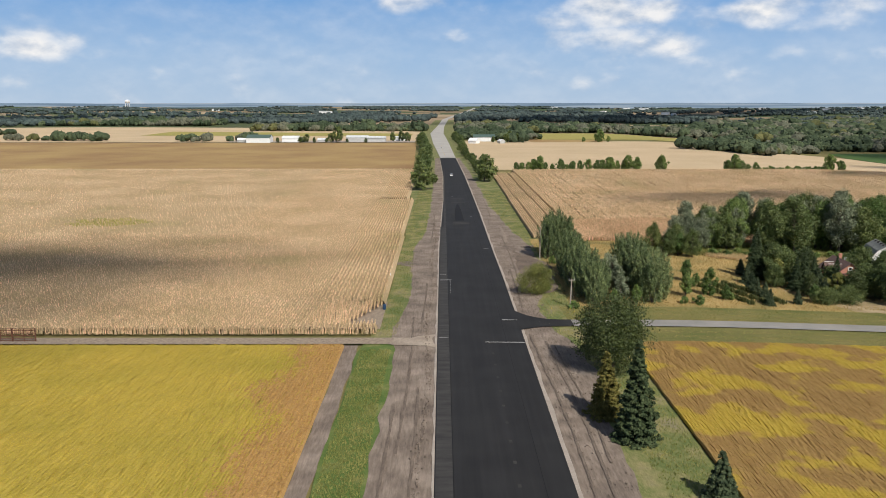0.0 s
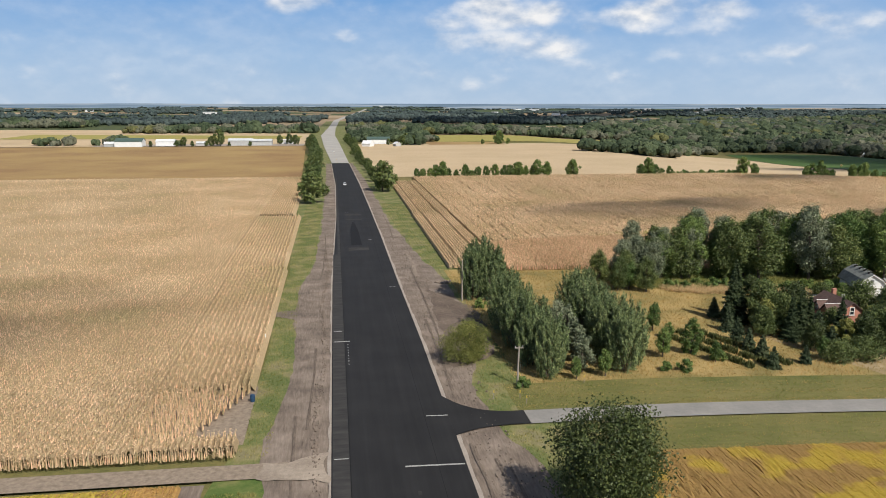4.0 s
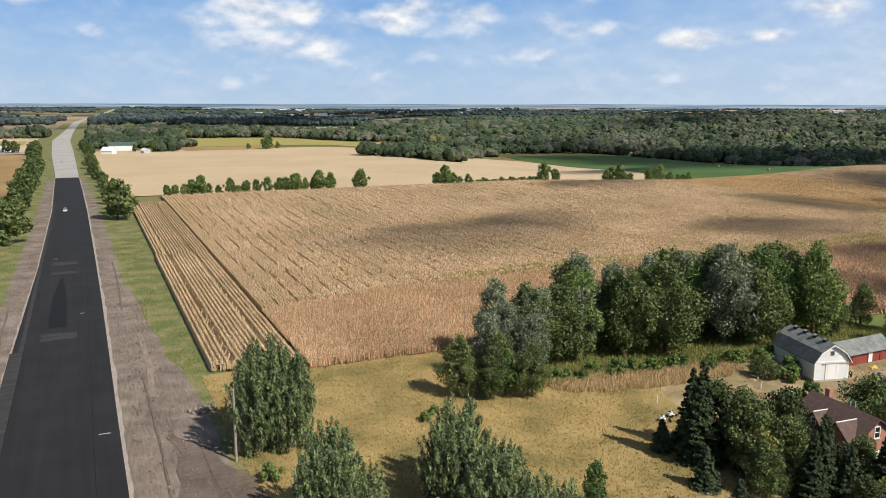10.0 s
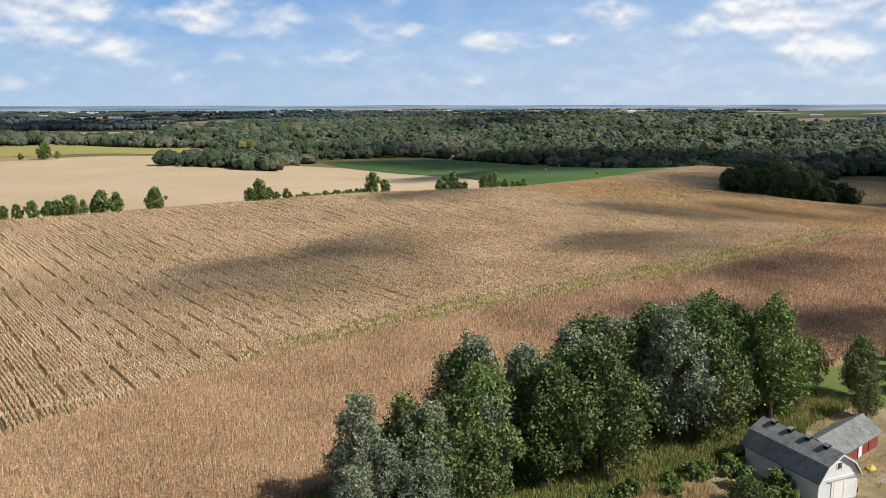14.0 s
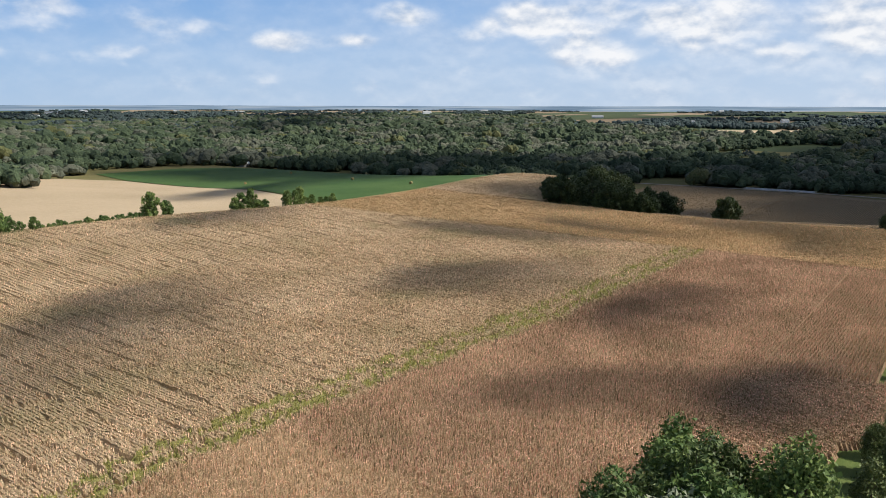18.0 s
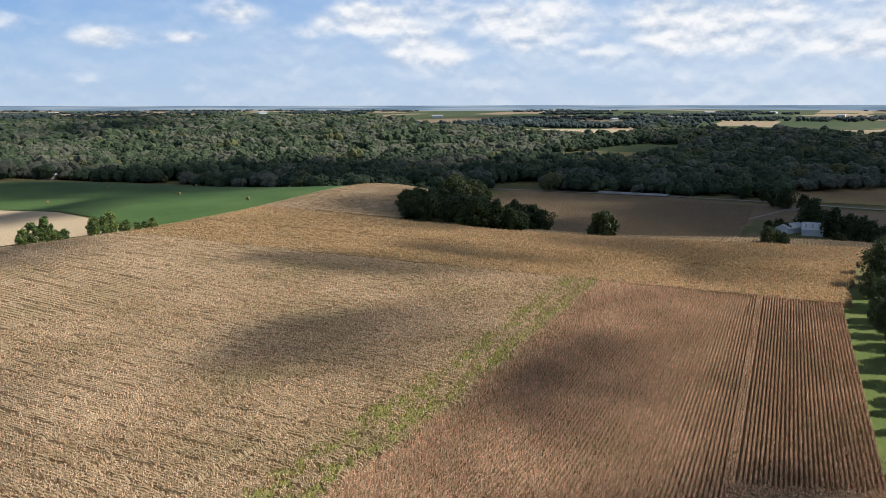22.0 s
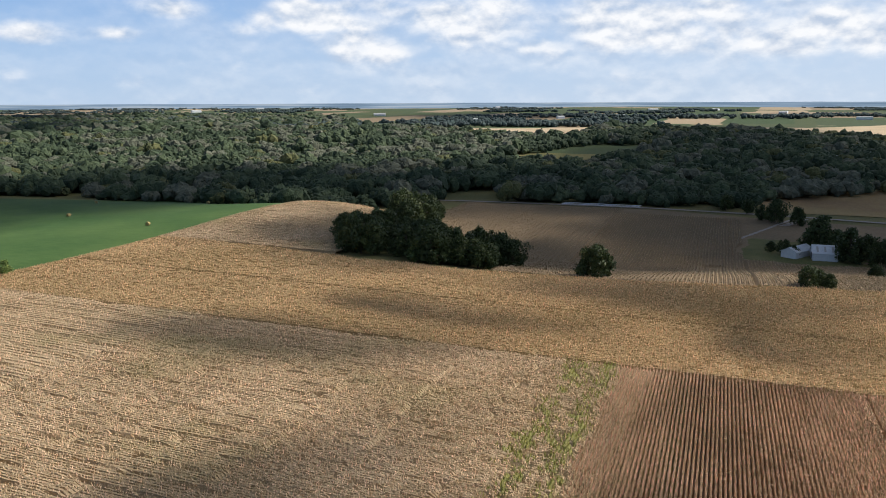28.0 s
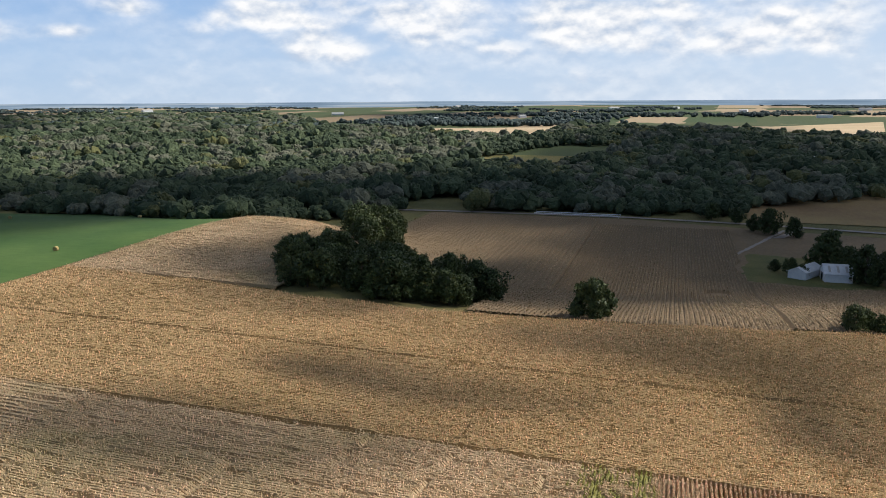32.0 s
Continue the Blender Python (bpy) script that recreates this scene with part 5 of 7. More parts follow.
LIME = Kind("young_tree", "leaf_lime", "fresh green young tree in dry grass", [lambda s=s: broadleaf(s, 5.0, 1.35, 2400, 0.18, 0.14, 34, 1.2) for s in (31, 32)])
for x, y, s in ((50.2, 161.8, 0.9), (46.2, 148.3, 0.9), (51.2, 149.6, 1.05), (51.1, 157.4, 0.55), (31.0, 140.2, 0.6), (35.2, 141.0, 0.75), (53, 145.6, 0.6), (69.8, 146.2, 0.7), (57.0, 190.5, 1.1)):
    LIME.at(x, y, s, 1.0)
WILLOW = Kind("willow_bush", "leaf_yellow", "rounded yellow-green willow bush by the road", [lambda: broadleaf(41, 5.6, 3.0, 17000, 0.12, 0.0, 70)], "bush")
WILLOW.at(18.2, 149.5, 1.0, 1.05)
MAPLE = Kind("maple_tree", "leaf_dark", "full-crowned dark green roadside tree", [lambda: broadleaf(51, 10.0, 5.6, 26000, 0.18, 0.14, 90)])
MAPLE.at(23.2, 104.2)
SPRUCE = Kind("spruce", "needle", "tall dark green spruce by the farmhouse", [lambda s=s: conifer(s, 11.8, 2.5, 16000, 0.22) for s in (61, 62, 63)])
SPRUCE.at(20.9, 81.6, 1.0, 1.0, label="tall slender dark spruce beside the highway soil")
GOLDC = Kind("golden_conifer", "needle_gold", "shorter golden-green conifer by the highway", [lambda: conifer(65, 8.2, 2.3, 12000, 0.2)])
GOLDC.at(19.0, 88.6)
BLUE = Kind("blue_spruce", "needle_blue", "small bluish spruce in dry grass", [lambda s=s: conifer(s, 4.2, 1.45, 4600, 0.16) for s in (66, 67)])
BLUE.at(25.6, 68.4, 1.2)
for x, y, s in ((64.6, 170.0, 0.9), (62.9, 161.5, 1.05), (61.6, 155.8, 0.92), (61.0, 151.3, 0.85), (61.1, 147.6, 0.85), (60.1, 142.8, 0.78), (66.0, 144.5, 0.7), (73.5, 150, 1.0), (74.5, 155.2, 1.25), (77.6, 151.6, 1.1), (80.5, 153.4, 1.0)):
    BLUE.at(x, y, s)
# farm garden
for x, y, s, h in ((66.3, 166.2, 0.92, 1.05), (68.0, 169.5, 0.8, 1.0), (72.6, 156.8, 0.7, 1.0), (75.0, 158.2, 0.6, 1.0), (86.5, 151.5, 0.7, 1.0), (77.2, 153.4, 0.68, 1.0), (74.2, 162.0, 0.6, 1.0), (70.5, 156.0, 0.62, 1.0)):
    SPRUCE.at(x, y, s, h)
GARDEN = Kind("garden_tree", "leaf_oak", "leafy green tree in the farm garden", [lambda s=s: broadleaf(s, 8.0, 3.2, 9000, 0.2, 0.04, 46) for s in (71, 72)])
for x, y, s in ((69.2, 162.8, 1.0), (72.2, 166.0, 0.9), (71.2, 159.6, 0.85), (86.8, 163.2, 1.0), (90.5, 158.8, 1.05), (84.0, 149.5, 0.9), (95.0, 152.0, 1.1), (107.0, 165.0, 0.9), (111.0, 171.5, 0.8), (116, 165, 1.1), (67.4, 158.6, 0.62), (77.2, 156.2, 0.65), (82.0, 151.6, 0.85)):
    GARDEN.at(x, y, s)
AUTUMN = Kind("autumn_tree", "leaf_yellow", "yellowing leafy tree in the farm garden", [lambda: broadleaf(75, 7.0, 2.8, 4600, 0.30, 0.04, 16)])
for x, y, s in ((70.2, 164.6, 0.95), (68.4, 160.0, 0.8), (88.8, 161.0, 0.7), (83.0, 155.0, 0.8), (76.2, 150.4, 0.7)):
    AUTUMN.at(x, y, s)
BUSH = Kind("bush", "leaf_lime", "low leafy bush in the grass", [lambda s=s: broadleaf(s, 1.8, 1.3, 1000, 0.24, 0.0, 9) for s in (81, 82)], "bush")
for x, y, s in ((98.5, 184.5, 1.3), (97.2, 187.2, 1.2), (96.6, 182.2, 1.1), (47, 141.8, 0.9), (51.2, 149.5, 0.9), (44.2, 142.2, 0.7), (53.6, 146.6, 0.9), (24.8, 178.4, 0.9), (23.2, 138.2, 0.7), (20.2, 152.6, 0.8), (93.0, 176.0, 1.2), (90.0, 172.5, 1.1), (50.2, 156.8, 0.6), (47.4, 150.2, 0.6), (42.8, 174.6, 0.5), (44.2, 186.2, 0.6), (46.0, 188.0, 0.5)):
    BUSH.at(x, y, s)
SHRUB = Kind("garden_shrub", "leaf_oak", "broad dull green shrub by the driveway", [lambda: broadleaf(78, 3.6, 3.0, 4200, 0.2, 0.0, 50)], "bush")
for x, y, k in ((71.4, 145.2, 0.8), (76.0, 146.0, 0.9), (94.2, 184.8, 0.7)):
    SHRUB.at(x, y, k)
DARK = Kind("dark_garden_tree", "leaf_dark", "dense dark tree in the farm garden", [lambda s=s: broadleaf(s, 8.5, 3.3, 6600, 0.25, 0.02, 60, 1.1) for s in (83, 84)])
for x, y, k in ((70.6, 150.6, 0.55), (78.4, 148.6, 0.7), (84.5, 146.2, 0.8), (89.5, 147.5, 0.9), (70.4, 167.6, 0.9), (92.8, 163.5, 0.85), (97.0, 160.0, 0.9), (76.0, 164.2, 0.9)):
    DARK.at(x, y, k)
# the wood behind the farm
WOOD = Kind("woodland_tree", "leaf_oak", "tall green woodland tree at the field edge", [lambda s=s: broadleaf(s, 12.5, 3.6, 10500, 0.235, 0.05, 70, 1.15) for s in (91, 92, 93)], group="wood beside the cornfield")
WOODS = Kind("cottonwood", "leaf_silver", "tall silver-leaved cottonwood at the field edge", [lambda s=s: broadleaf(s, 12.5, 3.3, 10500, 0.22, 0.12, 64, 1.15) for s in (95, 96)], group="wood beside the cornfield")
WOODL = Kind("ash_tree", "leaf_lime", "light green ash tree at the field edge", [lambda s=s: broadleaf(s, 11.5, 3.3, 10500, 0.22, 0.05, 64, 1.15) for s in (97, 98)], group="wood beside the cornfield")
wr = random.Random(5)
for i in range(30):
    t = i / 29
    x = 62 + 54 * t + wr.uniform(-1.5, 1.5)
    y = 201.5 + 2.0 * math.sin(t * 5) - 1.5 * t + wr.uniform(-4.2, 4.4)
    s = 0.80 + 0.38 * min(1.0, 2 * t) + wr.uniform(-0.12, 0.12)
    (WOODS if i % 3 == 0 and t < 0.75 else WOODL if i % 3 == 1 else WOOD).at(x, y, s, wr.uniform(0.92, 1.1))
for x, y, s in ((51.5, 192.0, 0.62), (54.5, 190.0, 0.55), (57.5, 193.0, 0.6), (60, 189.0, 0.55), (119.7, 195.6, 0.72), (131, 199, 0.6), (133, 193, 0.7), (126, 188.5, 0.5), (147, 192.5, 0.66), (153, 191, 0.7), (141, 190, 0.6), (150.5, 195.6, 0.5), (157, 194.4, 0.55), (163, 192, 0.6)):
    WOOD.at(x, y, s)
for x, y, s in ((112.5, 203.5, 1.25), (117.5, 205.0, 1.2), (108.0, 200.0, 1.25), (104, 205, 1.2)):
    WOODL.at(x, y, s)
for x, y, s in ((57.6, 196.5, 0.72), (61.5, 198.5, 0.78), (63.5, 195.2, 0.7)):
    WOODS.at(x, y, s)
for i in range(24):
    BUSH.at(61 + 2.2 * i + wr.uniform(-1, 1), 194.0 - 0.2 * i + wr.uniform(-1.4, 1.4), wr.uniform(0.6, 1.1))
# east end of the corn, by the lawn
LAWNT = Kind("lawn_tree", "leaf_dark", "dark leafy tree beside the mown lawn", [lambda s=s: broadleaf(s, 12.5, 4.0, 6500, 0.3, 0.03, 60, 1.1) for s in (135, 136)], group="trees along the lawn")
for x, y, s in ((194, 193, 0.75), (200, 190, 0.8), (208, 195, 0.62), (215, 196.6, 0.55), (221, 193, 0.8), (228, 196.4, 0.68), (236, 197, 0.72), (243, 193, 0.9), (250, 197.6, 0.75), (257, 199.2, 0.62), (264, 200.4, 0.5), (270, 198, 0.85), (278, 199.6, 0.6), (284, 196, 0.95), (290, 201.4, 0.5), (244, 182, 0.9), (266, 184, 1.0)):
    LAWNT.at(x, y, s)
for x, y, k in ((301, 199.4, 1.0), (309, 196, 0.95), (318, 198.5, 0.9), (296, 197.5, 0.7)):
    LAWNT.at(x, y, k, 0.95)
# hedgerow trees
HEDGE = Kind("hedgerow_tree", "leaf_lime", "round-headed hedgerow tree on a field boundary", [lambda s=s: broadleaf(s, 7.5, 2.8, 1900, 0.46, 0.02, 28) for s in (101, 102, 103)], group="hedgerow")
hr = random.Random(7)
for x0, x1, step in ((39, 102, 3.8), (152, 168, 3.6), (241, 258, 4.0), (268, 292, 4.2)):
    x = x0
    while x < x1:
        HEDGE.at(x, 428.5 + hr.uniform(-1.2, 1.2), hr.uniform(0.5, 1.05), hr.uniform(0.85, 1.2))
        x += step * hr.uniform(0.7, 1.3)
for x, y, s in ((89, 428, 1.0), (98.5, 428, 1.1), (103.5, 428, 1.0), (116.5, 427.5, 1.15), (206.5, 428.5, 1.2), (213, 429, 0.8), (145, 750, 1.6), (154, 752, 0.7), (131, 752, 0.6)):
    HEDGE.at(x, y, s)
for i in range(22):
    BUSH.at(170 + i * 1.75, 428.5 + hr.uniform(-0.8, 0.8), hr.uniform(0.8, 1.4))
# roadside trees along the old highway
ROADT = Kind("roadside_tree", "leaf_oak", "roadside tree beside the old highway", [lambda s=s: broadleaf(s, 9.5, 3.6, 1500, 0.60, 0.0, 26) for s in (111, 112, 113)], group="highway trees")
for i in range(36):
    y = 338 + i * 12.5 + hr.uniform(-4, 4)
    ROADT.at(float(road_left(y)) - 8.6 - hr.uniform(0, 2.2), y, hr.uniform(0.7, 1.2) if i else 1.35, hr.uniform(0.8, 1.1))
for i in range(32):
    y = 374 + i * 14 + hr.uniform(-5, 5)
    ROADT.at(float(road_right(y)) + 7.0 + hr.uniform(0, 2.2), y, hr.uniform(0.5, 1.0) if i else 1.4, hr.uniform(0.8, 1.1))
for x, y, s in ((-96, 745, 1.5), (-103, 747, 0.9), (-126, 746, 0.8), (-118, 740, 0.5), (-131, 741, 0.5), (-107, 741, 0.45), (-88, 741, 0.4), (-152, 741, 0.5), (-71, 741, 0.45), (-48, 766, 0.9), (-40, 768, 1.0), (-34, 764, 0.9), (46, 742, 0.6), (58, 738, 0.9), (62, 744, 1.1), (68, 742, 0.9)):
    ROADT.at(x, y, s)
# the copse, the lone tree and the valley farm's trees
def within(x, y, poly):
    """Whether a place lies inside a plot's corners."""
    n, c = len(poly), False
    for i in range(n):
        (x0, y0), (x1, y1) = poly[i - 1], poly[i]
        if (y0 > y) != (y1 > y) and x < (x1 - x0) * (y - y0) / (y1 - y0) + x0:
            c = not c
    return c


COPSE = Kind("copse_tree", "leaf_dark", "dark broad tree of the copse in the corn", [lambda s=s: broadleaf(s, 9.5, 4.4, 3000, 0.50, 0.0, 36) for s in (121, 122, 123)], group="copse in the corn")
COPSEA = Kind("copse_ash", "leaf_oak", "paler green broad tree of the copse in the corn", [lambda s=s: broadleaf(s, 8.5, 4.0, 3000, 0.46, 0.0, 36) for s in (125, 126)], group="copse in the corn")
COPSE_EDGE = [(355, 364), (352, 330), (357, 311), (372, 308), (390, 318), (404, 348), (398, 376), (378, 378)]
for i in range(10):
    for j in range(14):
        x, y = 353 + 6.4 * i + hr.uniform(-2.2, 2.2), 302 + 6.6 * j + hr.uniform(-2.2, 2.2)
        if within(x, y, COPSE_EDGE):
            (COPSEA if hr.random() < 0.14 else COPSE).at(x, y, hr.uniform(0.8, 1.12) * (0.86 if y > 342 else 1.0), hr.uniform(0.85, 1.1))
LONE = Kind("lone_tree", "leaf_dark", "single dark round tree standing in the corn", [lambda: broadleaf(131, 9.0, 5.0, 4600, 0.55, 0.0, 22)])
LONE.at(354, 281, 1.0, 1.0)
for x, y, s in ((428, 372, 1.1), (436, 380, 1.2), (445, 376, 1.0), (440, 366, 0.9), (454, 386, 1.3), (462, 378, 1.0), (470, 392, 1.2), (480, 384, 1.1), (490, 396, 1.3), (500, 390, 1.0), (512, 398, 1.2), (483, 221, 1.5), (466, 211, 1.3), (472, 205, 1.0), (460, 201, 1.1), (452, 197, 1.0), (477, 238, 0.45), (473, 233, 0.6), (468, 230, 0.5), (559, 237, 1.2), (554, 227, 0.9), (566, 243, 0.8), (357, 229, 0.62), (360, 226, 0.5), (356.5, 224, 0.45), (474, 215, 1.1), (404, 209, 0.5), (444, 190, 1.1), (590, 250, 0.8), (597, 262, 0.9)):
    COPSE.at(x, y, s)


# ---- far woods: many lobed crowns in one mass ----
def lobed(seed, lobes, fine, sprays=0):
    """A far crown: a dome of many small leafy lobes, with sprays of leaves standing out from them."""
    rng = np.random.default_rng(seed)
    bm = bmesh.new()
    hubs = []
    for i in range(lobes):
        t = (i + 0.5) / lobes
        a = 2.4 * i + rng.normal(0, 0.4)
        d = 0.0 if lobes == 1 else 0.62 * math.sqrt(t) * (0.7 + 0.5 * rng.random())
        hub, r = (d * math.cos(a), d * math.sin(a), 0.74 - 0.75 * d * d - 0.12 * rng.random()), (0.30 + 0.16 * rng.random()) * (1.25 if lobes < 5 else 1.0)
        hubs.append((hub, r))
        bmesh.ops.create_icosphere(bm, subdivisions=fine, radius=r, matrix=Matrix.Translation(hub) @ Matrix.Rotation(rng.random() * 6, 4, (1, 0.5, 0.3)))
    v = np.array([q.co[:] for q in bm.verts])
    v += rng.normal(0, 0.045, v.shape)
    f = np.array([[q.index for q in g.verts] for g in bm.faces])
    bm.free()
    if sprays:
        k = rng.integers(lobes, size=sprays)
        n = on_ball(rng, sprays)
        n[:, 2] = np.abs(n[:, 2]) * 1.2 - 0.25
        c = np.array([hubs[i][0] for i in k]) + n * np.array([[hubs[i][1]] for i in k]) * (0.9 + 0.25 * rng.random((sprays, 1)))
        return join([(v, f), leaves(rng, c, n, 0.16, 1.0, 0.7, rng.normal(0, 1, (sprays, 3)))])
    return v, f


def woods(name, spots, label, lobes, seed, fine=2, sprays=0, leaf="forest"):
    if not spots:
        return
    rng = np.random.default_rng(seed)
    shapes = [lobed(seed + k, lobes, fine, sprays) for k in range(9)]
    V = []
    for x, y, r, h in spots:
        v, f = shapes[rng.integers(9)]
        a = rng.random() * 6.283
        c, s = math.cos(a), math.sin(a)
        p = np.empty_like(v)
        p[:, 0], p[:, 1] = x + (v[:, 0] * c - v[:, 1] * s) * r, y + (v[:, 0] * s + v[:, 1] * c) * r
        p[:, 2] = v[:, 2] * h
        V.append((p, f))
    v, f = join(V)
    centre = np.array([s[:2] for s in spots]).repeat([len(a) for a, _ in V], 0)
    v[:, 2] += lie(centre[:, 0], centre[:, 1]) - 0.4
    return tagged(new(name, mesh_of(name, v, f, M[leaf])), label, "woodland", kind="stuff")


def mixed(name, spots, label, lobes, seed, fine=2, sprays=0):
    """Woodland of four kinds of tree that keep together in loose stands."""
    stands = {k: [] for k in ("forest", "forest_dark", "forest_grey", "forest_gold")}
    for q in spots:
        n = noise.noise((q[0] / 90, q[1] / 60, 5.0)) + 0.45 * fr.uniform(-1, 1)
        stands["forest_grey" if n > 0.22 else "forest_gold" if 0.16 < n < 0.22 else "forest_dark" if n < -0.12 else "forest"].append(q)
    for i, (leaf, those) in enumerate(stands.items()):
        woods(name, those, label, lobes, seed + 20 * i, fine, sprays, leaf)


CLEAR = [[(95, 800), (330, 800), (330, 985), (95, 985)], [(800, 395), (1010, 330), (1020, 420), (860, 480)], [(620, 120), (760, 120), (640, 250), (600, 250)],
         [(585, 395), (640, 395), (640, 430), (590, 440)], [(1140, 633), (1050, 465), (1560, 505), (1290, 820)], [(1290, 70), (1310, 225), (1620, 235), (1900, -20)], [(40, 1290), (300, 1270), (330, 1420), (60, 1500)], [(350, 1120), (560, 1060), (600, 1130), (400, 1200)]]
VALLEY = [(480, 470), (585, 425), (590, 380), (600, 350), (602, 260), (640, 215), (700, 60), (640, -120), (900, -320), (1250, -250), (1200, 100), (1230, 420), (1150, 800), (900, 1050), (600, 1120), (330, 1120), (200, 1040), (340, 990), (345, 735), (480, 715), (515, 640)]
fr = random.Random(11)


def scatter(poly, gap, r, h, keep=1.0):
    xs, ys = [p[0] for p in poly], [p[1] for p in poly]
    out = []
    y = min(ys)
    while y < max(ys):
        x = min(xs)
        while x < max(xs):
            px, py = x + fr.uniform(-0.45, 0.45) * gap, y + fr.uniform(-0.45, 0.45) * gap
            if within(px, py, poly) and fr.random() < keep and not any(within(px, py, c) for c in CLEAR):
                k = fr.uniform(0.55, 1.0) + 0.6 * fr.random() ** 3
                out.append((px, py, r * k, h * k * fr.uniform(0.75, 1.15)))
            x += gap
        y += gap
    return out


near, far = [], []
for q in scatter(VALLEY, 10.5, 9.6, 9.6):
    (near if q[0] < 690 + 0.25 * (q[1] - 300) and q[1] < 700 else far).append(q)
mixed("valley_woods", near, "dense mixed green woodland on the valley side", 11, 200, 1, 60)
mixed("valley_woods_beyond", far, "mixed green woodland filling the valley", 6, 300, 1, 16)
BEYOND = [(345, 1120), (620, 1130), (900, 1060), (1150, 810), (1230, 430), (1250, 120), (1330, 330), (1330, 470), (1150, 960), (1380, 900), (1900, 1250), (1750, 1750), (1350, 1900), (900, 1800), (500, 1500)]
mixed("far_woods", scatter(BEYOND, 15.0, 13.0, 10.5, 0.92), "woodland on the far side of the valley", 3, 420, 1)
GROVES = [[(-24, 1040), (-240, 1020), (-240, 1090), (-24, 1130)], [(16, 790), (60, 790), (96, 800), (92, 985), (22, 1000)], [(60, 736), (72, 736), (76, 752), (62, 752)], [(245, 560), (250, 640), (320, 700), (345, 735), (310, 740), (235, 700), (180, 640)], [(-420, 770), (-120, 752), (-120, 758), (-420, 780)],
          [(-620, 1250), (-360, 1225), (-350, 1330), (-600, 1400)], [(20, 1000), (330, 1010), (360, 1180), (20, 1250)], [(-800, 860), (-500, 850), (-480, 905), (-800, 930)]]
spots = []
for g in GROVES:
    spots += scatter(g, 10.5, 8.6, 9.0, 0.9)
mixed("groves", spots, "groves and shelter belts between the fields", 10, 230, 1, 40)
# towards the horizon: broken belts and blocks of wood
spots = []
for i in range(900):
    d = 1250 + 2350 * fr.random() ** 1.1
    a = radians(fr.uniform(-42, 112))
    x, y = 100 + d * math.sin(a), 200 + d * math.cos(a)
    if noise.noise((x / 520, y / 330, 3.7)) < (0.06 if a > 1.05 else -0.22):
        continue
    if any(within(x, y, c) for c in CLEAR):
        continue
    long, deep = fr.uniform(60, 260), fr.uniform(10, 60)
    for k in range(int(long * deep / 330) + 4):
        u, v = fr.uniform(-0.5, 0.5) * long, fr.uniform(-0.5, 0.5) * deep
        k2 = fr.uniform(0.8, 1.3)
        spots.append((x + u * math.cos(a) + v * math.sin(a), y - u * math.sin(a) + v * math.cos(a), 10 * k2, (9 if d < 2100 else 7.5 if d < 2800 else 5) * k2))
fr.shuffle(spots)
spots = [s for s in spots if math.hypot(s[0] - 100, s[1] - 200) < 3380 and abs(s[0] - float(road_left(s[1]))) > 30][:10500]
woods("horizon_woods", spots, "belts of distant haze-tinted woodland towards the horizon", 2, 260, 1, leaf="forest_hazed")


# ---- clouds overhead that shade parts of the fields ----
def cloud_material(name, thick):
    m = bpy.data.materials.new(name)
    m.use_nodes = True
    n, l = m.node_tree.nodes, m.node_tree.links
    n.clear()
    tc = n.new("ShaderNodeTexCoord")
    ns = n.new("ShaderNodeTexNoise")
    ns.inputs["Scale"].default_value, ns.inputs["Detail"].default_value, ns.inputs["Roughness"].default_value = 1.7, 6, 0.6
    l.new(tc.outputs["Object"], ns.inputs["Vector"])
    ln = n.new("ShaderNodeVectorMath")
    ln.operation = "LENGTH"
    l.new(tc.outputs["Object"], ln.inputs[0])
    ad = n.new("ShaderNodeMath")
    ad.operation = "MULTIPLY_ADD"
    ad.inputs[1].default_value = 1.5
    l.new(ns.outputs["Fac"], ad.inputs[0])
    l.new(ln.outputs["Value"], ad.inputs[2])
    mr = n.new("ShaderNodeMapRange")
    mr.interpolation_type = "SMOOTHSTEP"
    mr.inputs["From Min"].default_value, mr.inputs["From Max"].default_value = 1.08, 1.95
    mr.inputs["To Min"].default_value, mr.inputs["To Max"].default_value = thick, 0.0
    l.new(ad.outputs[0], mr.inputs["Value"])
    tr, df, mx, out = n.new("ShaderNodeBsdfTransparent"), n.new("ShaderNodeBsdfDiffuse"), n.new("ShaderNodeMixShader"), n.new("ShaderNodeOutputMaterial")
    df.inputs["Color"].default_value = (0.85, 0.86, 0.88, 1)
    l.new(mr.outputs[0], mx.inputs[0])
    l.new(tr.outputs[0], mx.inputs[1])
    l.new(df.outputs[0], mx.inputs[2])
    l.new(mx.outputs[0], out.inputs[0])
    return m


M["cloud"] = cloud_material("cloud_vapour", 0.93)
M["thin_cloud"] = cloud_material("thin_cloud_vapour", 0.70)
M["wispy_cloud"] = cloud_material("wispy_cloud_vapour", 0.52)
CLOUD_Z = 620.0


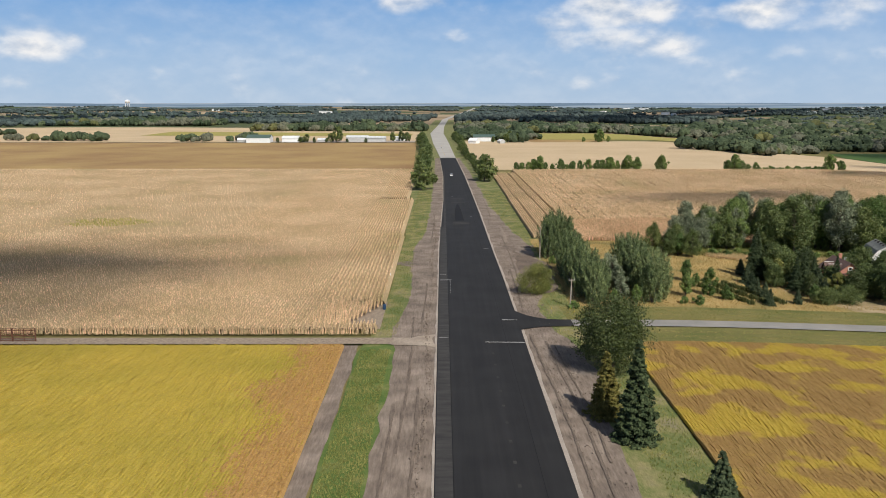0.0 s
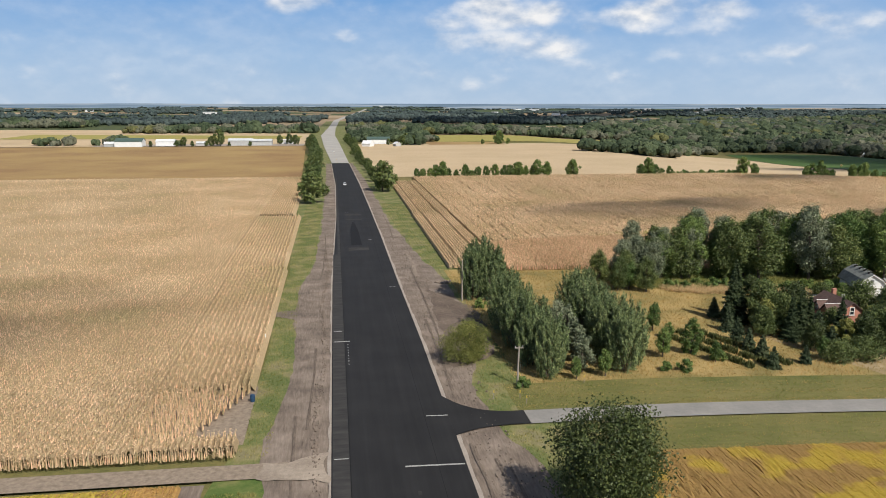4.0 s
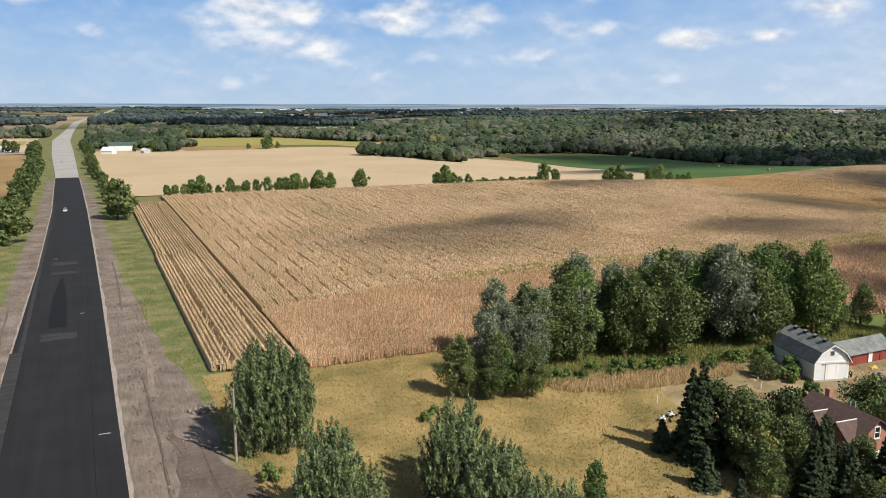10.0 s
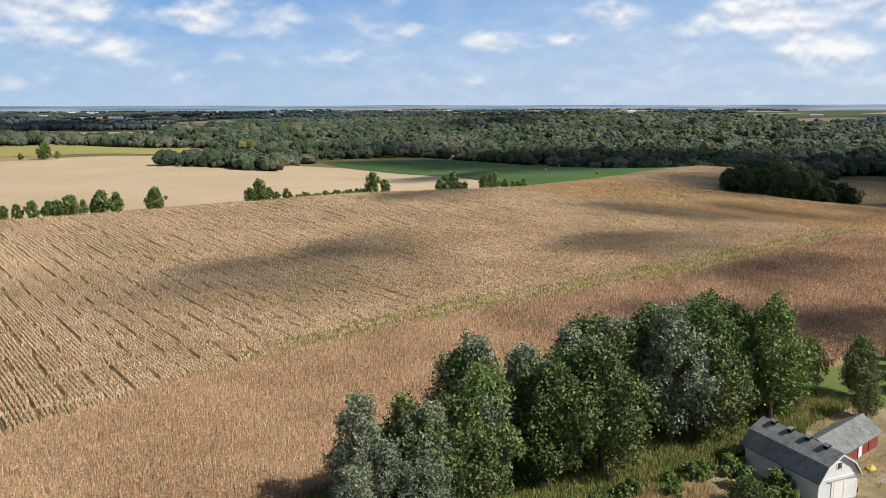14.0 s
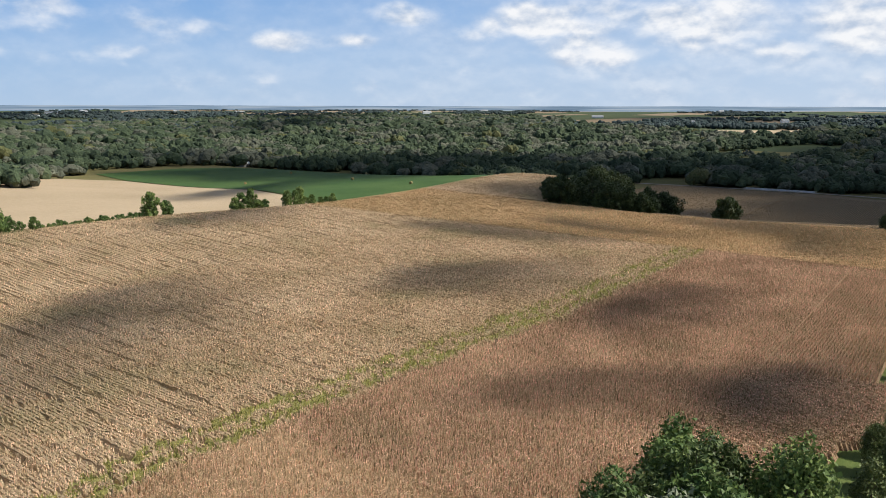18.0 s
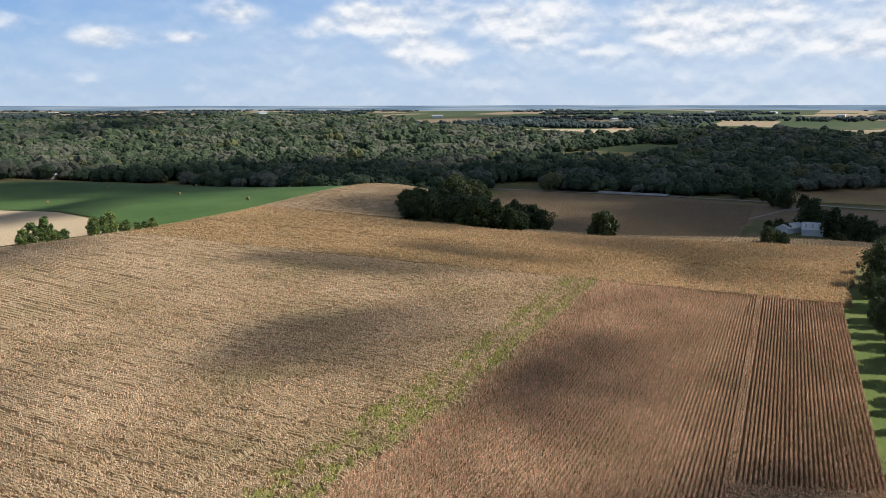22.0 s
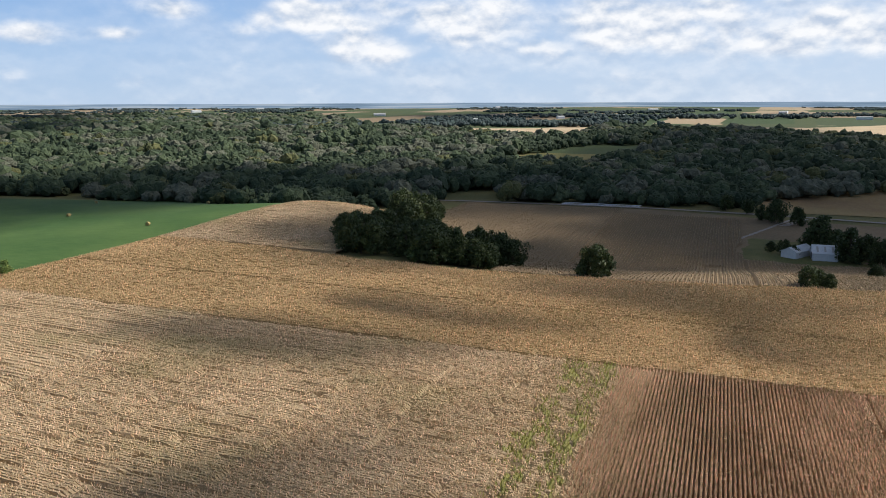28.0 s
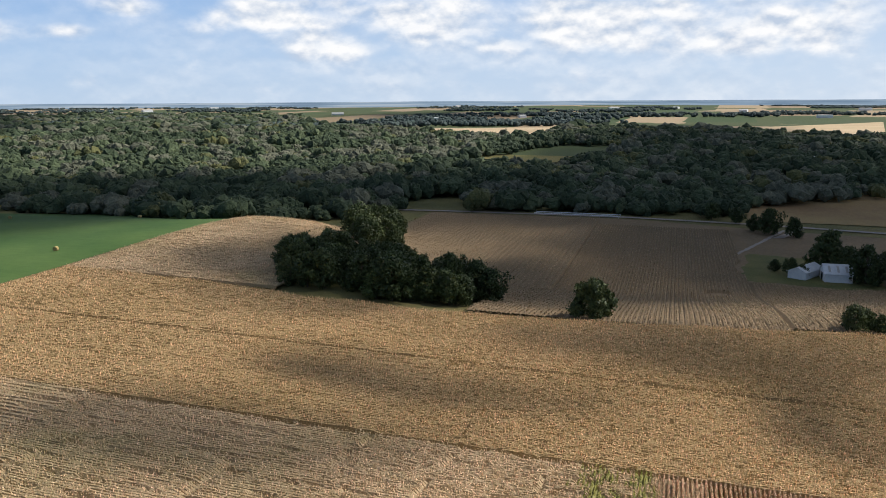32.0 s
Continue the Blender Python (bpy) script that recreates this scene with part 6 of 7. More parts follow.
def cloud(gx, gy, rx, ry, turn=0.0, vapour="cloud", seed=1):
    """A flat-based cloud whose shadow falls about (gx, gy)."""
    k = CLOUD_Z / SUN_DIR.z
    rng = np.random.default_rng(seed)
    n = 33
    u = np.linspace(-1.15, 1.15, n)
    U, W = np.meshgrid(u, u, indexing="ij")
    top = 0.10 * np.clip(1 - U ** 2 - W ** 2, 0, 1) + 0.012 * rng.normal(0, 1, U.shape)
    v = np.stack([U, W, top], -1).reshape(-1, 3)
    ob = new("cloud", mesh_of("cloud", v, grid_faces(n, n), M[vapour], smoothed=True))
    ob.matrix_basis = pose(gx + SUN_DIR.x * k, gy + SUN_DIR.y * k, CLOUD_Z, 0, 0, turn) @ Matrix.Diagonal((rx, ry, 120, 1))
    return tagged(ob, "small white fair-weather cloud overhead", "cloud", "clouds", "structure")


SHADES = [(-125, 158, 108, 54, 0), (175, 204, 23, 11, -12), (386, 350, 58, 72, 0), (525, 235, 130, 90, 0), (430, 296, 70, 62, 0), (575, 520, 350, 165, -65), (430, 590, 160, 72, -62), (650, 330, 150, 200, 0), (960, 255, 560, 240, 8), (330, 512, 90, 22, 20),
          (1100, 1350, 420, 150, 30), (560, 150, 260, 160, 0), (1500, 300, 300, 150, 0), (350, 1600, 500, 160, 20), (1700, 2000, 600, 260, 40), (2300, 1000, 400, 300, 0), (-600, 1700, 500, 200, 0), (800, 2500, 800, 250, 0)]
VEILS = [(214, 284, 36, 22, -30), (303, 300, 11, 34, -6), (232, 408, 46, 14, 10), (274, 322, 18, 44, 8), (338, 252, 26, 50, 0), (213, 239, 32, 13, -5)]
WISPS = [(112, 306, 56, 24, 4), (146, 324, 32, 17, 18), (306, 228, 20, 16, 0), (162, 222, 34, 12, -42)]
for i, c in enumerate(WISPS):
    cloud(*c, vapour="wispy_cloud", seed=i + 81)
for i, c in enumerate(VEILS):
    cloud(*c, vapour="thin_cloud", seed=i + 51)
for i, c in enumerate(SHADES):
    cloud(*c, seed=i + 1)

# ---- poles, buildings and vehicles ----
M["white_wall"] = material("white_painted_boards", two((0.62, 0.65, 0.68), (0.80, 0.81, 0.82)), 1.2, 0.7, big=two((0.60, 0.62, 0.63), (0.82, 0.82, 0.82)), bigscale=0.3, coords="object", stretch=(1, 1, 4), bump=0.3, bumpdist=0.03)
M["white_door"] = material("white_painted_door", two((0.76, 0.77, 0.77), (0.84, 0.84, 0.83)), 2.0, 0.6, coords="object")
M["grey_shingle"] = material("weathered_grey_shingles", two((0.07, 0.078, 0.078), (0.30, 0.32, 0.31)), 2.2, 0.9, detail=10, big=two((0.10, 0.115, 0.11), (0.27, 0.285, 0.275)), bigscale=0.6, coords="object", bump=0.6, bumpscale=6, bumpdist=0.04)
M["red_wall"] = material("faded_red_boards", two((0.17, 0.035, 0.03), (0.30, 0.075, 0.06)), 1.5, 0.85, coords="object", stretch=(5, 5, 0.6), bump=0.4, bumpdist=0.03)
M["brick"] = material("rose_red_brick", two((0.36, 0.155, 0.11), (0.50, 0.25, 0.19)), 5.0, 0.9, detail=9, coords="object", stretch=(1, 1, 2.5), bump=0.4, bumpscale=14, bumpdist=0.015)
M["brown_roof"] = material("brown_roof_shingles", two((0.085, 0.055, 0.050), (0.15, 0.10, 0.088)), 2.2, 0.9, detail=9, coords="object", bump=0.5, bumpscale=9, bumpdist=0.02)
M["metal_white"] = material("white_sheet_metal", two((0.66, 0.69, 0.72), (0.80, 0.81, 0.82)), 0.8, 0.45, coords="object", spec=0.5)
M["metal_grey"] = material("dull_grey_sheet_metal", two((0.36, 0.37, 0.38), (0.48, 0.49, 0.49)), 0.6, 0.6, coords="object")
M["metal_roof"] = material("pale_metal_roof", two((0.52, 0.56, 0.60), (0.70, 0.72, 0.74)), 0.8, 0.4, coords="object", spec=0.5)
M["green_roof"] = material("dark_green_metal_roof", two((0.055, 0.095, 0.085), (0.09, 0.135, 0.12)), 0.8, 0.5, coords="object")
M["dark_void"] = material("dark_opening", two((0.012, 0.012, 0.013), (0.02, 0.02, 0.02)), 2.0, 0.9, coords="object")
M["glass"] = material("window_glass", two((0.02, 0.025, 0.03), (0.03, 0.035, 0.04)), 1.0, 0.08, coords="object", spec=0.6)
M["concrete"] = material("pale_concrete", two((0.38, 0.37, 0.35), (0.5, 0.49, 0.46)), 2.0, 0.9, coords="object", bump=0.3, bumpdist=0.02)
M["pole_wood"] = material("weathered_pole_wood", two((0.22, 0.19, 0.16), (0.38, 0.34, 0.30)), 3.0, 0.9, coords="object", stretch=(4, 4, 0.3), bump=0.5, bumpdist=0.02)
M["rust"] = material("rusty_steel", two((0.10, 0.045, 0.03), (0.20, 0.09, 0.06)), 4.0, 0.8, coords="object", metal=0.2)
M["ceramic"] = material("glazed_insulator", two((0.30, 0.32, 0.34), (0.4, 0.42, 0.44)), 3.0, 0.25, coords="object")
M["car_paint"] = material("silver_white_car_paint", two((0.68, 0.70, 0.72), (0.74, 0.75, 0.77)), 2.0, 0.25, coords="object", spec=0.6)
M["rubber"] = material("tyre_rubber", two((0.012, 0.012, 0.013), (0.02, 0.02, 0.021)), 6.0, 0.9, coords="object")
M["lamp_red"] = material("red_tail_lamp", two((0.35, 0.02, 0.02), (0.4, 0.03, 0.03)), 4.0, 0.2, coords="object")
M["hay"] = material("hay_bale_straw", two((0.24, 0.18, 0.07), (0.42, 0.33, 0.15)), 4.0, 0.95, coords="object", bump=0.7, bumpdist=0.04)
M["plastic_blue"] = material("blue_plastic_drum", two((0.02, 0.05, 0.10), (0.03, 0.07, 0.14)), 3.0, 0.4, coords="object")
M["plastic_yellow"] = material("yellow_plastic_sheet", two((0.55, 0.38, 0.05), (0.65, 0.47, 0.08)), 3.0, 0.5, coords="object")


def boxy(x0, x1, y0, y1, z0, z1):
    v = [(x, y, z) for z in (z0, z1) for x, y in ((x0, y0), (x1, y0), (x1, y1), (x0, y1))]
    return np.array(v, float), np.array([(3, 2, 1, 0), (4, 5, 6, 7), (0, 1, 5, 4), (1, 2, 6, 5), (2, 3, 7, 6), (3, 0, 4, 7)])


def prism(profile, y0, y1, axis="y"):
    """A solid from a profile in x and z, drawn along y (or its x along y for axis 'x'); all faces are quads or fans of quads."""
    bm = bmesh.new()
    a = [bm.verts.new((x, y0, z)) for x, z in profile]
    b = [bm.verts.new((x, y1, z)) for x, z in profile]
    bm.faces.new(a[::-1])
    bm.faces.new(b)
    n = len(a)
    for i in range(n):
        bm.faces.new((a[i], a[(i + 1) % n], b[(i + 1) % n], b[i]))
    if axis == "x":
        bmesh.ops.rotate(bm, verts=bm.verts, matrix=Matrix.Rotation(radians(-90), 3, "Z"))
    bmesh.ops.recalc_face_normals(bm, faces=bm.faces)
    return bm


def roof_shell(profile, thick, y0, y1, axis="y"):
    """A roof of even thickness over a profile of x, z points."""
    under = [(x, z - thick) for x, z in profile]
    return prism(list(profile) + under[::-1], y0, y1, axis)


def thing(name, label, category, x, y, turn=0.0, lift=0.0, group="", kind=""):
    ob = new(name)
    ob.matrix_basis = pose(x, y, float(lie(x, y)) + lift, 0, 0, turn)
    return tagged(ob, label, category, group, kind)


def window(parent, x, y, z, w, h, face, frame_mat="white_door"):
    """A window on a wall that faces face: '-y', '+y', '-x' or '+x'. x, y is the middle of its sill on the wall."""
    ax = 0 if face[1] == "y" else 1
    sgn = -1 if face[0] == "-" else 1

    def slab(a0, a1, z0, z1, d0, d1):
        lo, hi = sorted((sgn * d0, sgn * d1))
        return boxy(x + a0, x + a1, y + lo, y + hi, z0, z1) if ax == 0 else boxy(x + lo, x + hi, y + a0, y + a1, z0, z1)

    b = 0.09
    fr = part("window", join([slab(-w / 2, w / 2, z, z + b, -0.02, 0.07), slab(-w / 2, w / 2, z + h - b, z + h, -0.02, 0.07), slab(-w / 2, -w / 2 + b, z + b, z + h - b, -0.02, 0.07), slab(w / 2 - b, w / 2, z + b, z + h - b, -0.02, 0.07), slab(-w / 2 + b, w / 2 - b, z + h / 2 - 0.03, z + h / 2 + 0.03, -0.01, 0.05)]), M[frame_mat], parent, "painted window frame")
    for k in (0, 1):
        z0, z1 = (z + b, z + h / 2 - 0.03) if k == 0 else (z + h / 2 + 0.03, z + h - b)
        part("pane", slab(-w / 2 + b, w / 2 - b, z0, z1, 0.004, 0.016), M["glass"], fr)
    part("sill", slab(-w / 2 - 0.08, w / 2 + 0.08, z - 0.08, z - 0.004, 0.0, 0.14), M["concrete"], fr)
    return fr


# the white barn
barn = thing("barn", "white timber barn with a bowed grey shingle roof", "barn", 102.6, 184.5, -14)
W, L, EAVE = 2.5, 4.75, 2.95
part("foundation", boxy(-W - 0.06, W + 0.06, -L - 0.06, L + 0.06, -0.6, 0.28), M["concrete"], barn)
gable = [(-W, 0.28), (W, 0.28), (W, EAVE), (1.75, 4.12), (0, 5.16), (-1.75, 4.12), (-W, EAVE)]
wall = part("wall", prism(gable, -L, L), M["white_wall"], barn, "white painted board walls")
part("roof", roof_shell([(-W - 0.38, EAVE - 0.22), (-1.82, 4.25), (0, 5.34), (1.82, 4.25), (W + 0.38, EAVE - 0.22)], 0.14, -L - 0.32, L + 0.32), M["grey_shingle"], barn, "weathered grey shingle roof")
for y in (-3.3, -1.1, 1.1, 3.3):
    vent = part("roof_vent", boxy(-0.42, 0.10, y - 0.24, y + 0.24, 4.98, 5.54), M["dark_void"], barn, "small dark ridge vent")
    part("vent_cap", roof_shell([(-0.55, 5.50), (-0.16, 5.66), (0.22, 5.50)], 0.05, y - 0.32, y + 0.32), M["grey_shingle"], vent)
door = part("door", boxy(-0.95, 1.05, -L - 0.07, -L - 0.012, 0.30, 2.45), M["white_door"], barn, "bright white sliding barn door")
part("door_rail", boxy(-1.5, 2.4, -L - 0.13, -L - 0.075, 2.48, 2.60), M["concrete"], door)
for x in (-0.62, 0.72):
    part("door_brace", boxy(x - 0.05, x + 0.05, -L - 0.10, -L - 0.074, 0.4, 2.38), M["white_door"], door)
part("band_board", boxy(-W - 0.01, W + 0.01, -L - 0.045, -L - 0.004, 2.68, 2.84), M["white_door"], barn, "white trim board across the gable")
louvre = part("louvre", boxy(-0.42, 0.30, -L - 0.05, -L - 0.01, 3.62, 4.32), M["white_door"], barn)
for k in range(6):
    part("slat", boxy(-0.34, 0.22, -L - 0.085, -L - 0.052, 3.69 + 0.1 * k, 3.74 + 0.1 * k), M["dark_void"], louvre)
for x in (-W, W):
    part("corner_board", boxy(x - 0.09, x + 0.09, -L - 0.03, -L + 0.09, 0.3, EAVE - 0.05), M["white_door"], barn)
for s in (-1, 1):
    part("barge_board", prism([(0, 5.20), (0, 5.06), (s * 1.77, 3.98), (s * (W + 0.36), EAVE - 0.42), (s * (W + 0.36), EAVE - 0.30), (s * 1.80, 4.12)], -L - 0.36, -L - 0.30), M["white_door"], barn)

# the red shed behind it
shed = thing("shed", "long low red shed with a patched grey roof", "shed", 113.2, 185.6, 2)
part("wall", prism([(-2.0, 0), (2.0, 0), (2.0, 1.9), (0, 3.1), (-2.0, 1.9)], -5.2, 5.2, "x"), M["red_wall"], shed, "faded red board walls")
part("roof", roof_shell([(-2.35, 1.72), (0, 3.22), (2.35, 1.72)], 0.1, -5.5, 5.5, "x"), M["grey_shingle"], shed, "patched grey roof")
for x, w in ((-2.6, 1.0), (0.6, 0.9), (3.2, 0.7)):
    dr = part("door", boxy(x - w / 2, x + w / 2, -2.05, -2.004, 0.05, 1.75), M["white_wall"] if w == 0.9 else M["red_wall"], shed, "plank shed door")
    part("door_post", boxy(x - w / 2 - 0.12, x - w / 2, -2.08, -2.004, 0, 1.8), M["red_wall"], dr)

# the brick farmhouse
house = thing("house", "rose brick farmhouse with a brown gabled roof", "house", 82.9, 162.9, -4)
HX, HY, HE = 2.8, 4.2, 3.3
part("foundation", boxy(-HX - 0.08, HX + 0.08, -HY - 0.08, HY + 0.08, -0.8, 0.35), M["concrete"], house)
part("wall", prism([(-HX, 0.35), (HX, 0.35), (HX, HE), (0, 5.3), (-HX, HE)], -HY, HY), M["brick"], house, "rose-red brick walls")
part("roof", roof_shell([(-HX - 0.4, HE - 0.28), (0, 5.48), (HX + 0.4, HE - 0.28)], 0.12, -HY - 0.35, HY + 0.35), M["brown_roof"], house, "brown shingle roof")
for yc, half, peak, out, low in ((-2.45, 1.6, 4.85, 0.7, 0.36), (1.15, 1.0, 4.6, 0.12, HE - 0.5)):
    bm = prism([(-half, low), (half, low), (half, HE + 0.1), (0, peak - 0.18), (-half, HE + 0.1)], -HX - out, -0.5)
    bmesh.ops.rotate(bm, verts=bm.verts, matrix=Matrix.Rotation(radians(-90), 3, "Z"))
    bmesh.ops.translate(bm, verts=bm.verts, vec=(0, yc, 0))
    bmesh.ops.scale(bm, verts=bm.verts, vec=(1, 1, 1))
    part("gable_wall", bm, M["brick"], house, "brick gable with tall windows")
    bm = roof_shell([(-half - 0.28, HE - 0.12), (0, peak), (half + 0.28, HE - 0.12)], 0.1, -HX - out - 0.25, -0.3)
    bmesh.ops.rotate(bm, verts=bm.verts, matrix=Matrix.Rotation(radians(-90), 3, "Z"))
    bmesh.ops.translate(bm, verts=bm.verts, vec=(0, yc, 0))
    gr = part("gable_roof", bm, M["brown_roof"], house)
    part("flashing", boxy(-HX - out - 0.2, -0.9, yc - 0.07, yc + 0.07, peak - 0.01, peak + 0.05), M["white_door"], gr, "pale ridge flashing")
for yc, z, w, h, x in ((-3.0, 1.2, 0.8, 1.4, -HX - 0.7), (-1.9, 1.2, 0.8, 1.4, -HX - 0.7), (1.15, 3.0, 0.7, 1.0, -HX - 0.12), (2.9, 1.2, 0.8, 1.4, -HX)):
    window(house, x, yc, z, w, h, "-x")
for xc, z, w in ((-1.6, 1.2, 0.8), (1.4, 1.2, 0.8), (0.0, 3.3, 0.8)):
    window(house, xc, -HY, z, w, 1.3, "-y")
part("door", boxy(-0.35, 0.55, -HY - 0.06, -HY - 0.004, 0.36, 1.92), M["white_door"], house, "pale house door")
part("step", boxy(-0.7, 0.9, -HY - 0.9, -HY - 0.09, -0.2, 0.3), M["concrete"], house)
for y, h in ((-1.0, 5.9), (-0.4, 5.7)):
    pipe = part("vent_pipe", tube([(0.35, y, 4.9), (0.35, y, h)], [0.05, 0.05], 8), M["metal_grey"], house, "white roof vent pipe")
    part("vent_cowl", tube([(0.35, y, h + 0.004), (0.35, y, h + 0.16)], [0.08, 0.07], 8), M["metal_grey"], pipe)
part("chimney", boxy(0.5, 1.1, 2.6, 3.2, 4.6, 6.1), M["brick"], house, "brick chimney stack")


# poles with their wires
def pole(x, y, h, arm, lean, label):
    ob = thing("utility_pole", label, "pole", x, y, 0)
    top = np.array([lean * h, 0.0, h])
    part("shaft", tube([(0, 0, -0.6), top * 0.5, top], [0.15, 0.13, 0.10], 9), M["pole_wood"], ob)
    if arm:
        cross = part("crossarm", boxy(top[0] - 0.55, top[0] + 0.55, -0.07, 0.05, h - 0.32, h - 0.2), M["pole_wood"], ob)
        for dx in (-0.48, 0.48):
            part("insulator", tube([(top[0] + dx, 0, h - 0.198), (top[0] + dx, 0, h - 0.12), (top[0] + dx, 0, h + 0.02)], [0.05, 0.07, 0.035], 8), M["ceramic"], cross)
        part("guy_wire", tube([(top[0], 0.05, h - 0.5), (0.9, 1.2, 0.0)], [0.012, 0.012], 4), M["concrete"], ob)
    else:
        part("cap", tube([(top[0], 0, h + 0.002), (top[0], 0, h + 0.07)], [0.11, 0.05], 9), M["concrete"], ob)
    return ob


pole(22.8, 139.2, 5.2, True, 0.03, "short leaning grey utility pole by the driveway")
pole(22.7, 184.0, 7.6, False, 0.0, "bare weathered wooden pole beside the poplars")
for off in (-0.4, 0.45):
    pts = [(22.9 + off * (1 - t), 139.2 + 44.8 * t, 5.1 + 1.6 * t - 1.5 * t * (1 - t) + float(lie(22.8, 160))) for t in np.linspace(0, 1, 12)]
    wire = new("overhead_wire", mesh_of("overhead_wire", *tube([tuple(p) for p in pts], [0.014] * 12, 4), M["rubber"]))
    tagged(wire, "thin dark overhead wire between two poles", "wire", "wires")


def stake(x, y, h, label, mat):
    ob = thing("marker_stake", label, "stake", x, y, 0, group="survey stakes")
    part("lath", boxy(-0.035, 0.035, -0.015, 0.015, -0.2, h), mat, ob)
    part("flag", boxy(-0.05, 0.05, -0.025, -0.016, h * 0.7, h), M["plastic_yellow"], ob)


for x, y in ((18.8, 134.6), (22.0, 134.2), (22.4, 132.4), (31.5, 138.6)):
    stake(x, y, 1.15, "thin pale survey stake at the roadside", M["pole_wood"])
post = thing("marker_post", "white marker post at the corn edge", "post", -10.9, 162.6)
part("shaft", tube([(0, 0, -0.2), (0, 0, 1.15)], [0.07, 0.07], 8), M["white_door"], post)
part("cap", tube([(0, 0, 1.152), (0, 0, 1.24)], [0.085, 0.02], 8), M["white_door"], post)
drum = thing("drum", "dark blue plastic drum lying in the grass", "drum", -10.4, 137.6, 30)
part("barrel", tube([(0, 0, 0.0), (0, 0, 0.12), (0, 0, 0.45), (0, 0, 0.78), (0, 0, 0.9)], [0.26, 0.30, 0.31, 0.30, 0.26], 14), M["plastic_blue"], drum)
part("lid", tube([(0, 0, 0.902), (0, 0, 0.93), (0, 0, 0.935)], [0.26, 0.25, 0.01], 14), M["plastic_blue"], drum)

# steel corral panels by the farm track
for k in range(3):
    x = -62.4 - 3.6 * k
    panel = thing("corral_panel", "rusty steel corral panel of many rails", "fence", x, 118.0, 0, group="corral panels")
    for dx in (0.0, -3.5):
        part("post", boxy(dx - 0.06, dx + 0.06, -0.06, 0.06, -0.2, 2.2), M["rust"], panel)
    for r in range(8):
        part("rail", boxy(-3.43, -0.07, -0.03, 0.03, 0.25 + 0.26 * r, 0.33 + 0.26 * r), M["rust"], panel)
    part("brace", boxy(-1.8, -1.7, -0.065, -0.035, 0.1, 2.15), M["rust"], panel)


# a car on the highway
def car(x, y, turn, label):
    ob = thing("car", label, "car", x, y, turn, 0.30)
    ob.matrix_basis = ob.matrix_basis @ Matrix.Scale(1 / UNIT, 4)
    side = [(-2.15, 0.28), (2.15, 0.28), (2.2, 0.62), (2.05, 0.82), (1.05, 0.92), (-1.95, 0.92), (-2.2, 0.7)]
    body = part("body", prism([(z, w) for z, w in side], -0.86, 0.86, "x"), M["car_paint"], ob, "silver-white painted body")
    cab = [(-1.75, 0.924), (0.95, 0.924), (0.30, 1.44), (-1.25, 1.44)]
    part("cabin", prism(cab, -0.72, 0.72, "x"), M["glass"], ob, "dark glazed cabin")
    part("roof", prism([(-1.28, 1.444), (0.32, 1.444), (0.22, 1.49), (-1.18, 1.49)], -0.68, 0.68, "x"), M["car_paint"], ob)
    for a in (-1.35, 1.35):
        for b in (-0.80, 0.80):
            v, f = tube([(0, 0, -0.1), (0, 0, 0.1)], [0.32, 0.32], 14)
            rim, _ = tube([(0, 0, -0.11), (0, 0, 0.11)], [0.19, 0.19], 14)
            turnv = lambda q: np.stack([q[:, 2] + b, q[:, 0] - a, q[:, 1] + 0.32], 1)
            wh = part("wheel", (turnv(v), f), M["rubber"], ob, "black tyre")
            part("rim", (turnv(rim), np.concatenate([f, [(0, 4, 8, 11), (14, 18, 22, 25)]])), M["ceramic"], wh, "grey wheel rim")
    for b in (-0.62, 0.62):
        part("headlight", boxy(b - 0.16, b + 0.16, -2.225, -2.16, 0.56, 0.70), M["white_door"], ob)
        part("tail_light", boxy(b - 0.16, b + 0.16, 2.165, 2.225, 0.62, 0.78), M["lamp_red"], ob)
    return ob


car(4.2, 396.5, 0, "silver-white saloon car on the new asphalt")
car(-1.0, 640.0, 3, "dark-windowed pale car far along the old highway")


# sheds and houses far off
def shed_of(name, x, y, turn, w, l, eave, ridge, roof, label, category="shed", doors=2, windows=0, wall="metal_white", group=""):
    ob = thing(name, label, category, x, y, turn, group=group)
    part("wall", prism([(-w / 2, -0.5), (w / 2, -0.5), (w / 2, eave), (0, ridge), (-w / 2, eave)], -l / 2, l / 2), M[wall], ob)
    part("roof", roof_shell([(-w / 2 - 0.4, eave - 0.12), (0, ridge + 0.18), (w / 2 + 0.4, eave - 0.12)], 0.14, -l / 2 - 0.3, l / 2 + 0.3), M[roof], ob)
    for k in range(doors):
        y0 = -l / 2 + (k + 0.5) * l / max(1, doors)
        d = part("door", boxy(w / 2 + 0.004, w / 2 + 0.06, y0 - min(1.6, l / doors * 0.35), y0 + min(1.6, l / doors * 0.35), 0, eave * 0.8), M["dark_void"] if k % 2 else M["white_door"], ob)
        part("door_frame", boxy(w / 2 + 0.062, w / 2 + 0.1, y0 - 1.7, y0 + 1.7, eave * 0.8, eave * 0.8 + 0.15), M["concrete"], d)
    for k in range(windows):
        window(ob, -w / 2 + (k + 0.5) * w / windows, -l / 2, 1.0, 0.9, 1.1, "-y")
    return ob


# valley farm
patch("valley_farm_lawn", [(452, 206), (500, 203), (508, 246), (458, 250)], 0.10, M["lawn"], "rough mown grass round the valley farm", "lawn", 24, 2.5)
patch("valley_farm_track", [(500, 251), (500, 252.6), (572, 230.4), (572, 228.8)], 0.16, M["gravel"], "pale farm track to the valley sheds", "road", 24, 0.8)
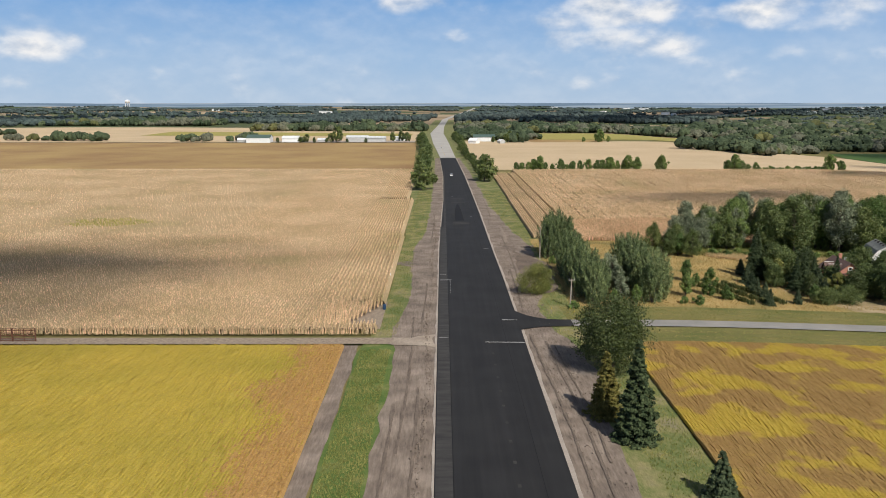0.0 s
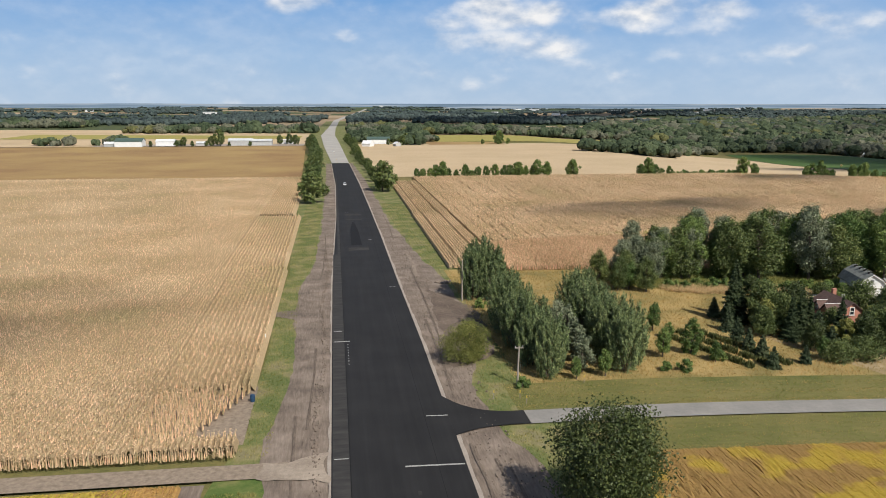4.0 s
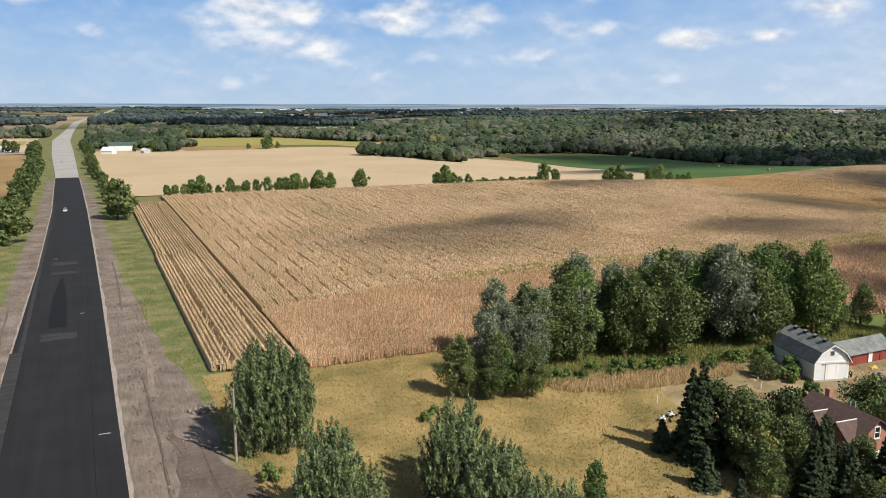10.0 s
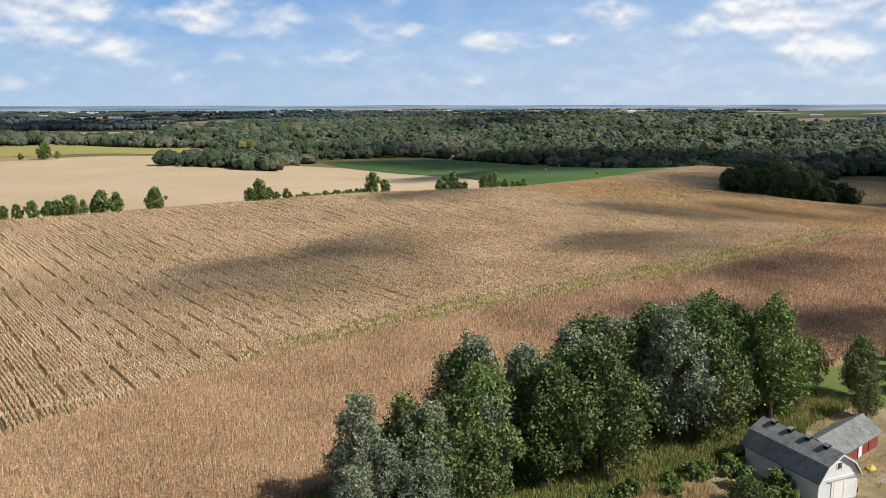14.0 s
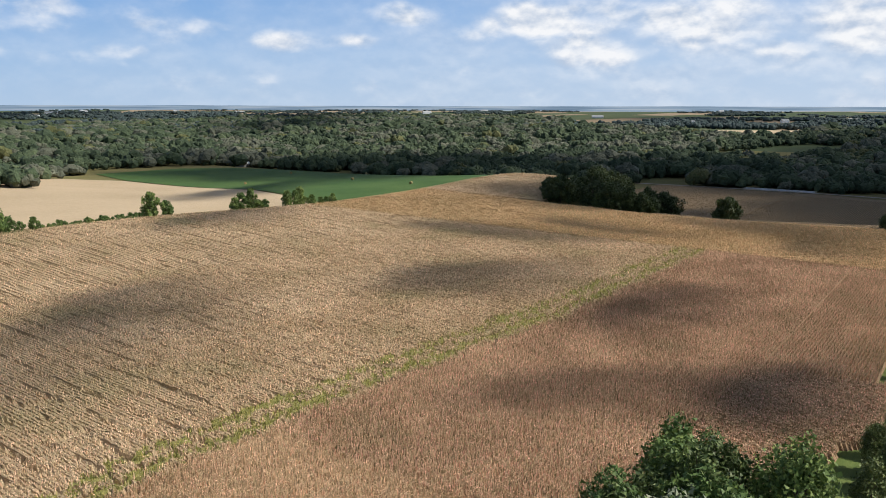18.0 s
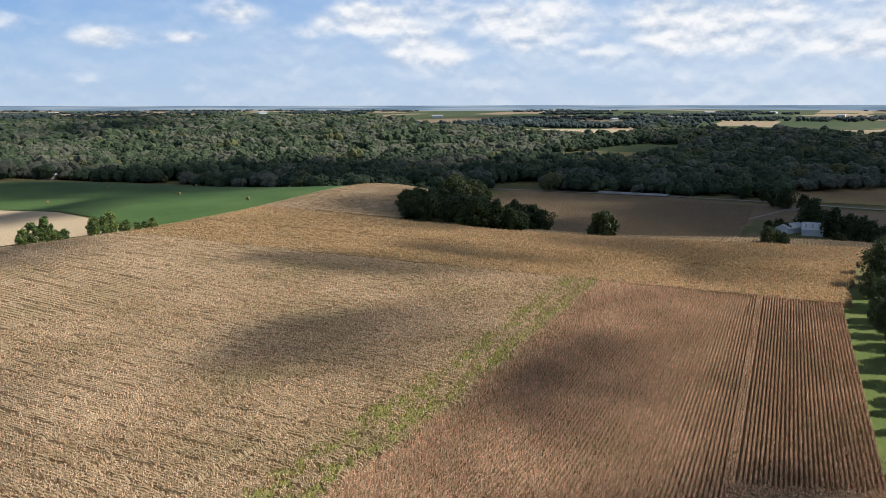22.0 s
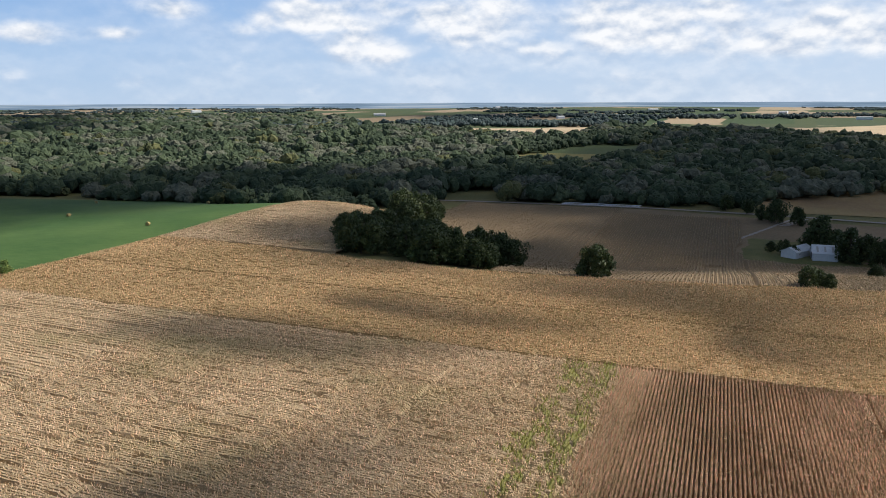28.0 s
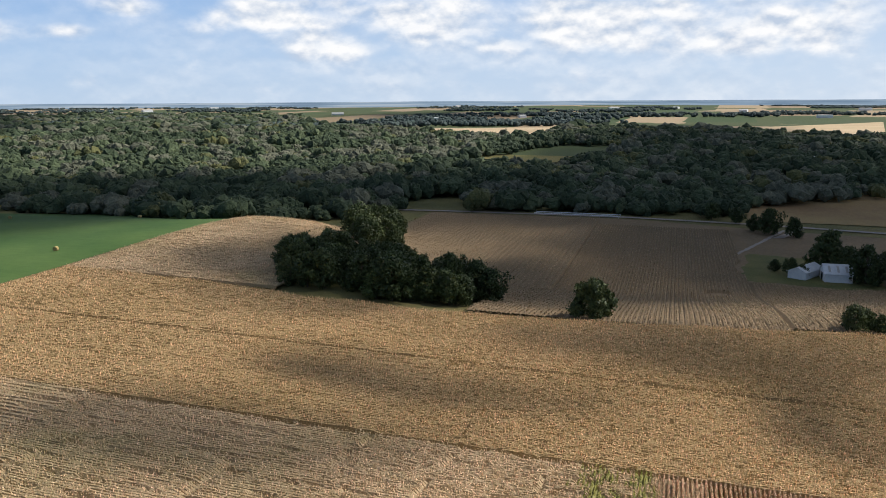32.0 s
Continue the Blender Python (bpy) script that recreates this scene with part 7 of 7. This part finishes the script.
SH = thing("machine_shed", "pale blue-white metal machine shed with an open door", "shed", 468.5, 219.5, 4)
part("wall", prism([(-4.6, -0.5), (4.6, -0.5), (4.6, 3.0), (0, 5.3), (-4.6, 3.0)], -4.2, 4.2), M["metal_white"], SH)
part("roof", roof_shell([(-5.0, 2.85), (0, 5.5), (5.0, 2.85)], 0.14, -4.5, 4.5), M["metal_roof"], SH, "pale ribbed metal roof")
# the unlit inside is painted as a near-black panel on the solid wall
op = part("door_opening", boxy(-1.6, 1.6, 4.204, 4.25, 0, 2.6), M["dark_void"], SH, "near-black panel drawn as the open doorway")
part("door_frame", join([boxy(-1.75, -1.6, 4.204, 4.3, 0, 2.75), boxy(1.6, 1.75, 4.204, 4.3, 0, 2.75), boxy(-1.6, 1.6, 4.204, 4.3, 2.604, 2.75)]), M["white_door"], op)
for yy in (-2.6, 0.0, 2.6):
    part("skylight", prism([(-4.0, 3.42), (-1.2, 4.91), (-1.2, 4.96), (-4.0, 3.47)], yy - 0.35, yy + 0.35), M["concrete"], SH, "translucent roof panel")
shed_of("shed", 471.5, 228.6, 62, 6.0, 13, 2.6, 4.0, "metal_roof", "long low pale metal shed in the valley farm", doors=1)
shed_of("farmhouse", 487, 207.0, 20, 6.5, 8, 3.2, 5.4, "metal_roof", "small white farmhouse among dark trees", "house", 1, 2, "white_wall")

# sheds along the old highway
for n, x, y, turn, w, l, e, r, roof, label in (
        ("pole_barn", -170, 748, 90, 14, 22, 4.4, 6.8, "green_roof", "long white pole barn with a dark green roof"),
        ("workshop", -141.5, 752, 90, 12, 15, 4.2, 5.6, "metal_white", "plain white workshop in a gravel yard"),
        ("warehouse", -80, 756, 90, 14, 20, 4.4, 5.8, "metal_roof", "pale warehouse with a metal roof"),
        ("warehouse", -62, 755, 90, 13, 17, 4.0, 5.2, "metal_roof", "pale warehouse with dark doors"),
        ("trailer", -42, 778, 90, 4, 11, 3.6, 3.9, "metal_white", "long white box trailer near the highway"),
        ("garage", -186, 747, 90, 6, 8, 2.6, 3.8, "metal_white", "small white garage by the barn"),
        ("garage", -112, 752, 90, 6, 9, 2.4, 3.5, "metal_roof", "low pale garage in the yard"),
        ("pole_barn", 39, 768, 90, 12, 20, 4.2, 6.2, "green_roof", "green-roofed white barn near the highway"),
        ("cottage", 25, 880, 40, 8, 10, 3.6, 6.2, "metal_white", "white cottage among roadside trees"),
        ("cottage", 28, 724, 60, 7, 8, 2.6, 4.8, "metal_white", "white cottage with a steep roof"),
        ("garage", 52.5, 724, 20, 5, 6, 2.2, 3.6, "metal_white", "small white garage by the field"),
        ("farm_shed", 488, 742, 70, 8, 14, 3.0, 4.6, "metal_white", "white farm shed before the valley woods"),
        ("farm_shed", 500, 752, 20, 6, 9, 2.6, 4.0, "metal_roof", "pale farm shed before the valley woods"),
        ("farm_shed", 905, 190, 60, 9, 24, 3.5, 5.5, "metal_white", "white shed roof among dark woods"),
        ("farm_shed", 1010, 640, 30, 8, 12, 3.2, 5.0, "metal_white", "white shed at the edge of a clearing"),
        ("farm_shed", 640, 150, 80, 8, 12, 3.2, 4.8, "metal_roof", "grey-white shed by the valley road")):
    shed_of(n, x, y, turn, w, l, e, r, roof, label, "building", 3, wall="metal_grey" if n in ("warehouse", "garage", "farm_shed") else "metal_white")
fr2 = random.Random(21)
for i in range(34):
    a = radians((-25, -19, -12, 5, 7, 9, 11, 13, 15, 18, 21, 24, 27, 33, 38, 44, 48, 55, 62, 68, 71, 75, 79, 82, 86, 90, 93, 96, 2, 10, 12, 14, 26, 50)[i] + fr2.uniform(-0.8, 0.8))
    d = fr2.uniform(1900, 3250)
    shed_of("distant_building", 100 + d * math.sin(a), 200 + d * math.cos(a), fr2.uniform(60, 120) - math.degrees(a), fr2.uniform(10, 18), fr2.uniform(14, 38), fr2.uniform(4, 6), fr2.uniform(6.2, 8), "metal_grey", "pale distant building near the horizon", "building", 2, group="distant buildings")

# water tower
tower = thing("water_tower", "white water tower on the horizon", "water tower", -1250, 3220, 0)
tower.matrix_basis = tower.matrix_basis @ Matrix.Scale(0.8, 4)
part("tank", tube([(0, 0, 22), (0, 0, 25), (0, 0, 30), (0, 0, 35), (0, 0, 38)], [3, 11, 13, 11, 2], 18), M["metal_white"], tower)
for k in range(6):
    a = k * math.pi / 3
    part("leg", tube([(11 * math.cos(a), 11 * math.sin(a), -2), (10 * math.cos(a), 10 * math.sin(a), 27)], [0.8, 0.8], 6), M["metal_white"], tower)
part("riser", tube([(0, 0, -2), (0, 0, 22.5)], [1.6, 1.6], 10), M["metal_white"], tower)


# valley bridge rails
for side, x in (("", 588.3), ("", 593.4)):
    rail = thing("bridge_rail", "white guard rail of the valley bridge", "rail", x, 328, 0, group="bridge rails")
    part("beam", boxy(-0.08, 0.08, -22, 22, 0.72, 1.1), M["metal_white"], rail)
    for k in range(10):
        part("post", boxy(-0.18, -0.085, -21.6 + 4.8 * k - 0.1, -21.5 + 4.8 * k, -0.3, 1.0), M["concrete"], rail)

# hay bales
for x, y, turn in ((372, 452, 20), (398, 520, 80), (452, 560, 50), (478, 510, 10), (420, 600, 35), (350, 560, 60)):
    bale = thing("hay_bale", "round hay bale lying on the green field", "hay bale", x, y, turn, 0.0, "hay bales")
    v, f = tube([(0, 0, -0.75), (0, 0, -0.68), (0, 0, 0.68), (0, 0, 0.75)], [0.62, 0.74, 0.74, 0.62], 16)
    part("roll", (np.stack([v[:, 2], v[:, 0], v[:, 1] + 0.72], 1), f), M["hay"], bale)
    for e in (-0.755, 0.755):
        v2, f2 = tube([(0, 0, 0), (0, 0, 0.01)], [0.6, 0.01], 16)
        part("end_face", (np.stack([v2[:, 2] * (1 if e > 0 else -1) + e, v2[:, 0], v2[:, 1] + 0.72], 1), f2), M["hay"], bale)

# barnyard odds and ends
for x, y, l, turn in ((110.2, 179.8, 3.2, -8), (110.6, 179.4, 3.0, -4), (109.9, 179.1, 2.6, -14)):
    plank = thing("plank", "pale weathered plank lying in the yard", "plank", x, y, turn, 0.02, "plank pile")
    part("board", boxy(-l / 2, l / 2, -0.1, 0.1, 0.02, 0.09), M["pole_wood"], plank)
    part("end_band", boxy(l / 2 - 0.3, l / 2 - 0.2, -0.11, 0.11, 0.01, 0.1), M["concrete"], plank)
tarp = thing("tarpaulin", "yellow tarpaulin heap by the red shed", "tarpaulin", 111.8, 181.4, 10, 0.02)
tb = bmesh.new()
bmesh.ops.create_icosphere(tb, subdivisions=3, radius=0.6)
for v in tb.verts:
    v.co = Vector((v.co.x * 1.2, v.co.y * 0.8, max(-0.05, v.co.z * 0.7 + 0.12 * noise.noise(v.co * 3.0))))
part("sheet", tb, M["plastic_yellow"], tarp)
part("weight", boxy(-0.9, -0.7, -0.3, -0.1, 0.0, 0.16), M["concrete"], tarp)
heap = thing("rubble_heap", "heap of broken white boards in dry grass", "rubble", 93.4, 185.0, 35, 0.0)
for k in range(7):
    part("board", (lambda q: (q[0] @ np.array(Euler((0.25 * math.sin(k * 2.0), 0.2 * math.cos(k * 3.0), k * 0.8)).to_matrix()).T + [0.25 * math.sin(k * 1.3), 0.2 * math.cos(k * 2.2), 0.12 + 0.05 * k], q[1]))(boxy(-0.7, 0.7, -0.11, 0.11, -0.02, 0.02)), M["white_wall"], heap)
for x, y in ((103.2, 179.7), (104.2, 179.6), (105.4, 179.9), (106.2, 180.6)):
    wheel = thing("old_tyre", "old dark tyre propped near the barn door", "tyre", x, y, x * 50 % 180, -0.02, "old tyres")
    wheel.matrix_basis = wheel.matrix_basis @ Matrix.Scale(1 / UNIT, 4)
    n1, n2 = 18, 8
    vv = [(math.cos(a) * (0.3 + 0.1 * math.cos(b)), 0.1 * math.sin(b), 0.38 + math.sin(a) * (0.3 + 0.1 * math.cos(b))) for a in np.arange(n1) * 2 * math.pi / n1 for b in np.arange(n2) * 2 * math.pi / n2]
    ff = [(i * n2 + j, ((i + 1) % n1) * n2 + j, ((i + 1) % n1) * n2 + (j + 1) % n2, i * n2 + (j + 1) % n2) for i in range(n1) for j in range(n2)]
    part("casing", (np.array(vv), np.array(ff)), M["rubber"], wheel)
    part("rim", (lambda q: (np.stack([q[0][:, 0], q[0][:, 2], q[0][:, 1] + 0.38], 1), q[1]))(tube([(0, 0, -0.03), (0, 0, 0.03)], [0.2, 0.2], 12)), M["rust"], wheel)

# small machines parked by the garden trees
def mower(x, y, turn, paint, label):
    ob = thing("garden_tractor", label, "tractor", x, y, turn, 0.0, "garden machines")
    ob.matrix_basis = ob.matrix_basis @ Matrix.Scale(1 / UNIT, 4)
    part("hood", prism([(-0.95, 0.42), (-0.1, 0.42), (-0.1, 0.92), (-0.85, 0.82)], -0.3, 0.3, "x"), M[paint], ob)
    part("fender", boxy(-0.5, 0.5, -0.05, 0.75, 0.45, 0.58), M[paint], ob)
    part("seat", join([boxy(-0.24, 0.24, 0.1, 0.55, 0.585, 0.68), boxy(-0.24, 0.24, 0.5, 0.6, 0.685, 1.05)]), M["rubber"], ob, "black padded seat")
    part("steering_column", tube([(0, -0.12, 0.85), (0, 0.0, 1.1)], [0.03, 0.03], 6), M["rubber"], ob)
    for a, b, r in ((-0.42, 0.5, 0.3), (0.42, 0.5, 0.3), (-0.36, -0.72, 0.2), (0.36, -0.72, 0.2)):
        v, f = tube([(0, 0, -0.1), (0, 0, -0.101), (0, 0, 0.101), (0, 0, 0.1)], [0.02, r, r, 0.02], 12)
        part("wheel", (np.stack([v[:, 2] + a, v[:, 0] + b, v[:, 1] + r], 1), f), M["rubber"], ob, "black tyre")
    return ob


mower(70.6, 176.6, 60, "metal_white", "small white garden tractor beside the spruces")
mower(72.4, 177.6, 100, "car_paint", "pale garden tractor parked in dry grass")
for x, y in ((73.6, 181.8), (90.2, 181.2)):
    mp = thing("marker_post", "short white post in the dry grass", "post", x, y)
    part("shaft", tube([(0, 0, -0.2), (0, 0, 1.0)], [0.06, 0.06], 8), M["white_door"], mp)
    part("cap", tube([(0, 0, 1.002), (0, 0, 1.07)], [0.07, 0.02], 8), M["white_door"], mp)

# white frame on the lawn
swing = thing("swing_frame", "white garden swing frame on the lawn", "swing", 194.3, 200.4, 20)
for s in (-1, 1):
    for d in (-0.6, 0.6):
        part("leg", tube([(s * 1.0, d, -0.1), (s * 0.9, 0, 1.5)], [0.05, 0.05], 6), M["white_door"], swing)
part("top_bar", boxy(-1.0, 1.0, -0.05, 0.05, 1.5, 1.6), M["white_door"], swing)
part("seat", boxy(-0.6, 0.6, -0.22, 0.22, 0.42, 0.48), M["white_door"], swing)


# ---- road markings, seams and soil clods ----
def mark(name, x0, x1, y0, y1, mat, label, lift=0.012):
    xm = (x0 + x1) / 2
    xs, ys = np.linspace(x0, x1, 4), np.linspace(y0, y1, max(2, int((y1 - y0) / 4) + 2))
    X, Y = np.meshgrid(xs, ys, indexing="ij")
    l, r = road_left(Y), road_right(Y)
    z = lie(X, Y) + 0.22 + 0.08 * (1 - np.abs((X - (l + r) / 2) / ((r - l) / 2))) + lift
    return tagged(new(name, mesh_of(name, np.stack([X, Y, z], -1).reshape(-1, 3), grid_faces(len(xs), len(ys)), mat)), label, "road marking", kind="structure")


mark("shoulder_band", -0.75, 0.95, -300, 232, M["asphalt_worn"], "slightly paler shoulder strip of the pavement", 0.006)
mark("shoulder_band", 0.35, 0.98, 232.2, 430, M["asphalt_worn"], "slightly paler shoulder strip of the pavement", 0.006)
for x in (1.02, 9.7):
    mark("pavement_seam", x - 0.03, x + 0.03, -300, 525, M["asphalt_dark"], "dark seam between paving passes", 0.012)
for x0, x1, y0, y1 in ((-0.6, 1.75, 160.2, 160.6), (-0.6, 0.7, 165.8, 166.1), (6.4, 12.4, 116.8, 117.1), (9.9, 12.4, 129.6, 129.85), (-0.6, 0.9, 119.5, 119.7), (10.2, 11.4, 196, 196.25), (3.0, 3.8, 307, 307.5), (8.5, 9.2, 252, 252.4)):
    mark("paint_mark", x0, x1, y0, y1, M["paint"], "white layout mark sprayed on the asphalt", 0.018)
for k in range(8):
    mark("paint_dash", 1.4, 1.53, 158.5 - 1.3 * k, 159.0 - 1.3 * k - 0.1 * (k % 3), M["paint"], "short white spray dash", 0.018)
for k in range(11):
    mark("paint_dash", 7.1, 7.45, 60 + 5.1 * k, 60.7 + 5.1 * k, M["asphalt_worn"], "faint grey smear on the asphalt", 0.018)
for y0, y1 in ((236.5, 240.5), (299, 303), (288, 291)):
    mark("worn_band", 3.0, 8.0, y0, y1, M["asphalt_worn"], "paler worn band across the lane", 0.009)
arrow = [(3.8, 244), (6.5, 244), (6.2, 268), (5.4, 284), (4.9, 284), (4.0, 268)]
av = [(x, y, float(lie(x, y)) + 0.315) for x, y in arrow]
tagged(new("sealed_patch", mesh_of("sealed_patch", av, [(0, 1, 2, 5), (5, 2, 3, 4)], M["asphalt_dark"])), "darker sealed asphalt patch in the lane", "road marking", kind="structure")
for k in range(14):
    mark("centre_line", 1.6 - 0.022 * 12 * k - 0.1, 1.6 - 0.022 * 12 * k + 0.12, 534 + 12 * k, 539 + 12 * k, M["yellow_paint"], "yellow centre dash on the old highway", 0.02)


def clods(name, spots, size, mat, label, seed=1):
    """Loose lumps of soil or stone."""
    rng = np.random.default_rng(seed)
    base, f = lobed(seed, 1, 1)
    base = base - base.mean(0)
    out = []
    for x, y in spots:
        s = size * (0.35 + 1.1 * rng.random() ** 2)
        out.append((base * s * [1, 1.3, 0.7] + rng.normal(0, 0.08 * s, base.shape) + [x, y, float(lie(x, y)) + 0.1 + 0.1 * s], f))
    v, f = join(out)
    return tagged(new(name, mesh_of(name, v, f, mat)), label, "soil", kind="stuff")


rng0 = np.random.default_rng(77)
ys = rng0.uniform(66, 240, 900)
clods("soil_clods_west", np.stack([-2.3 + 0.25 * rng0.normal(0, 1, 900) - 0.4 * np.sin(ys / 9), ys], 1), 0.26, M["soil"], "windrow of dark soil clods beside the gravel edge", 5)
ys = rng0.uniform(66, 260, 1500)
clods("soil_clods_east", np.stack([rng0.uniform(13.6, 18.6, 1500), ys], 1), 0.2, M["soil"], "scattered clods on the graded soil", 6)
clods("spoil_heap", np.stack([21.3 + 0.7 * rng0.normal(0, 1, 160), 199.6 + 0.6 * rng0.normal(0, 1, 160)], 1), 0.5, M["soil"], "small heap of dark spoil", 8)

# ---- from units of the plan to metres ----
for ob in list(scene.objects):
    if ob.parent is None and ob.type in ("MESH", "EMPTY"):
        ob.matrix_basis = Matrix.Scale(UNIT, 4) @ ob.matrix_basis
